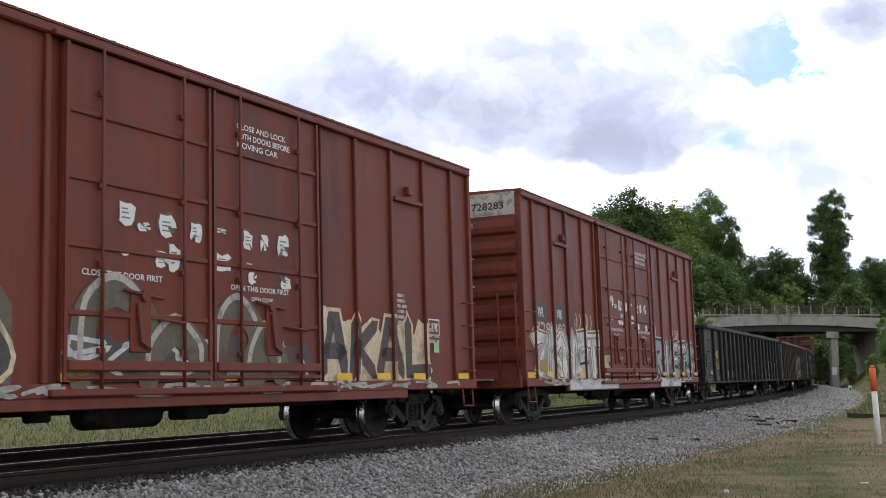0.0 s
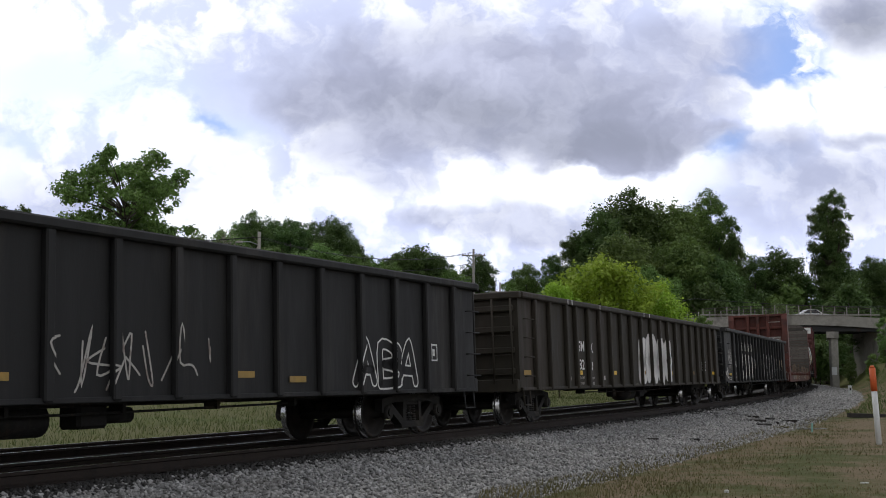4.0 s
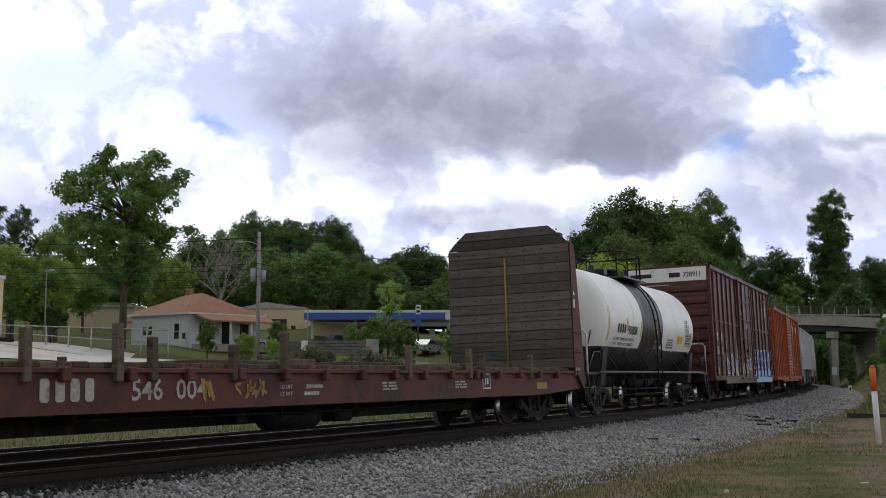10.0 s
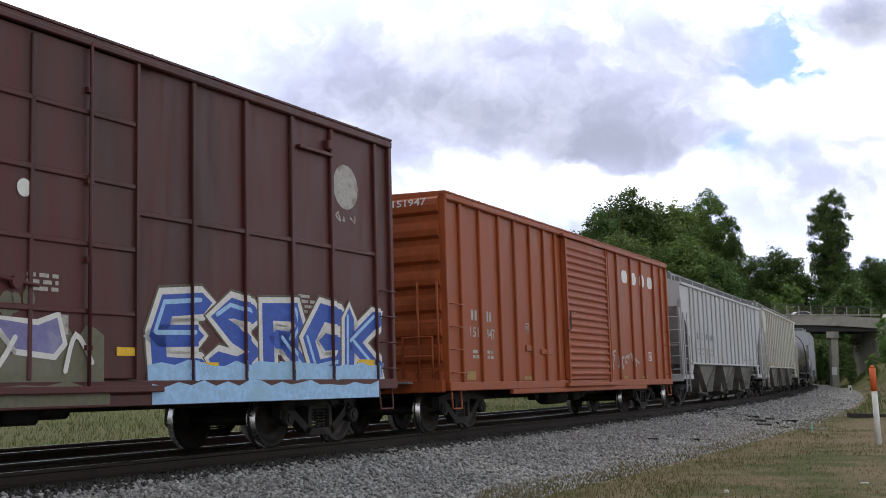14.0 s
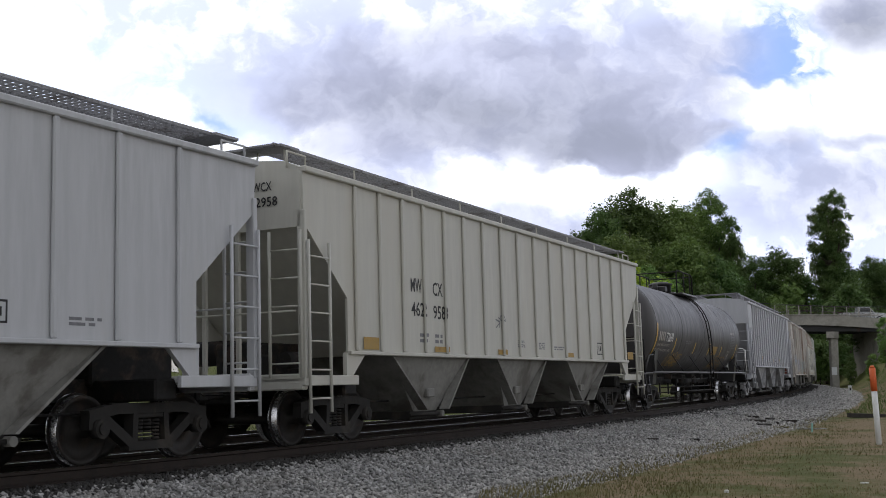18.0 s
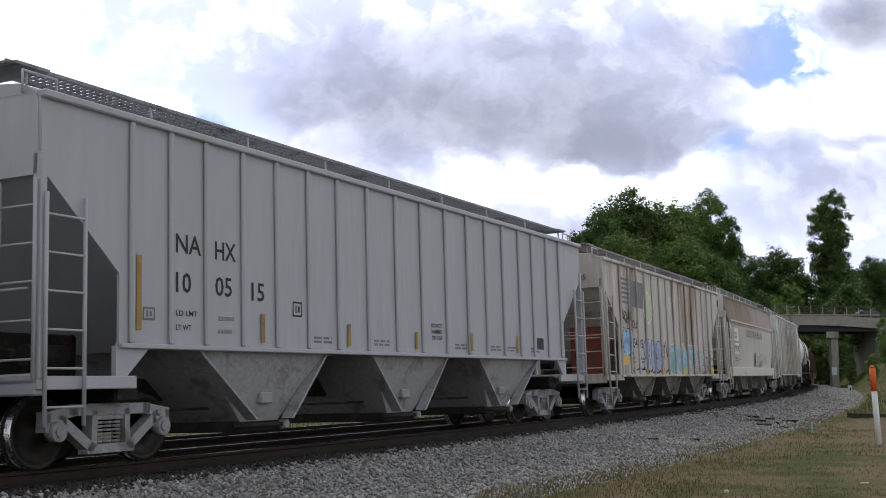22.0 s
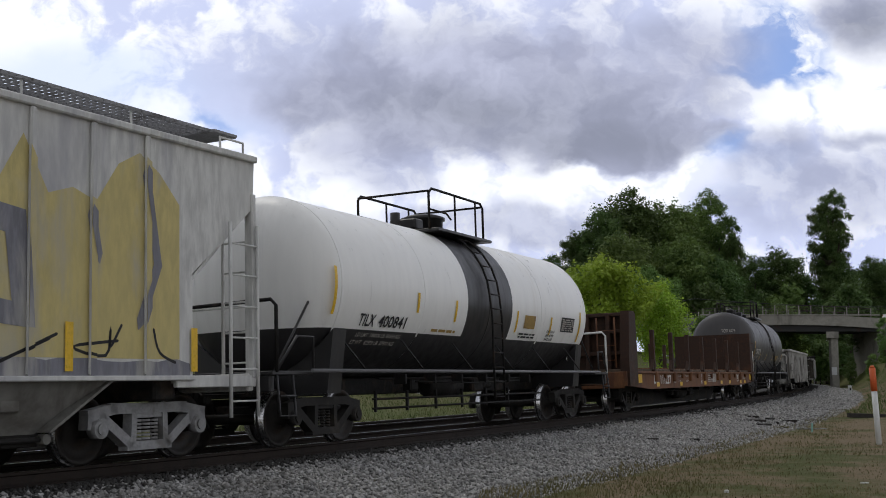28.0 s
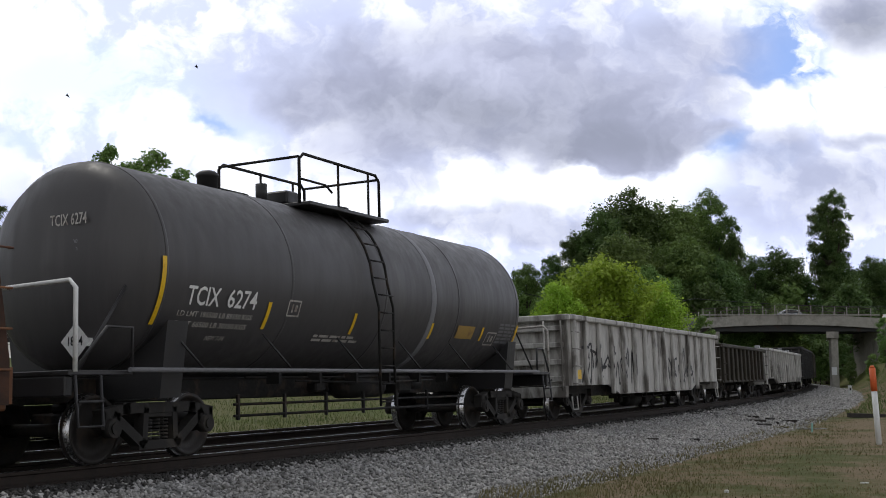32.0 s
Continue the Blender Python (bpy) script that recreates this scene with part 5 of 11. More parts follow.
        for d in (9.2, 10.0) if not which else (9.0, 10.1):
            side.bars(-h + d, 2.3, 0.1, 0.1, M["dim_white"])
        side.bars(-h + 13.25, 1.9, 0.35, 0.55, M["dim_white"], 6)
        side.bars(-h + 14.3, 1.6, 0.45, 0.4, M["dim_white"], 4)
        side.frame_mark(-h + 14.35, 1.75 if not which else 1.5, 0.42, 0.3, M["white"])
        side.strip(-h + 14.5, 1.45, 0.2, 0.18, M["green_tag"], "repair_tag")
        for d in (1.2, 3.4, 5.6, 8.3, 11.2, 12.4, 13.6, 15.3):
            door.strip(-h + d, 0.98 if which == 0 else 1.02, 0.42, 0.10)
        side.strip(-h + 0.10, 0.98, 0.5, 0.14)
        if which == 0:
            side.piece("DNA", -h + 0.3, -h + 5.0, 0.98, 2.15, M["gf_grey"], M["gf_cream"], "buffed grey and cream graffiti", 0.13, 0.07, None, 0.0, M["gf_olive"], True, 21)
            door.ragged(-h + 5.6, -h + 10.5, 0.98, 1.55, M["gf_grey"], 24, label="dark buffed-over paint")
            for k, (a, b, z) in enumerate(((5.9, 7.0, 2.05), (8.3, 9.2, 1.95), (9.0, 9.7, 1.6), (7.0, 8.0, 1.62))):
                arch = curl([(-h + a, 1.05), (-h + a + 0.08, z - 0.3), (-h + (a + b) / 2, z), (-h + b - 0.05, z - 0.3), (-h + b, 1.1)])
                door.lay("graffiti", stroke(arch, 0.20), M["gf_olive"], "olive buffed graffito", 0.006 + 0.002 * k)
                door.lay("graffiti_outline", stroke([(p[0] - 0.02, p[1] + 0.16) for p in arch], 0.045), M["dim_white"], "", 0.0075 + 0.002 * k)
            door.scrawl(-h + 5.8, -h + 10.4, 1.0, 1.5, M["gf_silver"], 25, 9, 0.03)
            side.piece("AKAL", -h + 10.75, -h + 14.3, 0.96, 2.05, M["gf_grey"], M["gf_cream"], "cream and brown graffiti", 0.13, 0.06, None, 0.0, M["gf_cream"], False, 23)
            side.scrawl(-h + 1.5, -h + 4.5, 1.7, 2.5, M["gf_cream"], 5, 5, 0.025)
        else:
            side.text("WR", -h + 0.98, 2.33, 0.22, M["white"], 0.36)
            side.text("WK", -h + 2.22, 2.33, 0.22, M["white"], 0.36)
            side.lay("dark_patch", [rect(-h + 0.74, -h + 1.56, 2.22, 2.64), rect(-h + 2.0, -h + 2.84, 2.22, 2.64)], M["gf_grey"], lift=0.003)
            side.text("728", -h + 0.82, 1.93, 0.30, M["dim_white"], 0.95)
            side.text("283", -h + 2.0, 1.93, 0.30, M["dim_white"], 0.8)
            side.frame_mark(-h + 3.45, 2.1, 0.26, 0.26, M["dim_white"])
            side.piece("ZKNET", -h + 0.70, -h + 5.25, 0.92, 2.12, M["gf_fade"], M["ink"], "white and grey graffiti with black outlines and a cream rim", 0.19, 0.035, M["gf_cream"], 0.05, M["gf_slate"], False, 31, 0, M["gf_slate"], 1.2)
            door.ragged(-h + 2.7, -h + 6.6, 0.70, 0.95, M["gf_silver"], 35, "sill_paint", "grey spray paint over the sill")
            door.ragged(-h + 10.9, -h + 13.4, 0.70, 0.95, M["gf_silver"], 36, "sill_paint", "grey spray paint over the sill")
            door.piece("J", -h + 5.3, -h + 6.1, 0.98, 1.6, M["gf_cream"], M["ink"], "cream and black graffiti", 0.18, 0.04, None, 0, None, True, 32)
            side.piece("RIETS", -h + 10.6, -h + 15.6, 0.92, 2.10, M["gf_slate"], M["ink"], "grey-lilac graffiti with heavy black outlines", 0.15, 0.085, M["gf_fade"], 0.035, M["ink"], False, 33, 0, M["gf_fade"])
            for k in range(9):
                a = -h + (3.6 + 0.28 * k if k < 5 else 10.9 + 0.9 * (k - 5))
                side.lay("flame_stroke", stroke(curl([(a, 1.95), (a - 0.05, 2.15), (a + 0.04, 2.32), (a - 0.02, 2.5)]), 0.022, n=6), M["gf_cream"], "", 0.004)
            side.strip(-h + 0.95, 1.12, 0.5, 0.26, M["ochre"], "warning_plate")
            end_text(car, -h - 0.02, "728283", 0.0 - 0.45, 4.62, 0.16, M["ink"], 0.75)
            e = Shape().box(-h - 0.022, -h - 0.014, -0.3, 0.25, 4.60, 4.80)
            part("owner_mark", e, M["ink"], car)
        sm = Shape()
        for z in (4.30, 4.24, 3.55, 2.95):
            sm.box(-h - 0.112, -h - 0.10, -0.5, 0.5, z, z + 0.03)
        part("small_lettering", sm, M["dim_white"], car)


def maroon_box_car():
    car, h, side, door = box_car("box_car", "maroon box car with white lettering and blue graffiti", 131.28, 147.2, 5.0, 0.83, M["box_maroon"],
                                 [0.72, 1.72, 2.7, 3.7, 4.7, 5.8, 10.85, 11.95, 13.05, 14.1, 15.4], [(6.0, 9.75)], 3.02, (2.2, 13.7, 0.14), seed=8, end_band=M["white"])
    for q in (6.9, 8.1):
        part("door_seam", Shape().box(-h + q - 0.03, -h + q + 0.03, -1.63, -1.598, 1.0, 4.8, 0.01), M["box_maroon"], car)
    part("corner_bracket", Shape().box(-h + 13.2, -h + 14.1, -1.60, -1.51, 4.42, 4.48, 0.01).box(-h + 13.95, -h + 14.08, -1.61, -1.51, 4.52, 4.68, 0.02), M["box_maroon"], car)
    side.blocks(-h + 0.83, 2.30, 0.56, 0.30, 2, M["white"])
    side.blocks(-h + 1.88, 2.30, 0.42, 0.30, 2, M["white"])
    side.text("728", -h + 0.80, 1.80, 0.29, M["white"], 0.66)
    side.text("911", -h + 1.86, 1.80, 0.29, M["white"], 0.44)
    side.text("212800 LBS", -h + 1.84, 1.52, 0.06, M["dim_white"], 0.46)
    side.text("73100 LBS", -h + 1.90, 1.40, 0.06, M["dim_white"], 0.40)
    side.frame_mark(-h + 2.95, 2.05, 0.26, 0.26, M["white"])
    side.lay("round_emblem", [[(-h + 14.55 + 0.36 * math.cos(i * math.pi / 12), 4.02 + 0.36 * math.sin(i * math.pi / 12)) for i in range(24)]], M["dim_white"], "pale round emblem")
    side.scrawl(-h + 14.3, -h + 14.8, 3.45, 3.6, M["dim_white"], 4, 3, 0.015)
    for i, words in enumerate(("CLOSE AND LOCK DOORS", "BEFORE MOVING CAR")):
        door.text(words, -h + 6.15, 3.62 - i * 0.12, 0.07, M["dim_white"], 1.35 - 0.15 * i)
    door.bars(-h + 6.1, 2.45, 0.4, 0.14, M["dim_white"], 2)
    door.bars(-h + 8.05, 1.95, 0.45, 0.22, M["dim_white"], 3)
    door.lay("round_decal", [[(-h + 8.0 + 0.1 * math.cos(i * math.pi / 8), 3.06 + 0.1 * math.sin(i * math.pi / 8)) for i in range(16)]], M["white"])
    door.lay("placard", [rect(-h + 8.4, -h + 8.65, 1.5, 1.72)], M["dim_white"])
    side.bars(-h + 13.2, 1.95, 0.45, 0.3, M["dim_white"], 4)
    side.ragged(-h + 2.35, -h + 6.0, 0.95, 1.85, M["gf_moss"], 41, label="olive spray-painted ground")
    door.ragged(-h + 6.05, -h + 9.2, 0.98, 1.62, M["gf_moss"], 42, label="olive spray-painted ground")
    door.ragged(-h + 2.2, -h + 9.3, 0.72, 0.98, M["gf_moss"], 47, "sill_paint", "olive spray paint over the sill")
    wedges = ((side, ((2.62, 1.86), (2.80, 1.35), (3.05, 1.12), (4.0, 1.08), (4.05, 1.28), (3.2, 1.62))), (side, ((4.12, 1.72), (4.05, 1.05), (4.25, 1.0), (4.42, 1.3), (4.48, 1.78), (4.3, 1.88))), (side, ((5.42, 1.62), (5.36, 1.2), (5.62, 1.08), (5.98, 1.3), (5.95, 1.6), (5.66, 1.95))), (side, ((5.50, 1.9), (5.62, 1.75), (5.72, 1.85), (5.52, 2.36))), (door, ((7.55, 1.66), (7.9, 1.3), (8.45, 1.25), (8.6, 1.4), (8.5, 1.72), (8.2, 1.62))))
    for k, (face, w) in enumerate(wedges):
        w = [(-h + x, z) for x, z in w]
        face.lay("graffiti", [w], M["gf_lilac"], "lilac wedge of spray paint", 0.007 + 0.001 * k)
        face.lay("graffiti_outline", stroke(w + w[:2], 0.032), M["gf_white"], "white spray-painted edge", 0.0075 + 0.001 * k)
    for k, (face, w) in enumerate(((side, ((2.62, 1.86), (2.72, 1.2), (3.1, 0.98), (3.6, 0.97))), (side, ((4.5, 1.75), (4.62, 1.15), (4.95, 1.7), (5.0, 1.05), (5.3, 1.6))), (side, ((4.75, 1.0), (5.05, 1.35), (5.4, 1.05), (5.75, 1.0))), (side, ((5.3, 1.0), (5.5, 1.3), (5.9, 1.8))), (door, ((6.15, 1.6), (6.3, 1.1), (6.6, 1.5), (6.75, 1.08), (7.05, 1.55))), (door, ((7.1, 1.1), (7.3, 1.45), (7.6, 1.1), (7.9, 1.45))), (door, ((8.6, 1.1), (8.75, 1.5), (9.0, 1.2))))):
        face.lay("graffiti_line", stroke(curl([(-h + x, z) for x, z in w]), 0.05 if k in (1, 2) else 0.032), M["gf_white"], "white spray-painted line", 0.013 + 0.001 * k)
    rnd = random.Random(46)
    for k in range(14):
        cx, cz, q = -h + rnd.uniform(2.4, 8.8), rnd.uniform(1.75, 2.05), rnd.uniform(0.05, 0.11)
        (side if cx < -h + 6 else door).lay("spray_dot", [[(cx + q * math.cos(i * math.pi / 6), cz + 1.4 * q * math.sin(i * math.pi / 6)) for i in range(12)]], M["gf_moss"], lift=0.005)
    side.lay("sky_blue_ground", [rect(-h + 10.0, -h + 15.6, 0.86, 1.25)], M["gf_sky"], "light blue spray paint", 0.0035)
    side.piece("ESRGK", -h + 10.1, -h + 15.5, 0.98, 2.18, M["gf_blue"], M["gf_white"], "bright blue graffiti with broad white outlines", 0.125, 0.085, M["gf_olive"], 0.035, None, False, 43, 0, M["gf_sky"])
    side.ragged(-h + 10.0, -h + 15.4, 0.96, 1.26, M["gf_sky"], 49, "paint_wash", "light blue spray paint over the feet of the letters", 0.024)
    door.ragged(-h + 10.0, -h + 15.3, 0.70, 0.98, M["gf_sky"], 48, "sill_paint", "light blue spray paint over the sill")
    side.scrawl(-h + 0.8, -h + 1.6, 1.25, 1.65, M["gf_lilac"], 6, 5, 0.02)
    side.strip(-h + 0.80, 1.08, 0.42, 0.24)
    side.strip(-h + 1.85, 1.08, 0.5, 0.07, M["ochre"])
    for d in (2.9, 4.8, 11.0, 13.1):
        side.strip(-h + d, 1.12, 0.35, 0.10)
    for d in (6.4, 9.4):
        door.strip(-h + d, 1.28, 0.3, 0.10)
    side.strip(-h + 14.8, 1.1, 0.5, 0.2)
    side.bars(-h + 0.8, 0.92, 0.6, 0.06, M["dim_white"])
    end_text(car, -h - 0.03, "728911", -0.62, 4.63, 0.19, M["ink"], 0.62)
    part("owner_mark", Shape().box(-h - 0.034, -h - 0.016, -0.5, -0.1, 4.63, 4.80).box(-h - 0.034, -h - 0.016, 0.55, 1.35, 4.66, 4.80), M["ink"], car)
    sm = Shape()
    for z in (4.34, 3.86, 3.79, 3.25, 3.18, 1.55, 1.48):
        sm.box(-h - 0.112, -h - 0.10, -0.1, 0.9, z, z + 0.03)
    part("small_lettering", sm, M["dim_white"], car)


def orange_box_car():
    car, h, side, door = box_car("box_car", "faded orange box car with a ribbed sliding door", 149.13, 165.0, 4.42, 0.76, M["orange"],
                                 [0.7, 1.62, 2.6, 3.45, 4.35, 5.2, 5.95, 9.95, 10.75, 12.05, 13.1, 14.4, 15.2], [(6.4, 9.6)], None, (3.0, 13.0, 0.10), "ribbed", 8, seed=9)
    side.blocks(-h + 1.15, 2.1, 0.34, 0.2, 2, M["dim_white"])
    side.blocks(-h + 1.9, 2.1, 0.28, 0.2, 2, M["dim_white"])
    side.text("151", -h + 1.1, 1.78, 0.2, M["dim_white"], 0.4)
    side.text("947", -h + 1.9, 1.76, 0.2, M["dim_white"], 0.4)
    side.blocks(-h + 11.2, 3.55, 3.4, 0.34, 4, M["white"])
    side.bars(-h + 1.2, 1.35, 0.3, 0.2, M["dim_white"], 2)
    side.bars(-h + 1.9, 1.35, 0.3, 0.2, M["dim_white"], 2)
    side.frame_mark(-h + 4.0, 1.95, 0.18, 0.2, M["dim_white"])
    side.frame_mark(-h + 13.6, 1.45, 0.3, 0.24, M["white"])
    side.scrawl(-h + 10.0, -h + 12.6, 1.2, 1.7, M["dim_white"], 17, 7, 0.03)
    door.bars(-h + 6.75, 2.5, 0.4, 0.12, M["white"], 2)
    part("placard_board", Shape().box(-h + 3.95, -h + 4.25, -1.55, -1.51, 1.55, 1.68, 0.01).box(-h + 4.85, -h + 5.5, -1.55, -1.51, 1.5, 1.62, 0.01), M["orange"], car)
    side.strip(-h + 0.85, 0.96, 0.42, 0.16, M["ochre"], "faded_strip")
    for d in (3.8, 11.0, 12.8):
        side.strip(-h + d, 0.94, 0.4, 0.08, M["ochre"], "faded_strip")
    end_text(car, -h - 0.11, "151947", -0.55, 4.2, 0.13, M["white"], 0.7)
    part("owner_mark", Shape().box(-h - 0.12, -h - 0.10, -0.4, 0.2, 4.2, 4.32), M["white"], car)
    lad = Shape().pipe([(-h - 0.22, -1.35, 1.0), (-h - 0.22, -1.35, 1.75), (-h - 0.22, -0.75, 1.75), (-h - 0.22, -0.75, 1.0)], 0.025).rod((-h - 0.22, -1.35, 1.4), (-h - 0.22, -0.75, 1.4), 0.02)
    part("end_hand_rail", lad, M["orange"], car)


# ---------------------------------------------------------------- gondolas
def gondola(name, label, s0, s1, top, sill, paint, posts, truck_paint, seed, inner=None, load=None, truck_in=1.75, sag=0.0, ends="ribs"):
    car, h = freight_car(name, label, s0, s1, truck_in, truck_paint)
    P, F = -1.50, -1.60
    spots = [(-h + d - 0.07, -h + d + 0.07) for d in posts]
    for k in (-1, 1):
        sh = Shape()
        if sag:
            sh.prism([(-h, sill + 0.25), (-h + 3.2, sill + 0.25), (-h + 4.2, sill), (h - 4.2, sill), (h - 3.2, sill + 0.25), (h, sill + 0.25), (h, top - 0.02), (-h, top - 0.02)], "y", min(k * 1.5, k * 1.46), max(k * 1.5, k * 1.46))
        else:
            sh.box(-h, h, min(k * 1.5, k * 1.46), max(k * 1.5, k * 1.46), sill, top - 0.02)
        part("side_wall", sh, paint, car)
        part("top_chord", Shape().box(-h, h, min(k * 1.44, k * 1.63), max(k * 1.44, k * 1.63), top - 0.13, top, 0.025), paint, car)
        if not sag:
            part("side_sill", Shape().box(-h + 0.02, h - 0.02, min(k * 1.5, k * 1.56), max(k * 1.5, k * 1.56), sill, sill + 0.07, 0.01), paint, car)
    for a, b in spots:
        z0 = sill + (0.25 if sag and (a < -h + 3.3 or a > h - 3.3) else 0.02)
        for k in (-1, 1):
            y0, y1 = (F, P + 0.003) if k < 0 else (-P - 0.003, -F)
            part("side_post", Shape().box(a, b, y0, y1, z0, top - 0.12, 0.02), paint, car)
    for k in (-1, 1):
        sh = Shape().box(min(k * h, k * (h - 0.05)), max(k * h, k * (h - 0.05)), -1.46, 1.46, sill, top - 0.03)
        part("end_wall", sh, paint, car)
        for i in range(4):
            z = sill + 0.35 + i * (top - sill - 0.5) / 3.6
            part("end_rib", Shape().box(min(k * h, k * (h + 0.12)), max(k * h, k * (h + 0.12)), -1.42, 1.42, z, z + 0.13, 0.02), paint, car)
        part("end_chord", Shape().box(min(k * h, k * (h + 0.14)), max(k * h, k * (h + 0.14)), -1.6, 1.6, top - 0.15, top, 0.025), paint, car)
        part("end_sill", Shape().box(min(k * h, k * (h + 0.15)), max(k * h, k * (h + 0.15)), -1.5, 1.5, sill - 0.02, sill + 0.25, 0.02), paint, car)
        ladder(car, k * h - (0.5 if k > 0 else -0.06), k * h - (0.06 if k > 0 else -0.5), -1.66, sill + 0.1, top - 0.2, 0.4, paint, "grab_iron_set", False)
        ladder(car, -1.42, -1.0, k * (h + 0.2), sill + 0.15, top - 0.15, 0.4, paint, "end_ladder", True, "y")
        part("sill_step", Shape().pipe([(k * (h - 0.12), -1.52, sill), (k * (h - 0.12), -1.54, sill - 0.3), (k * (h - 0.5), -1.54, sill - 0.3), (k * (h - 0.5), -1.52, sill)], 0.018), paint, car)
    part("floor", Shape().box(-h + 0.05, h - 0.05, -1.46, 1.46, sill + 0.28, sill + 0.36), M["rust_red"], car)
    part("floor_frame", Shape().box(-h + 2.6, h - 2.6, -1.2, -1.1, sill - 0.02, sill + 0.28).box(-h + 2.6, h - 2.6, 1.1, 1.2, sill - 0.02, sill + 0.28).box(-h + 0.3, h - 0.3, -1.3, 1.3, sill + 0.16, sill + 0.28), M["black"], car)
    brake_gear(car, -h + 4.5, h - 4.5, sill - 0.01, seed)
    return car, h, Side(car, P, spots, F), Side(car, F)


def gondolas():
    T = M["truck_dark"]
    car, h, side, out = gondola("gondola", "black steel gondola with yellow lettering", 29.8, 49.7, 2.80, 0.74, M["gon_black"], [1.58, 3.03, 4.0, 5.08, 6.08, 7.1, 8.16, 9.22, 10.27, 11.35, 12.45, 13.5, 14.6, 15.75, 16.85, 17.95, 19.0], T, 1)
    side.text("MQ", -h + 2.10, 1.66, 0.27, M["yellow"], 0.58)
    side.text("RX", -h + 3.12, 1.66, 0.27, M["yellow"], 0.52)
    side.text("11", -h + 2.25, 1.25, 0.26, M["yellow"], 0.36)
    side.text("00", -h + 3.12, 1.23, 0.26, M["yellow"], 0.48)
    side.text("53", -h + 4.15, 1.22, 0.26, M["yellow"], 0.5)
    side.frame_mark(-h + 5.25, 1.62, 0.26, 0.24, M["yellow"])
    side.text("LD LMT", -h + 5.15, 1.36, 0.07, M["ochre"], 0.4)
    side.text("LT WT", -h + 5.15, 1.22, 0.07, M["ochre"], 0.38)
    side.bars(-h + 6.25, 1.2, 0.32, 0.24, M["ochre"], 2)
    for d, z in ((3.15, 1.02), (6.2, 1.0), (8.3, 1.0), (12.55, 1.02), (13.8, 0.95)):
        side.strip(-h + d, z, 0.42, 0.09, M["ochre"], "faded_strip")
    side.strip(-h + 0.85, 1.03, 0.42, 0.1)
    side.strip(-h + 0.85, 1.13, 0.42, 0.07, M["ochre"], "faded_strip")
    side.bars(-h + 0.5, 0.84, 0.9, 0.05, M["ochre"])
    part("defect_card_board", Shape().box(-h + 0.15, -h + 0.85, -1.53, -1.495, 1.32, 1.78, 0.02), M["gon_black"], car)
    side.scrawl(-h + 4.1, -h + 4.8, 0.85, 1.2, M["gf_silver"], 2, 6, 0.02)
    side.scrawl(-h + 5.2, -h + 5.9, 0.95, 1.25, M["gf_pink"], 3, 6, 0.025)
    side.scrawl(-h + 1.8, -h + 2.7, 0.8, 1.2, M["dim_white"], 5, 5, 0.012)
    side.scrawl(-h + 9.3, -h + 12.0, 0.85, 1.7, M["dim_white"], 6, 9, 0.014)
    side.piece("ABA", -h + 15.6, -h + 17.6, 0.85, 1.6, M["gon_black"], M["gf_white"], "white-outlined graffiti", 0.10, 0.03)
    side.frame_mark(-h + 18.0, 1.3, 0.4, 0.3, M["white"])
    car2, h, side, out = gondola("gondola", "brown-black gondola with a large white bubble-shaped graffito", 51.9, 72.1, 2.80, 0.72, M["gon_brown"], [0.9, 1.83, 2.97, 3.67, 4.6, 5.55, 6.47, 7.46, 8.42, 9.5, 10.6, 11.6, 12.57, 13.58, 14.62, 15.6, 16.6, 17.5, 18.5, 19.4], T, 2)
    side.text("SM", -h + 3.93, 1.62, 0.25, M["white"], 0.46)
    side.text("PX", -h + 4.70, 1.6, 0.25, M["white"], 0.38)
    side.text("82", -h + 3.95, 1.18, 0.25, M["white"], 0.42)
    side.text("10", -h + 4.7, 1.16, 0.24, M["white"], 0.34)
    side.text("LD LMT", -h + 3.95, 0.95, 0.07, M["dim_white"], 0.4)
    side.text("209000", -h + 4.7, 0.94, 0.07, M["dim_white"], 0.42)
    side.text("LT WT", -h + 3.95, 0.81, 0.07, M["dim_white"], 0.36)
    side.text("77000", -h + 4.7, 0.80, 0.07, M["dim_white"], 0.42)
    for d in (0.2, 3.72, 6.6, 9.45, 12.7, 15.6, 18.9):
        side.strip(-h + d, 1.05, 0.42, 0.10, M["amber"] if d in (3.72, 6.6, 18.9) else M["ochre"])
    for d in (3.1, 5.8, 8.9):
        side.strip(-h + d, 0.92 if d < 8 else 0.76, 0.18, 0.1 if d < 8 else 0.04, M["dim_white"], "stencil_patch")
    side.piece("HRNK", -h + 9.35, -h + 12.6, 0.78, 2.2, M["gf_white"], M["ink"], "large white bubble-shaped graffito", 0.30, 0.022, None, 0, None, True, 55, 0, None, 1.3)
    side.lay("graffiti_dot", [[(-h + 12.85 + 0.28 * math.cos(i * math.pi / 8), 1.45 + 0.30 * math.sin(i * math.pi / 8)) for i in range(16)]], M["gf_white"], "white spray-painted dot", 0.009)
    side.frame_mark(-h + 17.4, 1.18, 0.5, 0.3, M["white"])
    side.bars(-h + 14.7, 0.85, 0.25, 0.2, M["dim_white"], 3)
    side.bars(-h + 16.7, 0.85, 0.25, 0.25, M["dim_white"], 3)
    out.lay("chalk_marks", [rect(-h + d, -h + d + 0.05, 2.68, 2.79) for d in (2.9, 3.2, 5.4, 9.6, 10.2)], M["white"], lift=0.035)
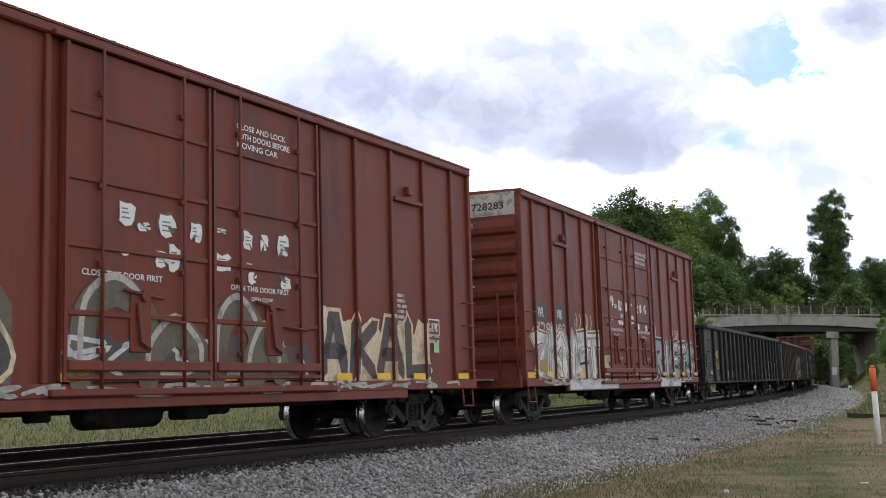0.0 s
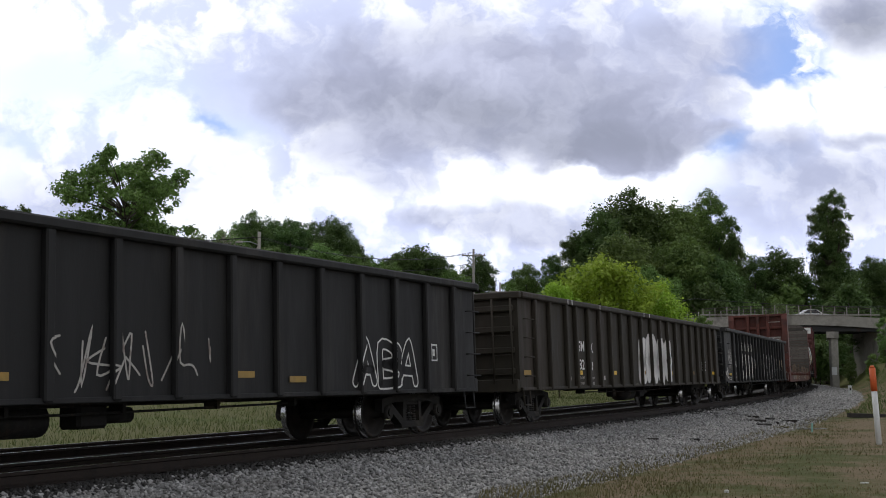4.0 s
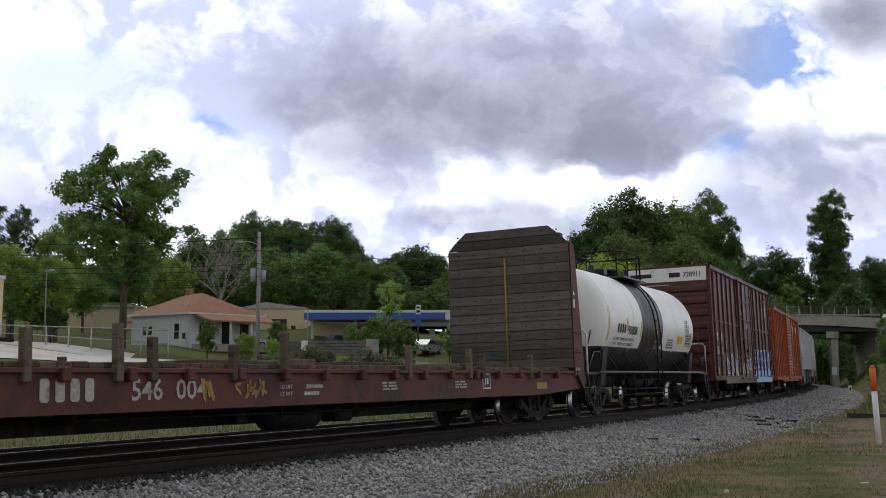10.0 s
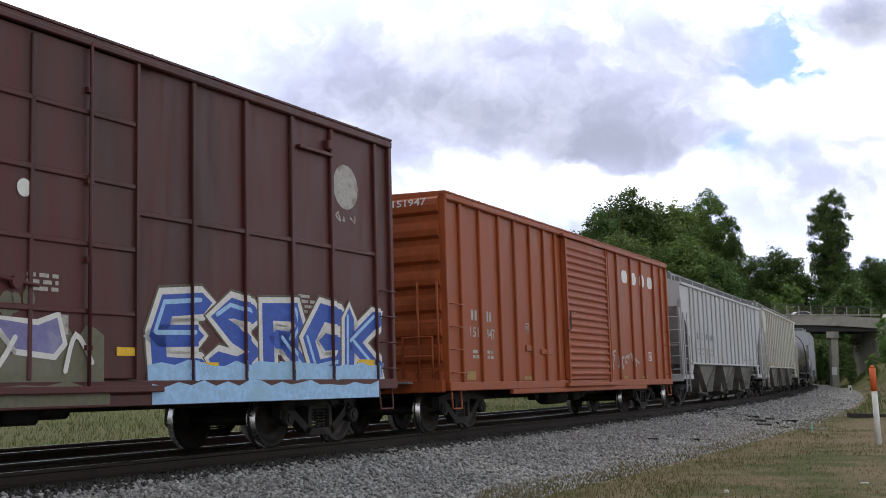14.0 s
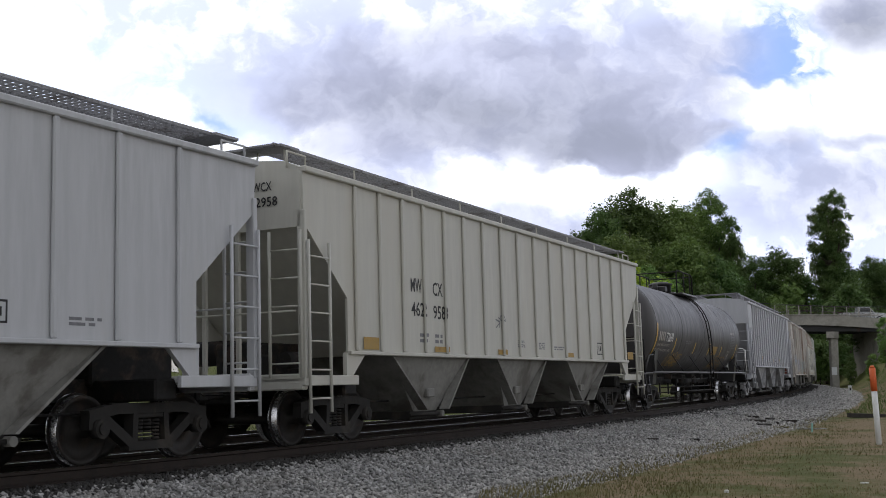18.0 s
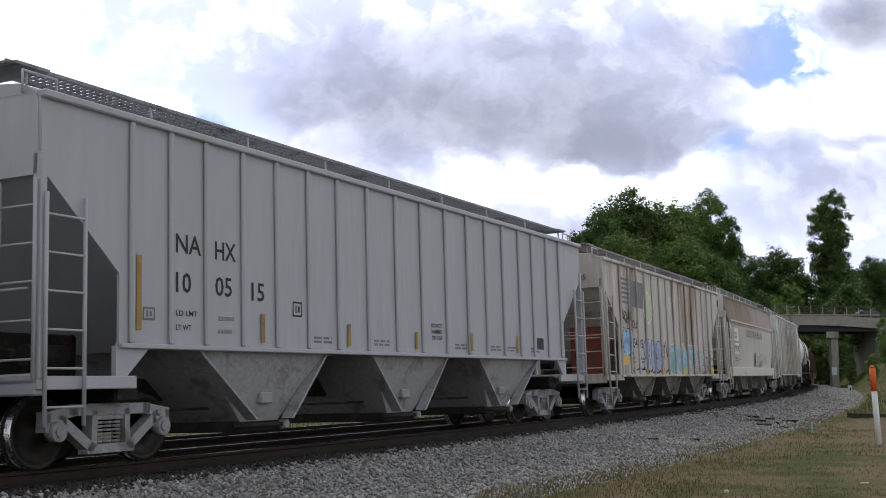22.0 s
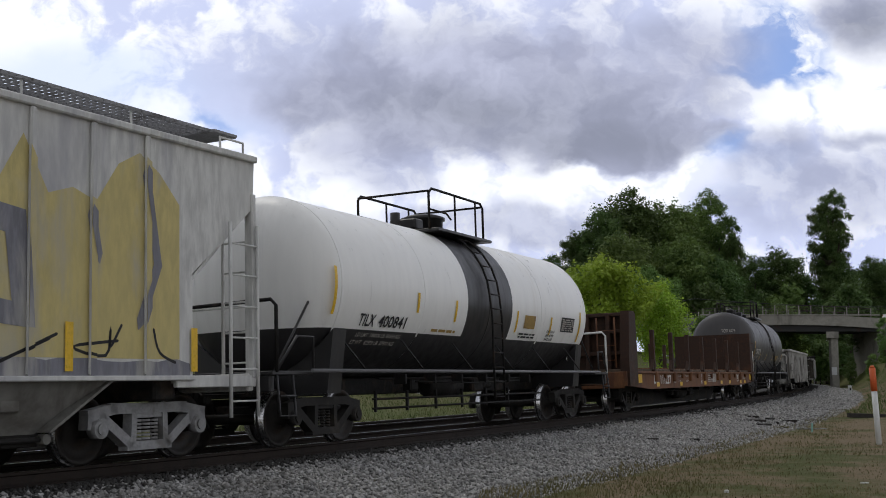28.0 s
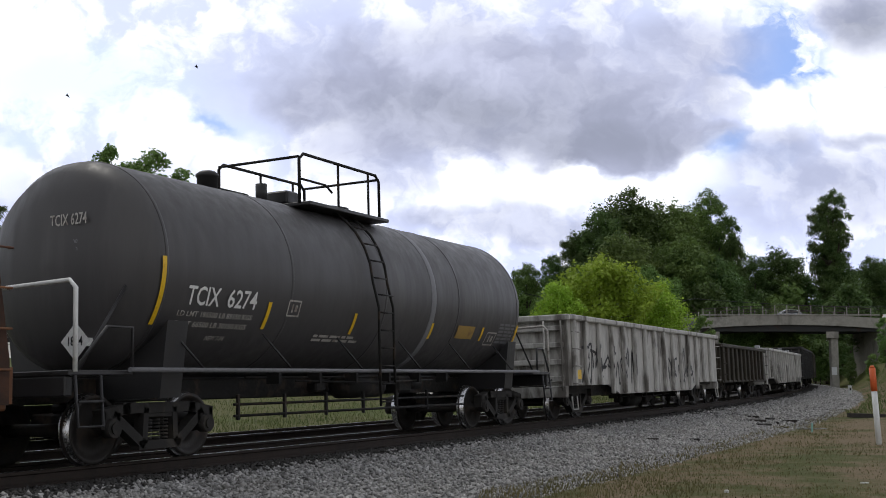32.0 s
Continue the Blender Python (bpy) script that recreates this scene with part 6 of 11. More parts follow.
    car3, h, side, out = gondola("gondola", "black gondola with a white bird-shaped and block graffito", 73.5, 93.9, 2.82, 0.72, M["gon_black"], [1.86, 2.95, 3.76, 4.67, 5.6, 6.54, 7.5, 8.47, 9.5, 10.55, 11.56, 12.55, 13.58, 14.55, 15.6, 16.7, 17.8, 18.9], T, 3)
    side.text("ATW", -h + 1.92, 1.74, 0.22, M["white"], 0.66)
    side.text("60041", -h + 1.92, 1.36, 0.22, M["white"], 0.84)
    side.text("LD LMT 210200", -h + 1.9, 1.06, 0.07, M["dim_white"], 0.82)
    side.text("LT WT 75800", -h + 1.9, 0.90, 0.07, M["dim_white"], 0.82)
    crown = []
    for i in range(4):
        a = -h + 3.8 + i * 0.92
        crown.append([(a, 2.02), (a + 0.84, 2.02), (a + 0.84, 2.36), (a + 0.6, 2.2), (a + 0.25, 2.18), (a, 2.4)])
    side.lay("graffiti_wings", crown, M["gf_white"], "white scalloped spray-painted band", 0.009)
    side.piece("ZURP", -h + 3.75, -h + 7.55, 0.82, 1.92, M["gf_white"], M["ink"], "tall white block graffito", 0.19, 0.03, None, 0, None, True, 62, 1)
    side.piece("DTLBMS", -h + 10.5, -h + 15.3, 0.88, 2.0, M["gf_smoke"], M["gf_silver"], "thin silver-lined smoky graffiti", 0.16, 0.028, None, 0, None, True, 63, 0, M["gf_silver"])
    side.scrawl(-h + 10.5, -h + 15.2, 0.95, 1.95, M["gf_silver"], 64, 16, 0.013)
    side.scrawl(-h + 0.75, -h + 1.55, 1.25, 2.1, M["dim_white"], 9, 4, 0.022)
    side.scrawl(-h + 0.05, -h + 0.6, 0.9, 1.3, M["gf_white"], 12, 3, 0.03)
    side.scrawl(-h + 15.3, -h + 16.2, 1.1, 2.0, M["dim_white"], 10, 5, 0.02)
    side.scrawl(-h + 17.0, -h + 18.0, 1.2, 1.8, M["gf_cream"], 19, 6, 0.02)
    side.frame_mark(-h + 17.2, 1.25, 0.55, 0.28, M["white"])
    for d in (0.75, 9.6, 13.9, 19.0):
        side.strip(-h + d, 1.0, 0.55 if d < 1 else 0.4, 0.10)
    side.bars(-h + 0.8, 0.82, 0.6, 0.14, M["dim_white"], 2)
    car4, h, side, out = gondola("gondola", "chalky white gondola with bulged ribs and dark scribbles", 340.6, 357.4, 2.46, 0.55, M["gon_white"], [0.35] + [1.25 + i * 1.1 for i in range(14)], T, 4, sag=0.2)
    side.scrawl(-h + 1.0, -h + 6, 0.8, 1.8, M["ink"], 13, 14, 0.035)
    side.scrawl(-h + 9.0, -h + 13, 0.8, 1.9, M["ink"], 14, 12, 0.04)
    side.strip(-h + 0.5, 0.95, 0.4, 0.22)
    gondola("gondola", "dark brown low gondola with plain sides", 358.2, 370.1, 2.2, 0.75, M["gon_brown"], [0.3 + i * 1.05 for i in range(11)], T, 5)
    c6, h, side, out = gondola("gondola", "pale grey gondola with scribbled sides carrying scrap", 371.0, 390.4, 2.3, 0.6, M["gon_white"], [0.4 + i * 1.16 for i in range(17)], T, 6, sag=0.2)
    rnd = random.Random(5)
    sc = Shape()
    for i in range(120):
        x, y = rnd.uniform(-h + 0.5, h - 0.5), rnd.uniform(-1.2, 1.2)
        sc.box(x, x + rnd.uniform(0.2, 0.9), y, y + rnd.uniform(0.1, 0.4), 0.9, rnd.uniform(2.0, 2.55))
    part("scrap_load", sc, M["galv"], c6, "heap of pale scrap metal")
    side.scrawl(-h + 1.0, -h + 8, 0.8, 1.8, M["ink"], 15, 14, 0.05)
    gondola("gondola", "black gondola with plain ribbed sides", 391.5, 409.5, 2.8, 0.75, M["gon_black"], [0.5 + i * 1.06 for i in range(17)], T, 7)
    gondola("gondola", "brown-black gondola with plain ribbed sides", 410.8, 429.0, 2.7, 0.75, M["gon_brown"], [0.5 + i * 1.06 for i in range(17)], T, 8)
    gondola("gondola", "black gondola with plain ribbed sides", 430.2, 448.0, 2.7, 0.75, M["gon_black"], [0.5 + i * 1.06 for i in range(17)], T, 9)


# ---------------------------------------------------------------- bulkhead flat cars
def flat_car(s0, s1, label, paint, sill, deck_z, trucks, belly=0.36):
    car, h = freight_car("bulkhead_flat_car", label, s0, s1, trucks, M["truck_dark"])
    for k in (-1, 1):
        y0, y1 = min(k * 1.45, k * 1.53), max(k * 1.45, k * 1.53)
        part("side_sill", Shape().prism([(-h, sill + 0.12), (-h + 2.6, sill), (h - 2.6, sill), (h, sill + 0.12), (h, deck_z - 0.02), (-h, deck_z - 0.02)], "y", y0, y1), paint, car)
        f0, f1 = min(k * 1.53, k * 1.59), max(k * 1.53, k * 1.59)
        part("sill_flange", Shape().box(-h + 0.1, h - 0.1, f0, f1, deck_z - 0.08, deck_z - 0.02, 0.008), paint, car)
    for k in (-1, 1):
        part("end_sill", Shape().box(min(k * h, k * (h - 0.15)), max(k * h, k * (h - 0.15)), -1.45, 1.45, sill + 0.05, deck_z - 0.02, 0.02), paint, car)
    part("fish_belly_sill", Shape().prism([(-h + 2.9, 0.72), (-h + 4.2, belly), (h - 4.2, belly), (h - 2.9, 0.72)], "y", -0.5, 0.5), M["black"], car, "deep black centre sill")
    part("floor_frame", Shape().box(-h + 3, h - 3, -0.5, -0.42, sill - 0.12, deck_z - 0.05).box(-h + 3, h - 3, 0.42, 0.5, sill - 0.12, deck_z - 0.05).box(-h + 0.2, h - 0.2, -1.44, 1.44, deck_z - 0.07, deck_z - 0.02), M["black"], car)
    plank = Shape().box(0, 0.24, -1.45, 1.45, deck_z - 0.02, deck_z + 0.05, 0.01).mesh("deck_plank", M["deck"])
    n = int((2 * h - 0.4) / 0.25)
    for i in range(n):
        part("deck_plank", plank, None, car, at=pose(-h + 0.2 + i * 0.25, 0, 0.004 * ((i * 7) % 3)))
    brake_gear(car, -h + 4.5, h - 4.5, sill, int(s0))
    return car, h


def flat_cars():
    car, h = flat_car(94.5, 116.05, "red bulkhead flat car, empty, with wood-lined end walls", M["flat_red"], 0.62, 1.16, 2.0)
    p = M["flat_red"]
    side = Side(car, -1.535)
    top = 4.44
    # leading end wall, seen from its ribbed outer face
    for k, x0, x1 in ((-1, -h + 0.85, -h + 1.85), (1, h - 1.15, h - 0.1)):
        lean = 0.55
        for q in (-1, 1):
            y0, y1 = min(q * 1.60, q * 1.30), max(q * 1.60, q * 1.30)
            if k < 0:
                prof = [(x0, 0.66), (x1, 0.66), (x1, top - 0.12), (x1 - 0.12, top), (x1 - lean, top), (x0 + 0.28, top - 0.3), (x0, 1.4)]
            else:
                prof = [(x0 + 0.6, 1.1), (x1 + 0.06, 0.66), (x1 + 0.06, 1.3), (x1 - 0.30, top - 0.34), (x1 - 0.40, top - 0.28), (x0 + 0.478, top - 0.28), (x0 + 0.478, 1.2)]
            part("end_post", Shape().prism(prof, "y", y0, y1), p, car, "broad red steel bulkhead post")
        for y in (-0.55, 0.0, 0.55):
            part("end_stud", Shape().box(x0 + 0.3 if k < 0 else x1 - 0.55, x0 + 0.55 if k < 0 else x1 - 0.3, y - 0.08, y + 0.08, 1.1, top - 0.05, 0.02), p, car)
        for z in (1.9, 2.75, 3.6, top - 0.14):
            part("end_beam", Shape().box(x0 + 0.35 if k < 0 else x1 - 0.5, x0 + 0.6 if k < 0 else x1 - 0.25, -1.32, 1.32, z, z + 0.14, 0.02), p, car)
        part("end_plate", Shape().box(x0 + 0.6 if k < 0 else x0 + 0.48, x0 + 0.66 if k < 0 else x0 + 0.54, -1.35, 1.35, 1.2, top - 0.02), p, car)
        xb = x0 + 0.68 if k < 0 else x0 + 0.40
        z = 1.22
        rows = 15
        step = (top - 1.22 + (0.0 if k < 0 else 0.17)) / rows
        for i in range(rows):
            wide = 1.42 if k < 0 else 1.57
            peak = 1.22 + rows * step
            half = [wide - (0.34 if k < 0 else 0.5) * max(0.0, q - (peak - 0.40)) / 0.40 for q in (z + 0.008, z + step - 0.006)]
            part("board", Shape().prism([(-half[0], z + 0.008), (half[0], z + 0.008), (half[1], z + step - 0.006), (-half[1], z + step - 0.006)], "x", xb, xb + 0.07), M["board"], car)
            z += step
        bolts = Shape()
        for i in range(rows):
            for y in (-1.3, -0.9, -0.45, 0.0, 0.45, 0.9, 1.3):
                bolts.rod((xb - 0.008 if k > 0 else xb + 0.06, y, 1.22 + (i + 0.5) * step), (xb + 0.02 if k > 0 else xb + 0.085, y, 1.22 + (i + 0.5) * step), 0.018, 6)
        part("bolt_set", bolts, M["black"], car)
    part("cable", Shape().rod((h - 0.765, 0.05, 1.25), (h - 0.765, 0.05, 3.9), 0.022, 6), M["ochre"], car, "yellowed tie-down strap hanging on the boards")
    part("end_ladder", Shape().rod((-h + 1.12, -0.75, 1.2), (-h + 1.12, -0.75, 2.8), 0.03, 6).rod((-h + 1.12, -1.25, 1.2), (-h + 1.12, -1.25, 2.8), 0.03, 6).rod((-h + 1.12, -0.75, 1.5), (-h + 1.12, -1.25, 1.5), 0.02).rod((-h + 1.12, -0.75, 1.95), (-h + 1.12, -1.25, 1.95), 0.02).rod((-h + 1.12, -0.75, 2.4), (-h + 1.12, -1.25, 2.4), 0.02).rod((-h + 1.12, -0.75, 2.75), (-h + 1.12, -1.25, 2.75), 0.02), p, car)
    ladder(car, -h + 1.1, -h + 1.65, -1.68, 1.2, 3.8, 0.55, p, "grab_iron_set", False)
    ladder(car, h - 0.75, h - 0.35, -1.68, 0.9, 2.2, 0.45, p, "grab_iron_set", False)
    face = Side(car, -1.605)
    face.lay("decal", [[(-h + 0.75 + 0.06 * math.cos(i * math.pi / 6), 1.55 + 0.08 * math.sin(i * math.pi / 6)) for i in range(12)], rect(-h + 0.72, -h + 0.82, 3.0, 3.02)], M["dim_white"])
    face.lay("decal", [rect(h - 0.62, h - 0.52, 2.62, 2.82), rect(h - 0.6, h - 0.52, 2.92, 3.0)], M["white"])
    face.scrawl(h - 0.8, h - 0.3, 1.0, 1.25, M["dim_white"], 3, 3, 0.012)
    sm = Shape()
    for z in (3.95, 3.1, 3.05, 2.98, 2.35, 2.28):
        sm.box(-h + 0.738, -h + 0.745, -1.25, -0.6, z, z + 0.035)
    part("small_lettering", sm, M["dim_white"], car)
    for i in range(18):
        x = -h + 1.75 + i * 1.06
        if x > h - 1.3:
            break
        part("stake_pocket", Shape().box(x - 0.07, x + 0.07, -1.64, -1.528, 0.98, 1.15, 0.015), p, car)
        part("stake_pocket", Shape().box(x - 0.07, x + 0.07, 1.528, 1.64, 0.98, 1.15, 0.015), p, car)
    rnd = random.Random(4)
    for d, z in ((4.4, 0.42), (5.8, 0.55), (6.4, 0.3), (9.2, 0.45), (12.9, 0.4), (15.3, 0.4), (15.9, 0.25), (8.0, 0.25), (18.3, 0.28)):
        for q in (-1, 1):
            if q < 0 or rnd.random() < 0.6:
                part("wooden_stake", Shape().box(-h + d - 0.06, -h + d + 0.06, q * 1.55 - 0.05, q * 1.55 + 0.05, 0.98, 1.2 + z * rnd.uniform(0.8, 1.1), 0.012), M["deck"], car, "splintered wooden stake")
    for i in range(10):
        x = rnd.uniform(-h + 2, h - 3)
        part("dunnage", Shape().box(x, x + rnd.uniform(0.4, 1.4), rnd.uniform(-1.4, -0.4), rnd.uniform(-0.3, 0.5), 1.215, 1.215 + rnd.uniform(0.05, 0.11), 0.01), M["deck"], car, "loose board on the deck")
    side.blocks(-h + 4.6, 0.76, 0.9, 0.26, 4, M["dim_white"])
    side.text("546", -h + 6.05, 0.76, 0.26, M["dim_white"], 0.55)
    side.text("004", -h + 6.85, 0.76, 0.26, M["dim_white"], 0.6)
    side.scrawl(-h + 7.3, -h + 7.6, 0.72, 1.0, M["ochre"], 5, 3, 0.02)
    side.scrawl(-h + 8.1, -h + 8.8, 0.74, 1.0, M["ochre"], 6, 5, 0.02)
    side.text("201400", -h + 9.75, 0.86, 0.06, M["white"], 0.45)
    side.text("84600", -h + 9.7, 0.76, 0.06, M["white"], 0.4)
    side.text("LD LMT", -h + 9.1, 0.86, 0.06, M["dim_white"], 0.3)
    side.text("LT WT", -h + 9.1, 0.76, 0.06, M["dim_white"], 0.3)
    side.bars(-h + 12.0, 0.8, 0.55, 0.15, M["dim_white"], 3)
    side.bars(-h + 14.7, 0.8, 0.5, 0.15, M["dim_white"], 3)
    side.frame_mark(-h + 15.9, 0.78, 0.36, 0.3, M["white"])
    side.strip(h - 2.9, 0.75, 0.6, 0.14, M["ochre"], "faded_strip")
    # second flat car
    car, h = flat_car(303.6, 324.2, "rust-brown bulkhead flat car with steel stakes, empty", M["flat_rust"], 0.64, 1.16, 1.75, 0.14)
    p = M["flat_rust"]
    side = Side(car, -1.535)
    top = 2.78
    for k in (-1, 1):
        a, b = (-h + 0.1, -h + 0.95) if k < 0 else (h - 0.75, h - 0.1)
        for q in (-1, 1):
            y0, y1 = min(q * 1.60, q * 1.35), max(q * 1.60, q * 1.35)
            if k < 0:
                part("end_post", Shape().prism([(a, 0.75), (b, 0.75), (b, top - 0.08), (b - 0.08, top), (a + 0.2, top), (a, 1.5)], "y", y0, y1), M["burnt"], car, "rusted steel bulkhead post")
            else:
                part("end_post", Shape().prism([(a, 1.16), (a + 0.2, 0.75), (b, 0.75), (b, 1.2), (b - 0.25, top), (a, top)], "y", y0, y1), M["burnt"], car, "rusted steel bulkhead post")
        x = b - 0.12 if k < 0 else a
        part("end_plate", Shape().box(x, x + 0.08, -1.36, 1.36, 1.2, top), M["burnt"], car, "flat rusted bulkhead plate")
        o = x - 0.22 if k < 0 else x + 0.08
        for y in (-0.9, -0.3, 0.3, 0.9):
            part("end_stud", Shape().box(o, o + 0.22, y - 0.06, y + 0.06, 1.2, top - 0.02, 0.015), M["burnt"], car)
        i = x + 0.08 if k < 0 else x - 0.05
        for y in (-0.45, 0.45):
            part("face_strip", Shape().box(i, i + 0.05, y - 0.05, y + 0.05, 1.2, top - 0.1, 0.01), M["burnt"], car)
        for z in (1.6, 2.2, top - 0.12):
            part("end_beam", Shape().box(o + 0.02, o + 0.2, -1.36, 1.36, z, z + 0.1, 0.015), M["burnt"], car)
    ladder(car, -1.25, -0.75, -h + 0.05, 1.25, 2.6, 0.4, p, "end_ladder", True, "y")
    ladder(car, h - 0.55, h - 0.15, -1.68, 0.9, 2.4, 0.42, p, "grab_iron_set", False)
    for i in range(7):
        d = 3.2 + i * 2.36
        for q in (-1, 1):
            y = q * 1.49
            x = -h + d
            st = part("stake", Shape().box(x - 0.07, x + 0.07, y - 0.06, y + 0.06, 1.0, 2.36, 0.015), M["burnt"], car, "rusted upright steel stake")
            part("stake_gusset", Shape().prism([(x - 0.27, 1.2), (x - 0.07, 1.2), (x - 0.07, 1.5)], "y", y - 0.04, y + 0.04), M["burnt"], st)
            part("stake_pocket", Shape().box(x - 0.12, x + 0.12, q * 1.56 - 0.06, q * 1.56 + 0.06, 0.84, 1.14, 0.03), p, car)
        for q in (-1, 1):
            part("stake_pocket", Shape().rod((x + 1.18, q * 1.53, 1.0), (x + 1.18, q * 1.6, 1.0), 0.08, 10), p, car)
        part("bolster_rack", Shape().prism([(-1.4, 1.2), (1.4, 1.2), (1.4, 1.22), (0.4, 1.3), (-0.4, 1.3), (-1.4, 1.22)], "x", x + 0.9, x + 1.2), p, car)
    side.blocks(-h + 2.97, 0.78, 0.62, 0.26, 2, M["white"])
    side.text("111227", -h + 3.82, 0.78, 0.26, M["white"], 1.35)
    side.frame_mark(-h + 5.57, 0.8, 0.28, 0.25, M["dim_white"])
    side.text("LD LMT", -h + 6.22, 0.97, 0.06, M["dim_white"], 0.42)
    side.text("202000", -h + 7.22, 0.97, 0.06, M["dim_white"], 0.45)
    side.text("LT WT", -h + 6.22, 0.82, 0.06, M["dim_white"], 0.36)
    side.text("84000", -h + 7.27, 0.82, 0.06, M["dim_white"], 0.38)
    side.lay("arrow_mark", [rect(-h + 9.77, -h + 9.8, 0.74, 1.08), [(-h + 9.79, 0.70), (-h + 9.88, 0.86), (-h + 9.79, 0.8), (-h + 9.69, 0.86)]], M["white"])
    side.lay("striped_emblem", [rect(-h + 10.92, -h + 11.72, 0.80 + i * 0.065, 0.83 + i * 0.065) for i in range(5)] + [rect(-h + 11.72, -h + 11.97, 0.78, 1.1), rect(-h + 12.02, -h + 12.32, 0.78, 1.1)], M["dim_white"], "worn white striped emblem")
    for d in (3.3, 6.4, 10.2, 13.2, 14.9, 17.3, 18.3):
        side.strip(-h + d, 0.70, 0.36, 0.12)
    side.strip(-h + 1.22, 0.82, 0.4, 0.24)
    side.strip(h - 0.95, 0.82, 0.36, 0.24)
    side.frame_mark(h - 4.0, 0.78, 0.42, 0.34, M["white"])
    side.text("FS 428", h - 2.6, 0.86, 0.1, M["dim_white"], 0.5)


# ---------------------------------------------------------------- tank cars
def tank_car(label, s0, s1, seam0, seam1, paint, lower, bands, zc, r, rail_mid, rails, truck_paint, seed, guard=None):
    """bands: (from, to) distances from s0 painted black; lower: height below which the shell is black."""
    car, h = freight_car("tank_car", label, s0, s1, 1.95, truck_paint)
    a, b = seam0 - s0 - h, seam1 - s0 - h
    cuts = sorted({a, b, *[x - h for q in bands for x in q], *np.linspace(a, b, 7).tolist()})
    head = [(0.62, 0.0), (0.60, 0.35), (0.54, 0.62), (0.40, 0.86), (0.22, 0.965), (0.08, 0.995)]
    prof = [(a - x, r * k if k else 0.001) for x, k in head] + [(x, r) for x in cuts] + [(b + x, r * k if k else 0.001) for x, k in head[::-1]]
    sh = Shape().lathe(prof, 56, 0, zc)
    shell = part("tank_shell", sh, paint, car)
    if lower:
        bm = bmesh.new()
        bm.from_mesh(shell.data)
        bmesh.ops.bisect_plane(bm, geom=bm.verts[:] + bm.edges[:] + bm.faces[:], plane_co=(0, 0, lower), plane_no=(0, 0, 1))
        bm.to_mesh(shell.data)
        bm.free()
    if lower or bands:
        shell.data.materials.append(M["tank_black"])
        for p in shell.data.polygons:
            x, z = p.center.x, p.center.z
            if z < lower or any(q[0] - h < x < q[1] - h for q in bands):
                p.material_index = 1
    for x in np.linspace(a, b, 5):
        ring = Shape().lathe([(x - 0.03, r + 0.001), (x - 0.02, r + 0.006), (x + 0.02, r + 0.006), (x + 0.03, r + 0.001)], 56, 0, zc)
        w = part("weld_seam", ring, paint, car)
        if lower or bands:
            w.data.materials.append(M["tank_black"])
            for p in w.data.polygons:
                if p.center.z < lower or any(q[0] - h < x < q[1] - h for q in bands):
                    p.material_index = 1
    blk = M["tank_black"]
    for k in (-1, 1):
        d = h - 1.95
        part("saddle", Shape().prism([(-1.25, 0.78), (1.25, 0.78), (1.38, zc - 0.75), (1.1, zc - 1.0), (0.5, zc - r + 0.1), (-0.5, zc - r + 0.1), (-1.1, zc - 1.0), (-1.38, zc - 0.75)], "x", k * d - 0.2, k * d + 0.2), blk, car, "black saddle bolster")
        part("end_platform", Shape().box(min(k * h, k * (h - 1.05)), max(k * h, k * (h - 1.05)), -1.45, 1.45, 1.06, 1.12, 0.01), blk, car)
        part("end_sill", Shape().box(min(k * h, k * (h - 0.12)), max(k * h, k * (h - 0.12)), -1.4, 1.4, 0.82, 1.06, 0.02), blk, car)
        e = k * (h - 0.1)
        part("end_hand_rail", Shape().pipe([(e, -1.45, 1.1), (e, -1.45, 2.05), (e, -1.36, 2.14), (e, 0, 2.1), (e, 1.36, 2.14), (e, 1.45, 2.05), (e, 1.45, 1.1)], 0.028, 8), (M["white"] if k > 0 else M["black"]) if guard == "dark" else (M["white"] if k < 0 else M["dim_white"]), car, "painted pipe hand rail across the end")
        part("side_hand_rail", Shape().pipe([(k * (h - 0.1), -1.45, 1.12), (k * (h - 0.55), -1.5, 1.62), (k * (h - 0.95), -1.52, 1.62), (k * (h - 0.95), -1.52, 1.1)], 0.022), blk, car)
        part("end_step", Shape().pipe([(k * (h - 0.1), -1.45, 1.06), (k * (h - 0.1), -1.5, 0.48), (k * (h - 0.5), -1.5, 0.48), (k * (h - 0.5), -1.45, 1.06)], 0.02).rod((k * (h - 0.1), -1.5, 0.76), (k * (h - 0.5), -1.5, 0.76), 0.016), blk, car)
        part("diagonal_brace", Shape().rod((k * (h - 0.4), -1.2, 1.12), (a - 0.3 if k < 0 else b + 0.3, -1.1, zc - 0.2), 0.02), blk, car)
    part("side_rail_pipe", Shape().rod((-h + 0.9, -1.53, 1.12), (h - 0.9, -1.53, 1.12), 0.03, 8).rod((-h + 0.9, 1.53, 1.12), (h - 0.9, 1.53, 1.12), 0.03, 8), M["grey_ink"], car)
    br = Shape()
    for i in range(6):
        x = a + 0.6 + (b - a - 1.2) * i / 5
        br.rod((x, -1.53, 1.12), (x - 0.35, -1.25, zc - 0.85), 0.016)
    part("rail_bracket_set", br, blk, car)
    brake_gear(car, -h + 4, h - 4, zc - r - 0.02, seed)
    for z in (0.66, 0.50):
        part("under_rail", Shape().rod((-h + 3.6, -1.0, z), (h - 3.6, -1.0, z), 0.02), M["black"], car)
    for i in range(int((2 * h - 7.2) / 1.15)):
        x = -h + 3.7 + i * 1.15
        part("under_rail_hanger", Shape().box(x - 0.025, x + 0.025, -1.02, -0.97, 0.44, 0.80, 0.008), M["black"], car)
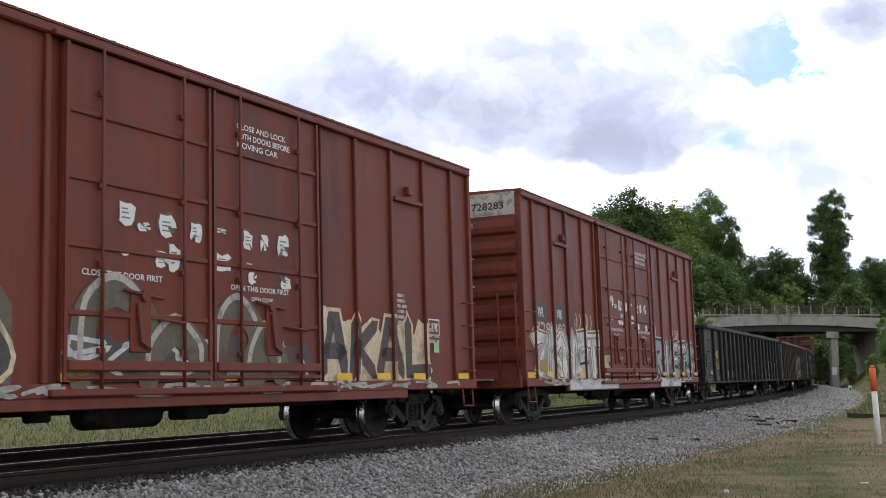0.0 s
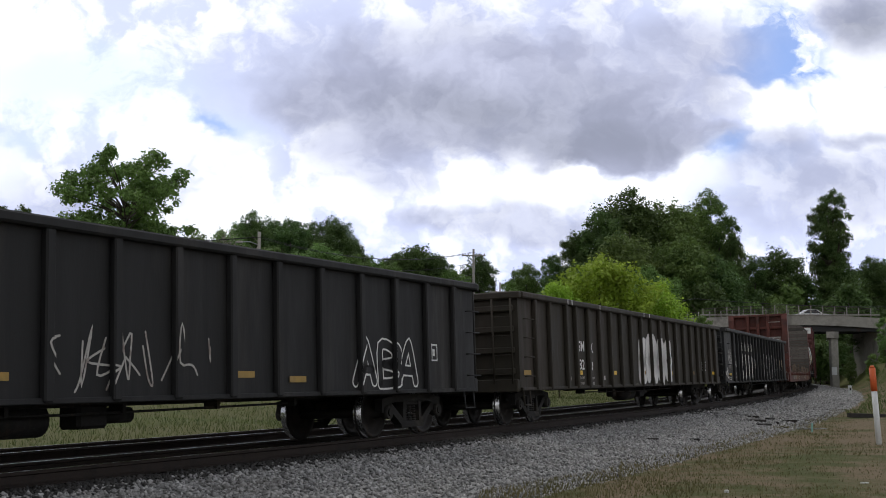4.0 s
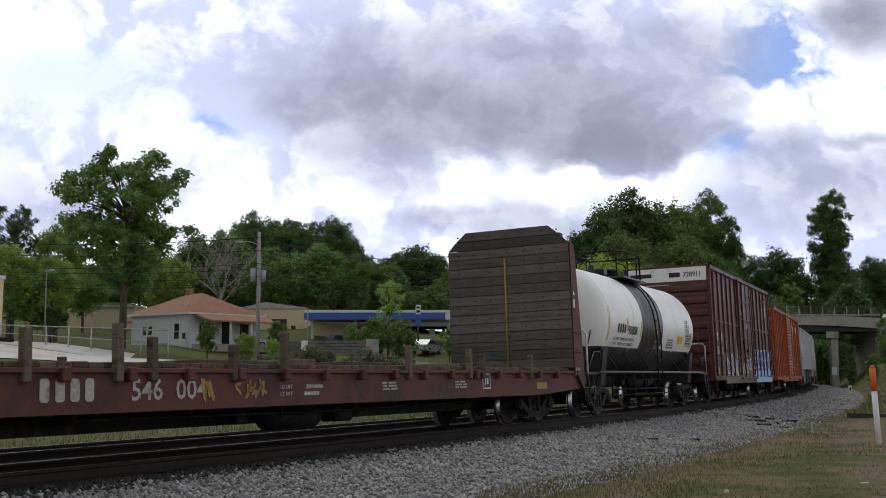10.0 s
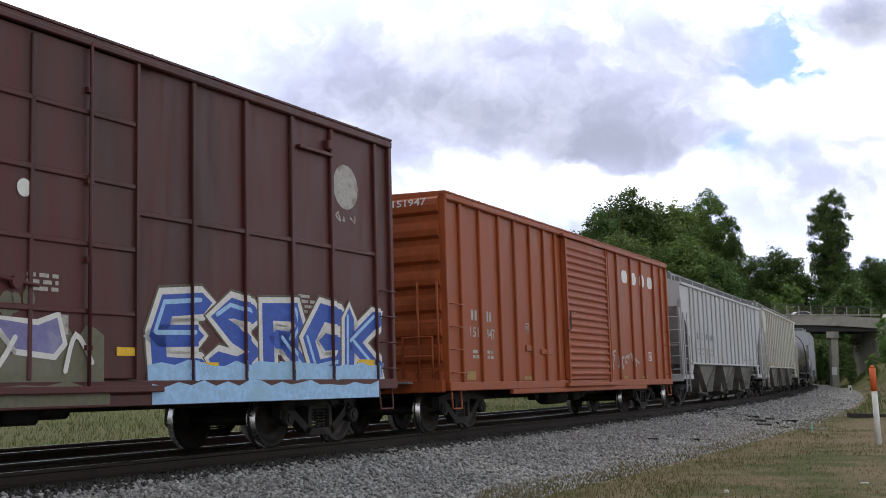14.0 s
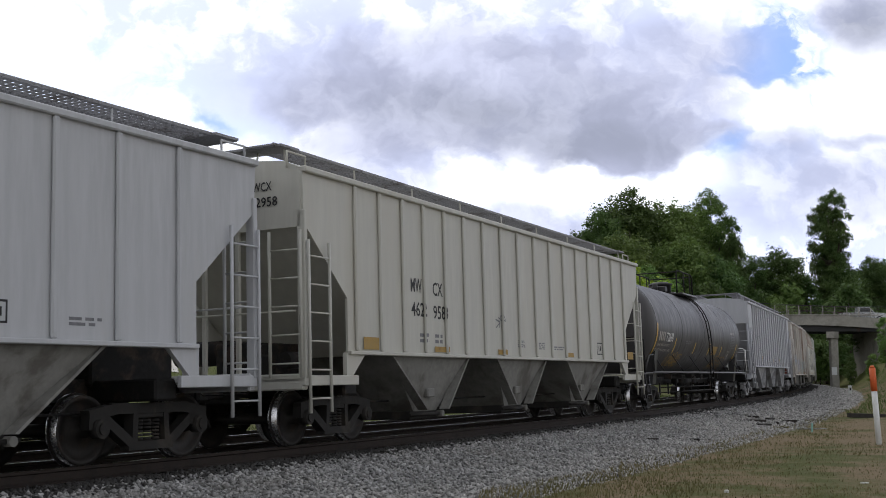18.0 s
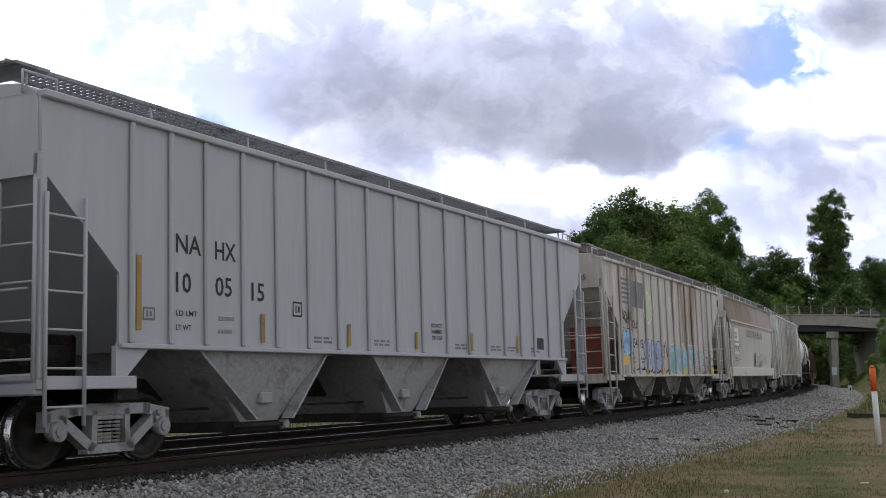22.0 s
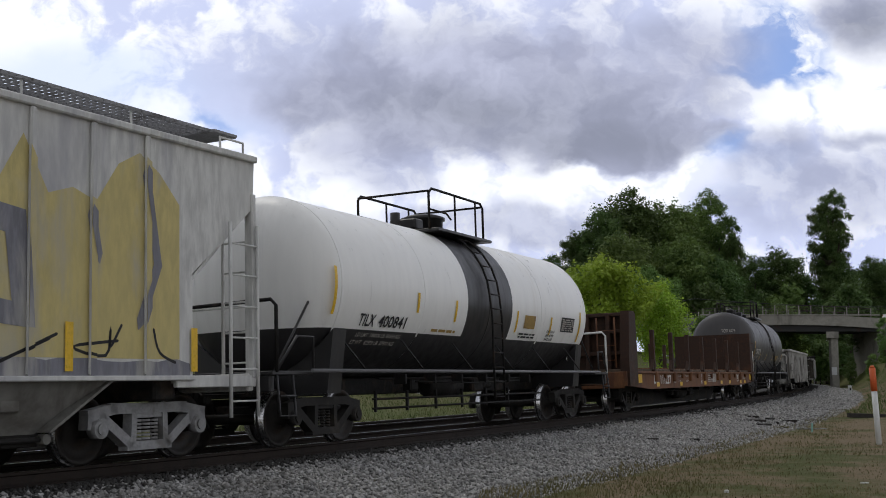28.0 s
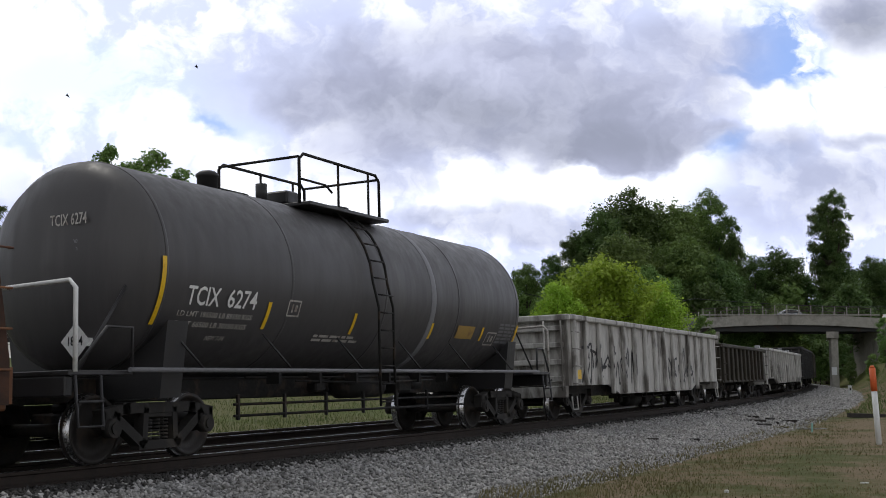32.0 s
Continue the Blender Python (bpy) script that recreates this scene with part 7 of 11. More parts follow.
    # top platform
    c = rail_mid - s0 - h
    z = zc + r
    L2 = 1.28
    part("top_platform", Shape().box(c - L2, c + L2, -1.0, -0.35, z - 0.14, z - 0.08, 0.01).box(c - L2, c + L2, 0.35, 1.0, z - 0.14, z - 0.08, 0.01), blk, car)
    rail = Shape()
    for q in (-1, 1):
        y = q * 0.8
        rail.pipe([(c - L2, y, z - 0.1), (c - L2, y, z + 0.62), (c - L2 + 0.12, y, z + 0.72), (c + L2 - 0.12, y, z + 0.72), (c + L2, y, z + 0.62), (c + L2, y, z - 0.1)], 0.027, 8)
        rail.pipe([(c - L2, y, z + 0.3), (c - 0.5, y, z + 0.3), (c - 0.3, y, z + 0.2)], 0.02)
        for x in (-0.1, 0.9):
            rail.rod((c + x, y, z - 0.1), (c + x, y, z + 0.72), 0.022)
    for x in (-L2, L2):
        rail.pipe([(c + x, -0.8, z + 0.66), (c + x, 0.8, z + 0.66)], 0.024)
    part("top_railing", rail, M["black"], car, "black pipe railing round the dome platform")
    dome = Shape()
    for i, (x, rr, hh) in enumerate(rails):
        t = Shape().lathe([(0, rr), (hh * 0.7, rr), (hh * 0.72, rr * 1.12), (hh * 0.85, rr * 1.12), (hh, rr * 0.7), (hh + 0.02, 0.001)], 20)
        dome.add([(c + x + p[1], p[2], z - 0.03 + p[0]) for p in t.v], t.f, True)
    part("valve_housing", dome, M["tank_black"], car, "black round valve housing on the dome")
    part("fittings", Shape().box(c - 0.9, c - 0.55, -0.3, 0.3, z, z + 0.22, 0.03).rod((c - 1.2, 0, z), (c - 1.2, 0, z + 0.3), 0.1, 10).box(c + 0.8, c + 1.2, -0.25, 0.25, z, z + 0.12, 0.03), M["tank_black"], car)
    # side ladder that follows the shell
    lad = Shape()
    for x in (c - 0.24, c + 0.24):
        pts = [(x, -1.62, 0.55), (x, -1.62, zc - 0.35)]
        pts += [(x, -(r + 0.1) * math.cos(g), zc + (r + 0.1) * math.sin(g)) for g in np.linspace(0.05, 1.05, 6)]
        lad.pipe(pts, 0.022)
    for i in range(12):
        zz = 0.62 + i * 0.29
        y = -1.62 if zz < zc - 0.1 else -math.sqrt(max((r + 0.1) ** 2 - (zz - zc) ** 2, 0.2))
        if zz < zc + (r + 0.1) * math.sin(1.05):
            lad.rod((c - 0.24, y, zz), (c + 0.24, y, zz), 0.014)
    part("side_ladder", lad, M["black"], car, "black ladder up the side of the tank")
    outlet = Shape().rod((c, 0, zc - r - 0.32), (c, 0, zc - r + 0.1), 0.14, 12).rod((c, -0.4, zc - r - 0.25), (c, 0.1, zc - r - 0.25), 0.06, 8)
    part("bottom_outlet", outlet, M["black"], car)
    return car, h, Side(car, 0, shell=(zc, r)), c


def placard(side, x, z, r, number):
    car = side.car
    y = side.depth(x, z, 0.09)
    sh = Shape().add([(x - r, y, z), (x, y, z - r), (x + r, y, z), (x, y, z + r)], [(0, 1, 2, 3)])
    sh.box(x - 0.02, x + 0.02, y + 0.01, y + 0.1, z - 0.05, z + 0.05)
    p = part("placard", sh, M["white"], car, "white diamond hazard placard", fix=False)
    v, f, a, b = letters(number)
    k = r * 0.9 / (b - a)
    part("placard_number", Shape().add([(x - r * 0.45 + (q[0] - a) * k, y - 0.004, z - 0.05 + q[1] * 0.11) for q in v], f), M["ink"], p, fix=False)


def tank_cars():
    yl = M["amber"]
    # white, black band
    car, h, side, c = tank_car("white tank car with a black belt and black lower third", 116.6, 130.4, 118.6, 128.4, M["tank_white"], 1.80, [(5.35, 7.75)], 2.53, 1.48, 123.2, [(0.35, 0.32, 0.34), (-0.5, 0.16, 0.2)], M["truck_dark"], 12)
    side.blocks(-h + 2.85, 2.18, 0.85, 0.24, 4, M["ink"])
    side.text("90808", -h + 3.85, 2.16, 0.25, M["ink"], 0.95)
    side.text("LD LMT  202800 LBS 92000 KGS", -h + 2.6, 1.985, 0.075, M["ink"], 2.1)
    side.text("LT WT   60200 LBS 27300 KGS", -h + 2.55, 1.855, 0.075, M["ink"], 2.1)
    for d, z0, z1 in ((2.0, 1.95, 2.85), (3.75, 2.25, 2.6), (5.15, 2.1, 2.55), (9.7, 1.95, 2.3), (11.6, 1.9, 2.45)):
        side.strip(-h + d, z0, 0.10, z1 - z0)
    side.strip(-h + 7.0, 2.0, 0.1, 0.42)
    side.strip(-h + 9.75, 2.05, 0.6, 0.22)
    side.bars(-h + 8.4, 1.86, 0.9, 0.3, M["grey_ink"], 4)
    for i, wd in enumerate(("SODIUM", "HYDROXIDE", "SOLUTION")):
        side.text(wd, -h + 10.62, 2.72 - i * 0.14, 0.105, M["ink"], (0.42, 0.62, 0.56)[i])
    for i in range(5):
        side.lay("data_table", [rect(-h + 10.72, -h + 11.50, 1.98 + 0.10 * i, 1.995 + 0.10 * i)], M["grey_ink"])
        side.lay("data_table", [rect(-h + 10.72 + 0.19 * i, -h + 10.735 + 0.19 * i, 1.98, 2.39)], M["grey_ink"])
    side.bars(-h + 10.78, 2.02, 0.7, 0.34, M["grey_ink"], 4)
    side.bars(-h + 7.0, 1.82, 0.7, 0.1, M["dim_white"], 2)
    placard(side, -h + 12.0, 1.45, 0.17, "1760")
    # black
    car, h, side, c = tank_car("black tank car with yellow bars and a yellow scrawl", 202.9, 220.3, 204.6, 218.8, M["tank_grey"], 0, [], 2.53, 1.48, 212.0, [(-0.35, 0.38, 0.42)], M["truck_dark"], 13, "dark")
    side.blocks(-h + 2.1, 2.08, 0.85, 0.28, 4, M["dim_white"])
    side.text("72638", -h + 3.05, 2.08, 0.28, M["white"], 0.9)
    side.text("LD LMT 180800 LB 84730 KG", -h + 2.05, 1.93, 0.07, M["dim_white"], 1.6)
    side.text("LT WT 75200 LB 34110 KG", -h + 1.95, 1.78, 0.07, M["dim_white"], 1.9)
    for d, z0, z1 in ((1.75, 1.65, 2.6), (4.35, 1.75, 2.2), (7.4, 1.75, 2.15), (9.9, 1.75, 2.15), (12.2, 1.78, 2.1), (15.2, 1.6, 2.25)):
        side.strip(-h + d, z0, 0.09, z1 - z0)
    side.strip(-h + 10.6, 1.78, 0.85, 0.3, M["ochre"], "warning_panel")
    side.scrawl(-h + 4.1, -h + 6.0, 1.3, 1.75, M["ochre"], 4, 8, 0.018)
    side.piece("MERKS", -h + 4.4, -h + 6.0, 1.36, 1.74, M["tank_grey"], M["ochre"], "yellow outline graffiti", 0.12, 0.022, None, 0, None, True, 44)
    side.scrawl(-h + 7.2, -h + 8.5, 1.55, 1.9, M["grey_ink"], 8, 6, 0.02)
    side.piece("MRKEN", -h + 11.5, -h + 13.8, 1.3, 1.72, M["tank_grey"], M["ochre"], "yellow outline graffiti", 0.12, 0.026, None, 0, None, True, 45)
    side.bars(-h + 5.9, 2.05, 0.8, 0.12, M["grey_ink"], 2)
    side.bars(-h + 13.9, 2.05, 1.0, 0.5, M["grey_ink"], 8)
    side.text("ACETIC ACID", -h + 13.9, 2.6, 0.09, M["dim_white"], 0.8)
    side.frame_mark(-h + 13.6, 1.65, 0.5, 0.3, M["dim_white"])
    placard(side, -h + 15.2, 1.4, 0.17, "2789")
    end_text(car, 204.6 - 202.9 - h - 0.60, "72638", -0.34, 2.86, 0.14, M["dim_white"], 0.36)
    # white with black belt, second
    car, h, side, c = tank_car("white tank car with a broad black belt carrying chlorine", 287.3, 302.3, 289.2, 300.6, M["tank_white"], 1.80, [(6.55, 8.75)], 2.53, 1.48, 294.9, [(0.0, 0.42, 0.42)], M["truck_dark"], 14, "dark")
    side.text("TILX", -h + 2.55, 1.86, 0.2, M["ink"], 0.52, slant=0.1)
    side.text("400841", -h + 3.2, 1.86, 0.2, M["ink"], 0.95, slant=0.1)
    side.text("LD LMT  180000 LB  81650 KG", -h + 2.65, 1.69, 0.065, M["dim_white"], 1.5)
    side.text("LT WT   82500 LB  37400 KG", -h + 2.6, 1.57, 0.065, M["dim_white"], 1.45)
    for d, z0, z1 in ((1.65, 2.0, 2.75), (4.45, 2.15, 2.5), (6.0, 2.05, 2.45), (9.0, 1.95, 2.4), (11.0, 1.95, 2.35), (12.9, 1.85, 2.55)):
        side.strip(-h + d, z0, 0.08, z1 - z0)
    side.strip(-h + 9.45, 2.05, 0.62, 0.28, M["ochre"], "warning_panel")
    side.lay("data_panel", [rect(-h + 11.7, -h + 12.55, 2.05, 2.38)], M["ink"], "black data panel")
    side.bars(-h + 11.75, 2.07, 0.75, 0.28, M["dim_white"], 6)
    side.bars(-h + 9.3, 1.84, 0.9, 0.12, M["ink"], 2)
    for i, wd in enumerate(("CHLORINE", "INHALATION", "HAZARD")):
        side.text(wd, -h + 10.85, 2.0 - i * 0.085, 0.06, M["ink"], 0.5)
    side.bars(-h + 5.2, 1.83, 1.0, 0.08, M["ochre"], 1)
    placard(side, -h + 12.95, 1.45, 0.17, "1017")
    # dark grey with pale ring
    car, h, side, c = tank_car("dark grey tank car with yellow bars and a pale drip ring", 325.0, 339.6, 326.7, 337.9, M["tank_grey"], 0, [], 2.50, 1.42, 331.9, [(0.9, 0.3, 0.22), (-2.6, 0.16, 0.32)], M["truck_dark"], 15)
    side.text("TCIX", -h + 2.15, 1.98, 0.25, M["white"], 0.68)
    side.text("6274", -h + 3.0, 1.98, 0.25, M["white"], 0.66)
    side.text("LD LMT 196500 LB 89150 KGS", -h + 2.05, 1.83, 0.07, M["dim_white"], 1.6)
    side.text("LT WT 66500 LB 30150 KGS", -h + 2.0, 1.70, 0.07, M["dim_white"], 1.6)
    side.text("NEW 7-94", -h + 2.85, 1.54, 0.06, M["dim_white"], 0.4)
    for d, z0, z1 in ((1.6, 1.7, 2.55), (3.95, 1.72, 2.1), (6.35, 1.72, 2.05), (9.1, 1.72, 2.0), (11.3, 1.74, 2.0), (12.95, 1.7, 2.1)):
        side.strip(-h + d, z0, 0.08, z1 - z0)
    side.frame_mark(-h + 4.45, 1.92, 0.32, 0.24, M["dim_white"])
    side.strip(-h + 10.2, 1.76, 0.75, 0.24, M["ochre"], "warning_panel")
    side.frame_mark(-h + 11.6, 1.66, 0.45, 0.26, M["dim_white"])
    side.bars(-h + 5.4, 1.58, 1.4, 0.12, M["dim_white"], 2)
    side.bars(-h + 12.1, 1.7, 0.75, 0.42, M["grey_ink"], 6)
    ring = Shape().lathe([(-h + 8.95, 1.4225), (-h + 8.97, 1.427), (-h + 9.12, 1.427), (-h + 9.14, 1.4225)], 56, 0, 2.50)
    part("drip_ring", ring, M["grey_ink"], car, "pale dried drip ring round the shell")
    placard(side, -h + 13.2, 1.35, 0.17, "1824")
    xh = 326.7 - 325.0 - h - 0.60
    end_text(car, xh, "TCIX 6274", -0.02, 2.98, 0.15, M["dim_white"], 0.62)
    for i in range(3):
        end_text(car, xh, "LD LMT", 0.02, 2.74 - 0.1 * i, 0.05, M["grey_ink"], 0.22)
        end_text(car, xh, ("196500", "66500", "89150")[i], -0.25, 2.74 - 0.1 * i, 0.05, M["grey_ink"], 0.24)
    # diamond on the head
    hd = Shape().add([(-h + 1.02, -0.55 - 0.24, 1.5), (-h + 1.02, -0.55, 1.26), (-h + 1.02, -0.55 + 0.24, 1.5), (-h + 1.02, -0.55, 1.74)], [(0, 1, 2, 3)]).box(-h + 1.025, -h + 1.3, -0.6, -0.5, 1.45, 1.55)
    pl = part("placard", hd, M["white"], car, "white diamond hazard placard on the tank head", fix=False)
    v, f, a, b = letters("1824")
    part("placard_number", Shape().add([(-h + 1.015, -0.43 - (q[0] - a) * 0.24 / (b - a), 1.45 + q[1] * 0.12) for q in v], f), M["ink"], pl, fix=False)


# ---------------------------------------------------------------- covered hoppers
def hopper(label, s0, s1, top, foot, paint, posts, truck_paint, bays, seed, kind="ribbed", slope=(1.25, 2.25, 3.3), walk_paint=None, end_paint=None, sill=1.02, bay_paint=None):
    """foot: lower edge of the side sheets; slope: cut corner of the side sheets as (in, low, high)."""
    car, h = freight_car("covered_hopper", label, s0, s1, 1.6, truck_paint)
    F, P = -1.585, -1.53
    cx, zl, zh = slope
    spots = [(-h + d - 0.045, -h + d + 0.045) for d in posts]
    side_poly = [(-h + cx, foot), (h - cx, foot), (h - cx, zl), (h - 0.04, zh), (h, top), (-h, top), (-h + 0.04, zh), (-h + cx, zl)]
    if kind == "round":
        # bulged side sheets: one thick curved skin to each side
        prof = [(-1.50, foot), (-1.57, foot + 0.55), (-1.60, foot + 1.1), (-1.58, foot + 1.7), (-1.50, top - 0.5), (-1.40, top)]
        for k in (-1, 1):
            sh = Shape()
            n = len(prof)
            ends = []
            for z in [p[1] for p in prof]:
                t = min(max((z - 1.75) / (top - 0.2 - 1.75), 0), 1)
                ends.append(1.15 - 0.95 * t * t)
            for d in (0.0, 0.04):
                for e in (-1, 1):
                    sh.v += [(e * (h - c), k * (-p[0] - d), p[1]) for p, c in zip(prof, ends)]
            for j in range(n - 1):
                for o in (0, 2 * n):
                    sh.f.append((o + j, o + n + j, o + n + j + 1, o + j + 1))
                    sh.s.append(True)
                sh.f += [(j, j + 1, 2 * n + j + 1, 2 * n + j), (n + j, n + j + 1, 3 * n + j + 1, 3 * n + j)]
                sh.s += [False, False]
            sheet = part("side_sheet", sh, paint, car, "smooth bulging side sheet, rusting along its top")
            sheet.data.materials.append(M["pinkish"])
            for f in sheet.data.polygons:
                if f.center.z > foot + 1.75:
                    f.material_index = 1
            for e in (-1, 1):
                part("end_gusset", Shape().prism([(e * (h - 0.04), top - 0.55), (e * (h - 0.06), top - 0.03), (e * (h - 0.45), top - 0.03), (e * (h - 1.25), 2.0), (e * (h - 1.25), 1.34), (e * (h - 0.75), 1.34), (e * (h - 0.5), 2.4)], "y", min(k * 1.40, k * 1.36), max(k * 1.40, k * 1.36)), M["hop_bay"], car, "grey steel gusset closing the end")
            part("side_sill", Shape().box(-h, h, min(k * 1.42, k * 1.58), max(k * 1.42, k * 1.58), 0.98, 1.34, 0.02), paint, car, "white side sill streaked with rust")
            part("roof_rail", Shape().box(-h + 0.15, h - 0.15, min(k * 1.3, k * 1.44), max(k * 1.3, k * 1.44), top - 0.04, top + 0.05, 0.015), paint, car)
            y = k * 1.605
            part("belt_rail", Shape().box(-h + 1.0, h - 0.5, min(y, y - k * 0.1), max(y, y - k * 0.1), top - 0.96, top - 0.90, 0.01), paint, car)
    else:
        for k in (-1, 1):
            part("side_sheet", Shape().prism(side_poly, "y", min(k * 1.53, k * 1.49), max(k * 1.53, k * 1.49)), paint, car)
            part("top_chord", Shape().box(-h, h, min(k * 1.45, k * 1.60), max(k * 1.45, k * 1.60), top - 0.07, top + 0.02, 0.015), paint, car)
            part("bottom_chord", Shape().box(-h + cx, h - cx, min(k * 1.46, k * 1.59), max(k * 1.46, k * 1.59), foot - 0.03, foot + 0.03, 0.01), paint, car)
            for a, b in spots:
                d = min(a + h, h - b)
                z0 = foot + 0.03
                if d < cx:
                    z0 = zl + (zh - zl) * (cx - d) / cx
                y0, y1 = (F, P + 0.003) if k < 0 else (-P - 0.003, -F)
                part("side_post", Shape().box(a, b, y0, y1, z0, top - 0.07, 0.02), paint, car)
    ep = end_paint or paint
    for k in (-1, 1):
        x = k * h
        zt = zh
        part("end_sheet", Shape().box(min(x, x - k * 0.04), max(x, x - k * 0.04), -1.49, 1.49, zt - 0.05, top), ep, car, "flat upper end sheet")
        n0, n1 = x, x - k * (cx + 1.5)
        sl = Shape().prism([(x - k * 0.02, zt), (x - k * (cx + 1.35), foot), (x - k * (cx + 1.42), foot), (x - k * 0.09, zt)] if k < 0 else [(x - k * 0.09, zt), (x - k * (cx + 1.42), foot), (x - k * (cx + 1.35), foot), (x - k * 0.02, zt)], "y", -1.48, 1.48)
        part("slope_sheet", sl, ep, car, "sloping end sheet under the overhang")
        for q in (-1, 1):
            part("corner_post", Shape().box(min(x, x - k * 0.09), max(x, x - k * 0.09), min(q * 1.56, q * 1.42), max(q * 1.56, q * 1.42), sill, zt + 0.2, 0.012), paint, car)
            part("bolster_web", Shape().prism([(x - k * (cx + 0.05), sill - 0.05), (x - k * (cx + 0.55), foot), (x - k * (cx - 0.05), foot), (x - k * (cx - 0.05), sill - 0.05)], "y", min(q * 1.53, q * 1.46), max(q * 1.53, q * 1.46)), paint, car)
        part("end_stanchion", Shape().box(min(x - k * 0.03, x - k * 0.1), max(x - k * 0.03, x - k * 0.1), -0.35, -0.28, sill, zt, 0.01).box(min(x - k * 0.03, x - k * 0.1), max(x - k * 0.03, x - k * 0.1), 0.28, 0.35, sill, zt, 0.01), paint, car)
        part("end_platform", Shape().box(min(x, x - k * (cx + 0.2)), max(x, x - k * (cx + 0.2)), -1.45, 1.45, sill - 0.06, sill, 0.01), paint, car)
        part("end_sill", Shape().box(min(x, x - k * 0.14), max(x, x - k * 0.14), -1.5, 1.5, sill - 0.18, sill + 0.06, 0.02).box(min(x, x - k * (cx + 0.3)), max(x, x - k * (cx + 0.3)), -1.54, -1.47, sill - 0.12, sill + 0.03, 0.01), paint, car)
        part("bolster", Shape().box(x - k * 1.6 - 0.2, x - k * 1.6 + 0.2, -1.35, 1.35, 0.74, sill, 0.03), M["black"], car)
        part("shear_plate", Shape().box(min(x - k * 0.3, x - k * (cx + 0.6)), max(x - k * 0.3, x - k * (cx + 0.6)), -0.3, 0.3, 0.95, foot + 0.2, 0.03), M["black"], car)
        la, lb = (x + 0.04, x + 0.62) if k < 0 else (x - 0.62, x - 0.04)
        ladder(car, la, lb, -1.60, 0.5, zt - 0.25, 0.42, walk_paint or paint, "side_ladder", True, "x", 0.015)
        ladder(car, -1.5, -0.95, x - k * 0.0 + (0.03 if k > 0 else -0.03), sill, zt - 0.1, 0.42, walk_paint or paint, "end_ladder", True, "y", 0.015)
        part("end_hand_rail", Shape().pipe([(x + k * 0.03, -1.4, 2.0), (x + k * 0.03, 1.4, 2.0)], 0.016), paint, car)
    roof = Shape().prism([(-1.52, top - 0.01), (1.52, top - 0.01), (1.2, top + 0.13), (0.5, top + 0.2), (-0.5, top + 0.2), (-1.2, top + 0.13)], "x", -h, h)
    part("roof", roof, paint, car, "rounded hopper roof with a trough hatch")
    part("hatch_cover", Shape().prism([(-0.34, top + 0.19), (0.34, top + 0.19), (0.25, top + 0.29), (-0.25, top + 0.29)], "x", -h + 1.2, h - 1.2), paint, car)
    # running boards: open gratings carried on brackets along both edges of the roof
    zr = top + 0.36
    for y0, y1 in ((-1.12, -0.58), (0.58, 1.12)):
        g = Shape().box(-h - 0.12, h + 0.12, y0, y0 + 0.03, zr, zr + 0.04).box(-h - 0.12, h + 0.12, y1 - 0.03, y1, zr, zr + 0.04)
        n = int(2 * h / 0.11)
        for i in range(n + 1):
            x = -h - 0.1 + i * (2 * h + 0.2) / n
            g.box(x, x + 0.022, y0, y1, zr + 0.006, zr + 0.034)
        for j in range(1, 5):
            y = y0 + (y1 - y0) * j / 5
            g.box(-h - 0.1, h + 0.1, y - 0.006, y + 0.006, zr + 0.01, zr + 0.03)
        part("running_board", g, M["grating"], car, "open steel grating walkway along the roof")
        b = Shape()
        for i in range(9):
            x = -h + 0.2 + i * (2 * h - 0.4) / 8
            b.pipe([(x, y0 + 0.03, zr), (x, y0 + 0.02, top + 0.10)], 0.016).pipe([(x, y1 - 0.03, zr), (x, y1, top + 0.16)], 0.016)
        part("walkway_bracket_set", b, paint, car)
    for k in (-1, 1):
        e = k * (h + 0.05)
        part("cross_walk", Shape().box(min(e, e - k * 0.5), max(e, e - k * 0.5), -1.2, 1.2, zr - 0.006, zr + 0.03), M["grating"], car)
        part("roof_hand_rail", Shape().pipe([(e, -1.3, top), (e, -1.3, zr - 0.1), (e - k * 0.5, -1.3, zr - 0.1), (e - k * 0.5, -1.3, top)], 0.018), paint, car)
    # discharge bays
    n = bays
    # darker than the side sheets: grime, and underbody shade put into the colour
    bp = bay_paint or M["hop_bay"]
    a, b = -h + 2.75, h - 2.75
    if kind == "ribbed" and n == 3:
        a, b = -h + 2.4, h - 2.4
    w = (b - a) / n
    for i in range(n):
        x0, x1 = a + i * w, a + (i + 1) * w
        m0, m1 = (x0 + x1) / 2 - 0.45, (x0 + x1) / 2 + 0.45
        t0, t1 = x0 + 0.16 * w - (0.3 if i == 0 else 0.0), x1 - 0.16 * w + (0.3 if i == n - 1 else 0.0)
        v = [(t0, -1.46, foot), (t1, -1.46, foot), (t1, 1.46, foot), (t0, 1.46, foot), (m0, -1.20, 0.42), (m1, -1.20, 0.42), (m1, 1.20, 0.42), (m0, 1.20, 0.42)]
        bay = part("discharge_bay", Shape().add(v, [(0, 3, 2, 1), (4, 5, 6, 7), (0, 1, 5, 4), (1, 2, 6, 5), (2, 3, 7, 6), (3, 0, 4, 7)]), bp, car, "tapering discharge hopper, grimy and darkened for the shade under the car")
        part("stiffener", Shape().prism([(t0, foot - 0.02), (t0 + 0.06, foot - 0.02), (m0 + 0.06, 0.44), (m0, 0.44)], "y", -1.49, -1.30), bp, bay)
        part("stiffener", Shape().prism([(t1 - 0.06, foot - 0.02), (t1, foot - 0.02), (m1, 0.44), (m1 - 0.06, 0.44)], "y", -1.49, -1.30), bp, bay)
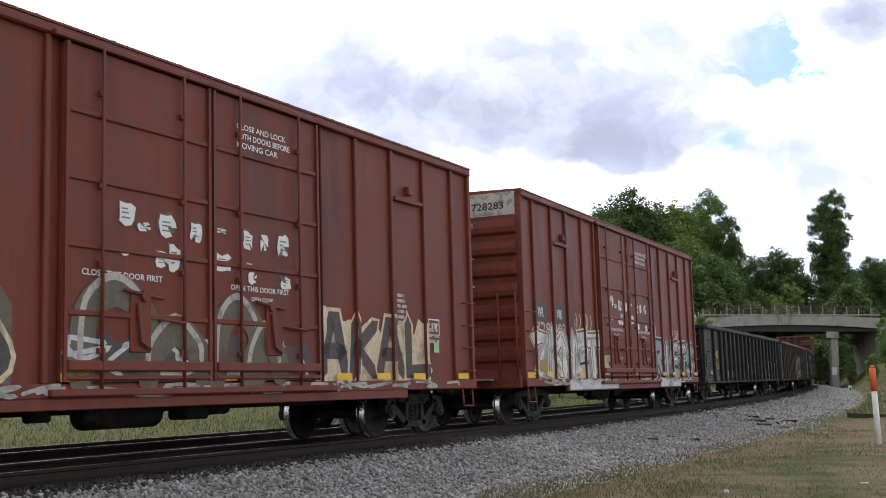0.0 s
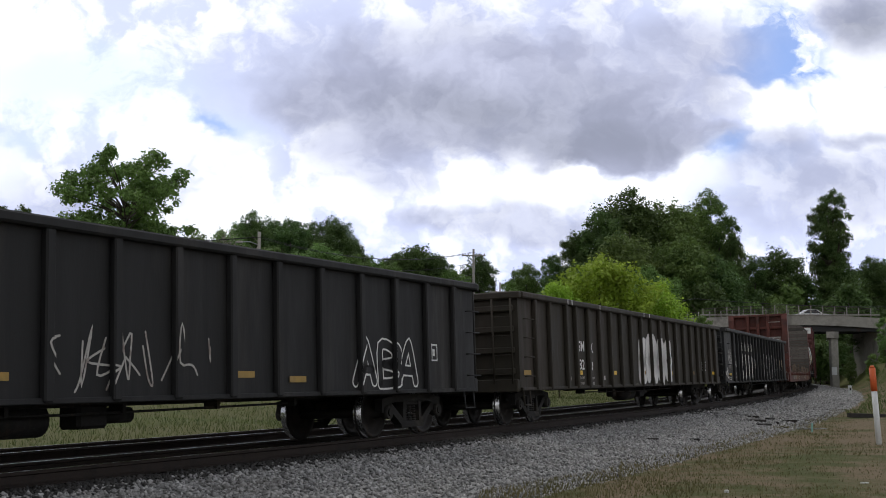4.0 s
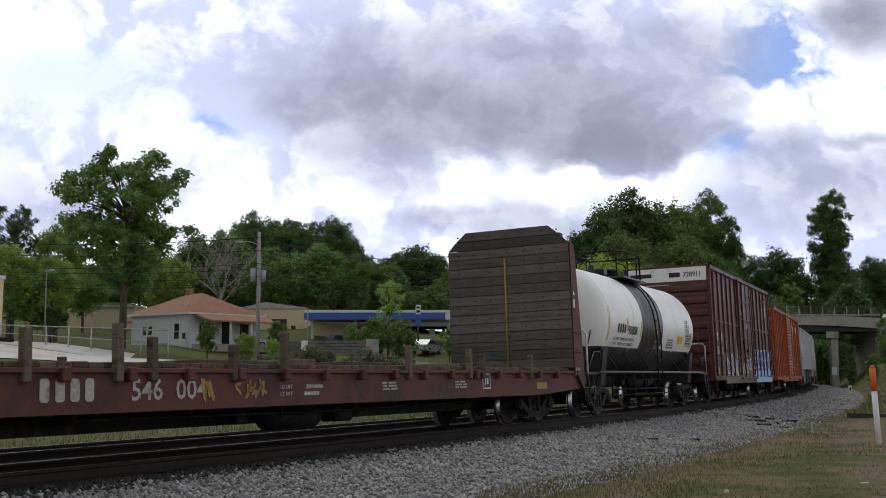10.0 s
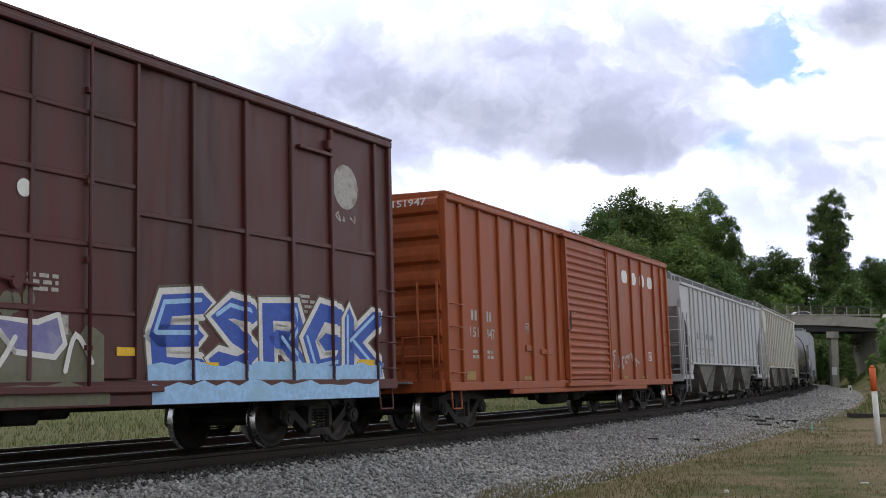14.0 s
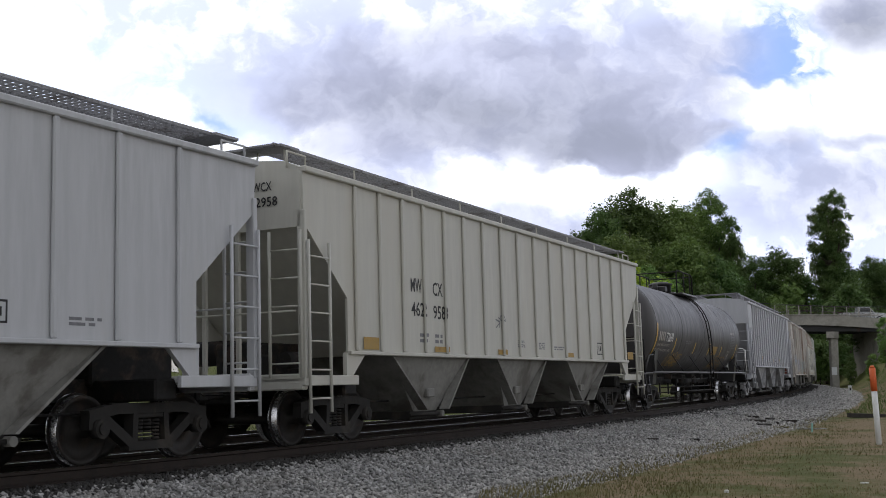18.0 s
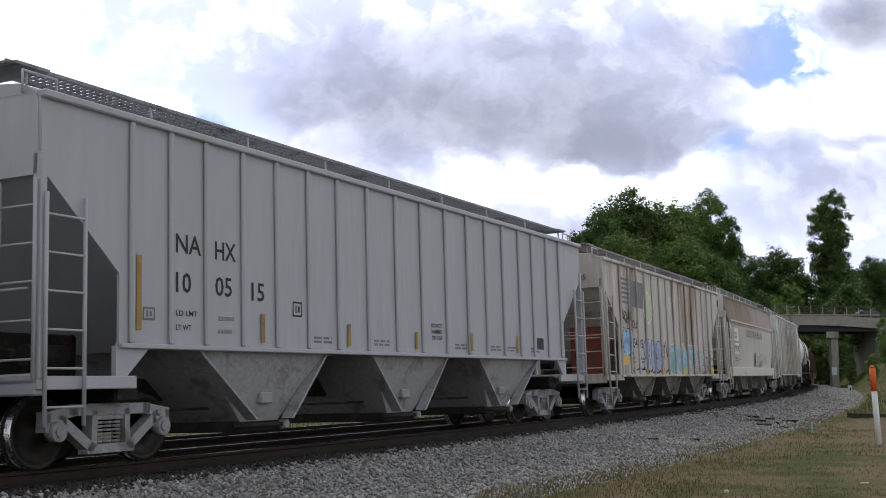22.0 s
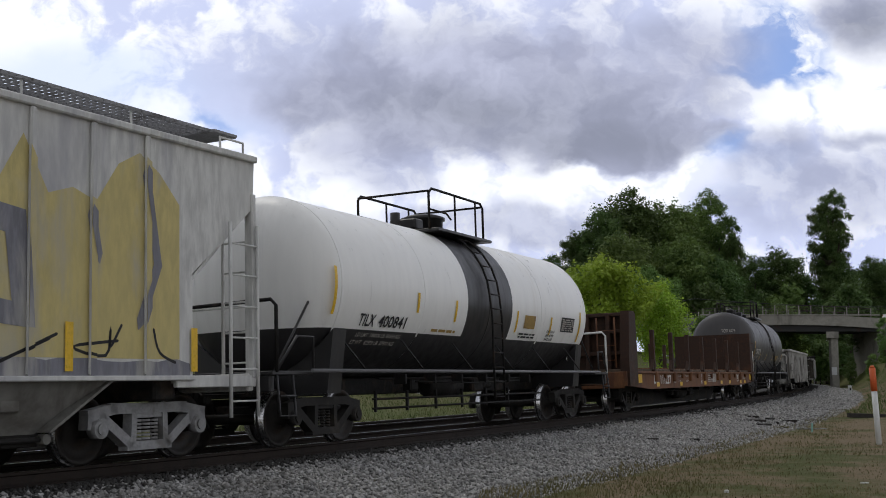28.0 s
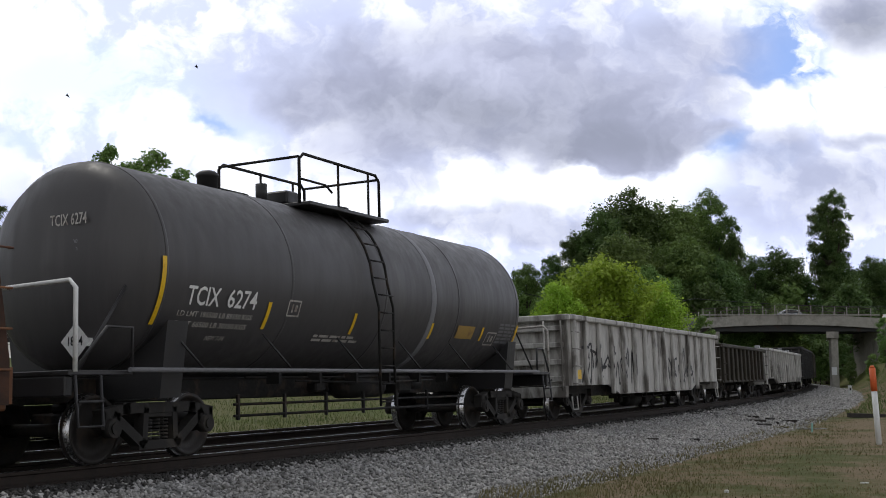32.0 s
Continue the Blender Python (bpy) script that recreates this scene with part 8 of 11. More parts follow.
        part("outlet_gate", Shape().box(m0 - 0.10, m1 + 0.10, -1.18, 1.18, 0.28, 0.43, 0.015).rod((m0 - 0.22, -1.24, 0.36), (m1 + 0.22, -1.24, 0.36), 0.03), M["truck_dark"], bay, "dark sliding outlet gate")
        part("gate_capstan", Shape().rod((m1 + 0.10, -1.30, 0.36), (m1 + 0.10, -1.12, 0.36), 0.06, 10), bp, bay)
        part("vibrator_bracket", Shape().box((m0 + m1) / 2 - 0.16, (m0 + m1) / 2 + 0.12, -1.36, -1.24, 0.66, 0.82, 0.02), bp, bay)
    part("brake_rod", Shape().rod((-h + 2, -0.85, 0.62), (h - 2, -0.85, 0.62), 0.016), M["black"], car)
    part("air_reservoir", Shape().rod((-h + 0.5, 0.1, 1.45), (-h + 0.5, 1.15, 1.45), 0.2, 14), M["black"], car)
    part("brake_cylinder", Shape().rod((-h + 0.4, -0.9, 1.3), (-h + 1.0, -0.9, 1.3), 0.13, 12).box(-h + 0.3, -h + 0.65, -0.55, -0.25, 1.05, 1.4, 0.03), M["black"], car)
    part("brake_wheel", Shape().pipe([(-h - 0.1, 0.7 + 0.26 * math.cos(q * math.pi / 6), 2.4 + 0.26 * math.sin(q * math.pi / 6)) for q in range(13)], 0.02).rod((-h + 0.05, 0.7, 2.4), (-h - 0.12, 0.7, 2.4), 0.05, 8), M["black"], car)
    shell = Side(car, P, spots, F)
    return car, h, shell, Side(car, F)


def hoppers():
    ink = M["ink"]
    car, h, side, out = hopper("pale grey covered hopper with black lettering", 166.8, 184.1, 4.02, 1.42, M["hop_grey"], [1.5, 2.14, 2.93, 3.74, 4.46, 5.35, 6.2, 7.1, 8.08, 9.05, 9.93, 10.8, 11.7, 12.68, 13.66, 14.64, 15.7], M["truck_dark"], 3, 1)
    side.text("NA", -h + 2.27, 2.25, 0.25, ink, 0.42)
    side.text("HX", -h + 3.06, 2.24, 0.25, ink, 0.38)
    side.text("48", -h + 3.9, 2.24, 0.25, ink, 0.32)
    side.text("2649", -h + 4.52, 2.22, 0.25, ink, 0.72)
    side.frame_mark(-h + 5.6, 2.2, 0.24, 0.22, M["grey_ink"])
    for i, row in enumerate((("LD LMT", "200400", "LBS", "90900 KG"), ("LT WT", "62600", "LBS", "28400 2-80"))):
        for d, wd, wide in zip((2.27, 3.08, 3.86, 4.60), row, (0.42, 0.40, 0.22, 0.62)):
            side.text(wd, -h + d, 1.88 - 0.17 * i, 0.075, M["grey_ink"], wide)
    for d, z in ((1.55, 1.9), (4.05, 1.55), (6.9, 1.5)):
        side.strip(-h + d, z, 0.1, 0.6 if d < 2 else 0.42, M["ochre"], "faded_strip")
    side.frame_mark(-h + 12.75, 1.6, 0.3, 0.25, ink)
    side.bars(-h + 12.0, 1.6, 0.4, 0.12, M["grey_ink"], 2)
    side.bars(-h + 13.9, 1.6, 0.5, 0.12, M["grey_ink"], 2)
    side.scrawl(-h + 9.95, -h + 10.05, 2.0, 2.4, ink, 3, 2, 0.015)
    end_text(car, -h - 0.02, "482649", -0.45, 3.52, 0.15, ink, 0.6)
    part("owner_mark", Shape().box(-h - 0.02, -h - 0.008, -0.98, -0.55, 3.74, 3.88), ink, car)
    car, h, side, out = hopper("cream-grey covered hopper with black lettering", 185.2, 202.35, 4.14, 1.40, M["hop_cream"], [1.5, 2.3, 3.1, 3.9, 4.75, 5.6, 6.5, 7.4, 8.3, 9.25, 10.2, 11.1, 12.0, 12.9, 13.85, 14.8, 15.7], M["truck_dark"], 3, 2)
    side.text("MW", -h + 3.4, 2.50, 0.25, ink, 0.42)
    side.text("CX", -h + 4.25, 2.48, 0.25, ink, 0.4)
    side.text("462", -h + 3.4, 2.08, 0.25, ink, 0.5)
    side.text("958", -h + 4.25, 2.06, 0.25, ink, 0.5)
    side.bars(-h + 3.7, 1.6, 0.3, 0.2, M["grey_ink"], 2)
    side.bars(-h + 4.3, 1.6, 0.3, 0.2, M["grey_ink"], 2)
    side.text("CAUTION", -h + 8.2, 1.72, 0.06, M["grey_ink"], 0.36)
    side.bars(-h + 8.2, 1.62, 0.4, 0.08, M["grey_ink"], 2)
    side.bars(-h + 9.35, 1.6, 0.4, 0.16, M["grey_ink"], 4)
    side.bars(-h + 10.3, 1.6, 0.7, 0.10, M["grey_ink"], 2)
    for d in (1.7, 4.25, 7.1, 11.1, 15.9):
        side.strip(-h + d, 1.46, 0.5, 0.2 if d < 2 or d > 15 else 0.1, M["ochre"], "dull_strip")
    side.frame_mark(-h + 13.4, 1.55, 0.4, 0.3, ink)
    side.scrawl(-h + 6.8, -h + 7.6, 1.95, 2.3, M["grey_ink"], 3, 2, 0.012)
    end_text(car, -h - 0.02, "462958", -0.5, 3.6, 0.15, ink, 0.6)
    end_text(car, -h - 0.02, "MWCX", -0.55, 3.84, 0.14, ink, 0.45)
    car, h, side, out = hopper("light grey covered hopper with thin black numbers", 221.1, 238.3, 4.18, 1.40, M["hop_light"], [1.44, 2.15, 2.85, 3.65, 4.45, 5.27, 6.1, 7.02, 7.97, 8.9, 9.87, 10.8, 11.65, 12.5, 13.36, 14.1, 14.95, 15.75], M["truck_grey"], 3, 3, bay_paint=M["truck_grey"])
    side.text("NA", -h + 2.26, 2.60, 0.25, ink, 0.5)
    side.text("HX", -h + 3.05, 2.58, 0.25, ink, 0.45)
    side.text("10", -h + 2.26, 2.10, 0.26, ink, 0.3)
    side.text("05", -h + 3.05, 2.10, 0.26, ink, 0.36)
    side.text("15", -h + 3.85, 2.08, 0.26, ink, 0.3)
    side.text("LD LMT", -h + 2.26, 1.80, 0.07, ink, 0.42)
    side.text("LT WT", -h + 2.26, 1.62, 0.07, ink, 0.3)
    side.text("222000", -h + 3.1, 1.77, 0.06, M["grey_ink"], 0.35)
    side.text("64000", -h + 3.1, 1.60, 0.06, M["grey_ink"], 0.3)
    side.frame_mark(-h + 4.85, 1.9, 0.24, 0.22, ink)
    side.frame_mark(-h + 1.65, 1.72, 0.22, 0.16, M["grey_ink"])
    for d, z0, z1 in ((1.52, 1.6, 2.5), (4.05, 1.5, 1.9), (6.35, 1.5, 1.85), (8.6, 1.5, 1.8), (10.75, 1.5, 1.85), (13.1, 1.5, 1.85)):
        side.strip(-h + d, z0, 0.09, z1 - z0, M["ochre"], "faded_strip")
    for i, wd in enumerate(("DO NOT", "HAMMER", "ON CAR")):
        side.text(wd, -h + 9.25, 1.9 - i * 0.11, 0.08, ink, 0.42)
    for d in (5.4, 7.2, 10.2, 11.8, 12.6, 13.9):
        side.bars(-h + d, 1.52, 0.5, 0.12, M["grey_ink"], 2)
    side.lay("data_panel", [rect(-h + 14.25, -h + 14.65, 1.6, 1.85)], ink)
    end_text(car, -h - 0.02, "100515", 0.3, 3.5, 0.13, ink, 0.6)
    part("owner_mark", Shape().box(-h - 0.02, -h - 0.008, -0.25, 0.28, 3.72, 3.84), ink, car)
    # rust streaked
    car, h, side, out = hopper("rust-streaked grey covered hopper with pale blue graffiti", 240.06, 254.75, 4.06, 1.02, M["hop_rusty"], [1.5 + i * 0.86 for i in range(15)], M["truck_grey"], 3, 4, slope=(1.3, 2.35, 3.35), sill=1.02)
    side.lay("striped_emblem", [rect(-h + 1.62, -h + 2.55, 2.98 + 0.125 * i, 3.05 + 0.125 * i) for i in range(6)], M["grey_ink"], "faded grey stripes")
    for a in (2.62, 3.32):
        side.lay("owner_mark", [[(-h + a, 2.92), (-h + a + 0.6, 2.92), (-h + a + 0.66, 3.66), (-h + a + 0.06, 3.66)]], M["grey_ink"], "faded grey block")
    ball = [(-h + 4.42 + 0.50 * math.cos(i * math.pi / 14), 2.98 + 0.44 * math.sin(i * math.pi / 14)) for i in range(28)]
    side.lay("graffiti_outline", stroke(ball + ball[:1], 0.035), M["gf_white"], "", 0.0065)
    side.lay("graffiti", [ball], M["gf_green"], "pale green round graffito with a stalk", 0.006)
    side.lay("graffiti", stroke(curl([(-h + 4.62, 3.35), (-h + 4.66, 3.6), (-h + 4.58, 3.82)]), 0.055), M["gf_green"], "", 0.007)
    side.lay("graffiti_outline", stroke(curl([(-h + 4.6, 3.3), (-h + 4.78, 3.05), (-h + 4.62, 2.95), (-h + 4.82, 2.7), (-h + 4.6, 2.62)]), 0.03), M["gf_white"], "", 0.009)
    side.text("SOU", -h + 2.5, 2.32, 0.25, ink, 0.62)
    side.text("854", -h + 2.5, 1.80, 0.26, ink, 0.6)
    side.text("05", -h + 3.3, 1.80, 0.25, ink, 0.4)
    side.bars(-h + 2.5, 1.35, 0.4, 0.2, M["grey_ink"], 2)
    side.bars(-h + 3.3, 1.35, 0.5, 0.2, M["grey_ink"], 2)
    side.scrawl(-h + 1.7, -h + 2.6, 2.4, 2.95, ink, 7, 6, 0.015)
    side.piece("U", -h + 1.5, -h + 2.5, 1.52, 2.32, M["gf_sky"], ink, "pale blue graffito with dark outlines", 0.24, 0.03)
    side.piece("SIS", -h + 3.75, -h + 5.75, 1.12, 2.1, M["gf_mauve"], ink, "pale blue and mauve graffiti with dark outlines", 0.22, 0.028, None, 0, None, True, 73, 0, M["gf_sky"])
    side.piece("DUNT", -h + 6.9, -h + 10.4, 1.1, 1.98, M["gf_teal"], M["gf_teal"], "faded teal graffiti with a white rim", 0.27, 0.02, M["gf_white"], 0.04, None, False, 74, 0, M["gf_sky"], 1.25)
    side.piece("MURE", -h + 10.5, -h + 13.3, 1.1, 1.85, M["gf_silver"], M["ink"], "grey graffiti with thin black outlines", 0.16, 0.022, None, 0, None, True, 75)
    side.scrawl(-h + 5.6, -h + 6.6, 1.5, 2.1, ink, 8, 5, 0.018)
    side.scrawl(-h + 2.4, -h + 6.6, 1.05, 1.25, ink, 18, 9, 0.02)
    for d, w, z in ((1.62, 0.45, 0.26), (3.95, 0.4, 0.12), (5.7, 0.45, 0.12), (8.6, 0.5, 0.12), (10.6, 0.4, 0.1), (13.0, 0.3, 0.2)):
        side.strip(-h + d, 1.08 if w != 0.45 or d > 3 else 1.32, w, z)
    side.lay("data_panel", [rect(-h + 11.8, -h + 12.1, 1.25, 1.5)], ink)
    end_text(car, -h - 0.02, "85405", -0.55, 3.5, 0.15, M["grey_ink"], 0.55)
    blind = Shape().box(-h + 0.3, -h + 0.34, -1.35, -0.5, 1.05, 2.3)
    part("end_panel", blind, M["rust_red"], car, "rust-red end panel")
    part("end_panel", Shape().box(-h + 0.3, -h + 0.34, -0.2, 0.9, 1.4, 2.2), M["slate_blue"], car, "dark painted end panel")
    # rounded, dirty white
    car, h, side, out = hopper("dirty white round-sided covered hopper with faded lettering", 256.2, 270.4, 4.10, 1.32, M["hop_old"], [], M["truck_grey"], 3, 5, "round", (0.5, 2.3, 3.3), sill=1.0)
    side = Side(car, -1.612)
    side.lay("clean_patch", [rect(-h + 1.5, -h + 2.6, 2.38, 2.9), rect(-h + 1.5, -h + 2.6, 1.85, 2.3)], M["white"], lift=0.002)
    side.text("SOU", -h + 1.6, 2.48, 0.26, ink, 0.6)
    side.text("99095", -h + 1.6, 1.95, 0.26, ink, 1.05)
    side.text("S O U T H E R N", -h + 4.85, 2.62, 0.32, M["grey_ink"], 4.75)
    side.bars(-h + 1.5, 1.55, 0.9, 0.18, M["grey_ink"], 2)
    side.bars(-h + 2.5, 1.6, 0.5, 0.08, M["grey_ink"], 1)
    side.frame_mark(-h + 2.85, 2.15, 0.2, 0.22, M["grey_ink"])
    side.scrawl(-h + 6.8, -h + 10.8, 1.42, 2.0, ink, 21, 12, 0.011)
    side.piece("BAMBS", -h + 7.3, -h + 10.0, 1.42, 1.98, M["hop_old"], ink, "thin black outlined graffiti", 0.12, 0.012, None, 0, None, True, 81)
    sl = Side(car, -1.585)
    for d, w in ((0.5, 0.5), (3.9, 0.6), (8.0, 0.4), (10.6, 0.4), (13.3, 0.2)):
        sl.strip(-h + d, 1.06, w, 0.2 if d < 1 else 0.1)
    sl.lay("square_decal", [rect(-h + 2.75, -h + 3.0, 1.08, 1.2)], M["white"])
    side.lay("data_panel", [rect(h - 0.85, h - 0.6, 1.55, 1.72)], ink)
    part("number_board", Shape().box(-h - 0.02, -h - 0.008, -1.3, -0.55, 3.45, 3.9), ink, car, "black board with white numbers")
    end_text(car, -h - 0.026, "99095", -0.62, 3.5, 0.14, M["white"], 0.6)
    part("owner_mark", Shape().box(-h - 0.03, -h - 0.024, -0.95, -0.62, 3.7, 3.84), M["white"], car)
    # patched grey and yellow
    car, h, side, out = hopper("patchy grey and faded yellow covered hopper with old graffiti", 272.4, 286.85, 4.06, 1.02, M["hop_blotch"], [1.5 + i * 0.9 for i in range(13)], M["truck_grey"], 3, 6, slope=(1.3, 2.35, 3.35), sill=1.02)
    for k, (a, b, z0, z1) in enumerate(((1.5, 2.6, 1.3, 3.5), (3.3, 4.2, 1.5, 3.7), (5.0, 5.6, 1.25, 2.6), (8.6, 12.9, 1.25, 3.75))):
        side.ragged(-h + a, -h + b, z0, z1, M["patch_yellow"], 60 + k, "faded_yellow_panel", "faded yellow spray paint", 0.003, max(3, int((b - a) * 3)))
    for k, form in enumerate(([(2.0, 3.6), (2.1, 1.4)], [(2.7, 3.2), (3.6, 3.3), (3.5, 1.6)], [(4.5, 1.5), (4.6, 3.4), (5.3, 3.5)], [(6.0, 3.9), (5.9, 1.3)], [(6.3, 2.0), (6.5, 3.0), (6.9, 3.0), (6.9, 1.7)], [(7.8, 1.6), (7.7, 2.75), (8.7, 2.8), (8.9, 2.45), (9.4, 2.45)], [(8.5, 3.7), (8.6, 3.0)], [(9.9, 2.75), (10.3, 2.7), (10.4, 1.7), (9.5, 1.8)], [(11.4, 2.9), (11.5, 2.45)], [(12.3, 3.5), (12.5, 2.4), (12.2, 1.7)])):
        side.lay("graffiti", stroke([(-h + x, z) for x, z in form], 0.15 if k not in (6, 8, 9) else 0.07, point=0.05), M["gf_steel"], "huge faded grey graffiti stroke", 0.0045 + 0.0008 * k)
    side.scrawl(-h + 1.8, -h + 12.8, 1.15, 1.7, ink, 23, 12, 0.018)
    for d in (1.4, 11.0, 13.1):
        side.strip(-h + d, 1.1, 0.12, 0.55 if d > 2 else 0.4)
    side.ragged(-h + 1.35, h - 1.35, 1.05, 1.26, M["gf_steel"], 65, "blue_grey_hem", "blue-grey spray paint along the foot", 0.0025, 40)


red_box_cars()
gondolas()
flat_cars()
tank_cars()
maroon_box_car()
orange_box_car()
hoppers()


# ---------------------------------------------------------------- loose stones and grass
def cloud_mesh(name, verts, faces, mat):
    """A large mesh from arrays."""
    me = bpy.data.meshes.new(name)
    k = faces.shape[1]
    me.vertices.add(len(verts))
    me.vertices.foreach_set("co", verts.astype(np.float32).ravel())
    me.loops.add(faces.size)
    me.loops.foreach_set("vertex_index", faces.astype(np.int32).ravel())
    me.polygons.add(len(faces))
    me.polygons.foreach_set("loop_start", np.arange(0, faces.size, k, dtype=np.int32))
    me.update(calc_edges=True)
    me.materials.append(mat)
    return me


def line_points(s, w):
    f = (s - S_MIN) / S_STEP
    i = f.astype(int)
    a = LINE[i] * (1 - (f - i))[:, None] + LINE[i + 1] * (f - i)[:, None]
    return a[:, 0] - np.sin(a[:, 2]) * w, a[:, 1] + np.cos(a[:, 2]) * w


def build_stones():
    rng = np.random.default_rng(7)
    n = 105000
    s = np.concatenate([rng.uniform(-9, 26, int(n * 0.66)), rng.uniform(26, 115, n - int(n * 0.66))])
    w = np.where(rng.random(n) < 0.93, rng.uniform(-5.3, -0.95, n), rng.uniform(-0.95, 2.2, n))
    x, y = line_points(s, w)
    z = np.interp(w, [-5.6, -4.4, -2.3, -1.5, 0.0, 1.5, 2.6, 5.2], [-0.60, -0.46, -0.20, -0.15, -0.20, -0.23, -0.32, -0.75])
    keep = rng.random(n) < np.clip((5.5 + w + rng.normal(0, 0.25, n)) * 1.6, 0.03, 1.0)
    x, y, z, w, s = x[keep], y[keep], z[keep], w[keep], s[keep]
    n = len(x)
    size = rng.uniform(0.020, 0.042, n) * np.where(s > 60, 2.2, np.where(s > 26, 1.35, 1.0))
    base = np.array([(1, 0, 0), (0, 1, 0), (-1, 0, 0), (0, -1, 0), (0, 0, 1), (0, 0, -1)], float)
    v = base[None] * rng.uniform(0.6, 1.2, (n, 6, 1)) + rng.normal(0, 0.26, (n, 6, 3))
    v *= size[:, None, None] * np.stack([rng.uniform(0.8, 1.3, n), rng.uniform(0.8, 1.3, n), rng.uniform(0.6, 0.95, n)], 1)[:, None, :]
    a = rng.uniform(0, 6.283, n)
    c, q = np.cos(a)[:, None], np.sin(a)[:, None]
    v = np.stack([v[..., 0] * c - v[..., 1] * q, v[..., 0] * q + v[..., 1] * c, v[..., 2]], -1)
    v += np.stack([x, y, z + size * rng.uniform(-0.1, 0.7, n)], 1)[:, None, :]
    f = np.array([(0, 1, 4), (1, 2, 4), (2, 3, 4), (3, 0, 4), (1, 0, 5), (2, 1, 5), (3, 2, 5), (0, 3, 5)])
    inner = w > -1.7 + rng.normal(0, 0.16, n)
    for name, pick, mat, label in (("ballast_stones", ~inner, M["ballast"], "loose grey crushed stones along the track"), ("track_stones", inner, M["dark_stone"], "near-black stones about the ties")):
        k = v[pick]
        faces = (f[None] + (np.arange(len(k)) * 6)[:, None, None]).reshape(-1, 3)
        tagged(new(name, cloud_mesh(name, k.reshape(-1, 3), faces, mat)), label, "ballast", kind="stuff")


build_stones()


def blades(name, label, x, y, z, tall, wide, mat, seed):
    rng = np.random.default_rng(seed)
    n = len(x)
    a = rng.uniform(0, 6.283, n)
    h = tall * rng.uniform(0.4, 1.2, n)
    lean = rng.normal(0, 0.45, (n, 2)) * h[:, None]
    b = np.stack([np.cos(a), np.sin(a)], 1) * (wide * rng.uniform(0.6, 1.3, n))[:, None]
    p = np.stack([x, y], 1)
    v = np.zeros((n, 3, 3))
    v[:, 0, :2], v[:, 1, :2], v[:, 2, :2] = p - b, p + b, p + lean
    v[:, 0, 2], v[:, 1, 2], v[:, 2, 2] = z - 0.02, z - 0.02, z + h
    faces = np.arange(3 * n).reshape(-1, 3)
    tagged(new(name, cloud_mesh(name, v.reshape(-1, 3), faces, mat)), label, "grass", kind="stuff")


def build_grass():
    rng = np.random.default_rng(3)
    # lawn on the near side
    n = 40000
    y = 8.0 + 42 * rng.random(n) ** 1.7
    x = y * rng.uniform(0.03, 0.40, n)
    z, ok = np.zeros(n), np.zeros(n, bool)
    for i in range(n):
        s, d = nearest_line(x[i], y[i])
        patch = noise.noise((x[i] * 0.5, y[i] * 0.5, 1)) + 0.5 * noise.noise((x[i] * 1.7, y[i] * 1.7, 2))
        ok[i] = d < -4.6 - 0.5 * patch and (patch > -0.25 or rng.random() < 0.35)
        z[i] = -0.42 + 0.1 * noise.noise((x[i] * 0.11, y[i] * 0.11, 0)) if s < 42 else lay(x[i], y[i])
    blades("lawn_grass", "thin dry grass in green and straw tufts", x[ok], y[ok], z[ok], 0.042, 0.010, LEAF["lawn"], 4)
    # rank grass on the bank before the bridge
    n = 12000
    s = rng.uniform(36, 112, n)
    w = -5.4 - 12 * rng.random(n)
    x, y = line_points(s, w)
    z = np.array([lay(a, b) for a, b in zip(x, y)])
    blades("bank_grass", "rank olive grass on the bank beside the bridge", x, y, z, 0.22, 0.03, LEAF["grass"], 6)
    # rough grass beyond the track
    n = 38000
    s = rng.uniform(4, 75, n)
    w = 7.4 + 24 * rng.random(n) ** 1.3
    x, y = line_points(s, w)
    z = np.array([lay(a, b) for a, b in zip(x, y)])
    blades("meadow_grass", "rank yellow-green grass on the far bank", x, y, z, 0.17, 0.014, LEAF["grass"], 5)


build_grass()


# ---------------------------------------------------------------- trees and shrubs
STYLES = dict(full=(30, 14, 0.38, 0.038), broad=(24, 16, 0.44, 0.038), other=(38, 12, 0.34, 0.038), bush=(12, 8, 0.48, 0.07), open=(84, 9, 0.19, 0.027), thin=(16, 6, 0.30, 0.045))


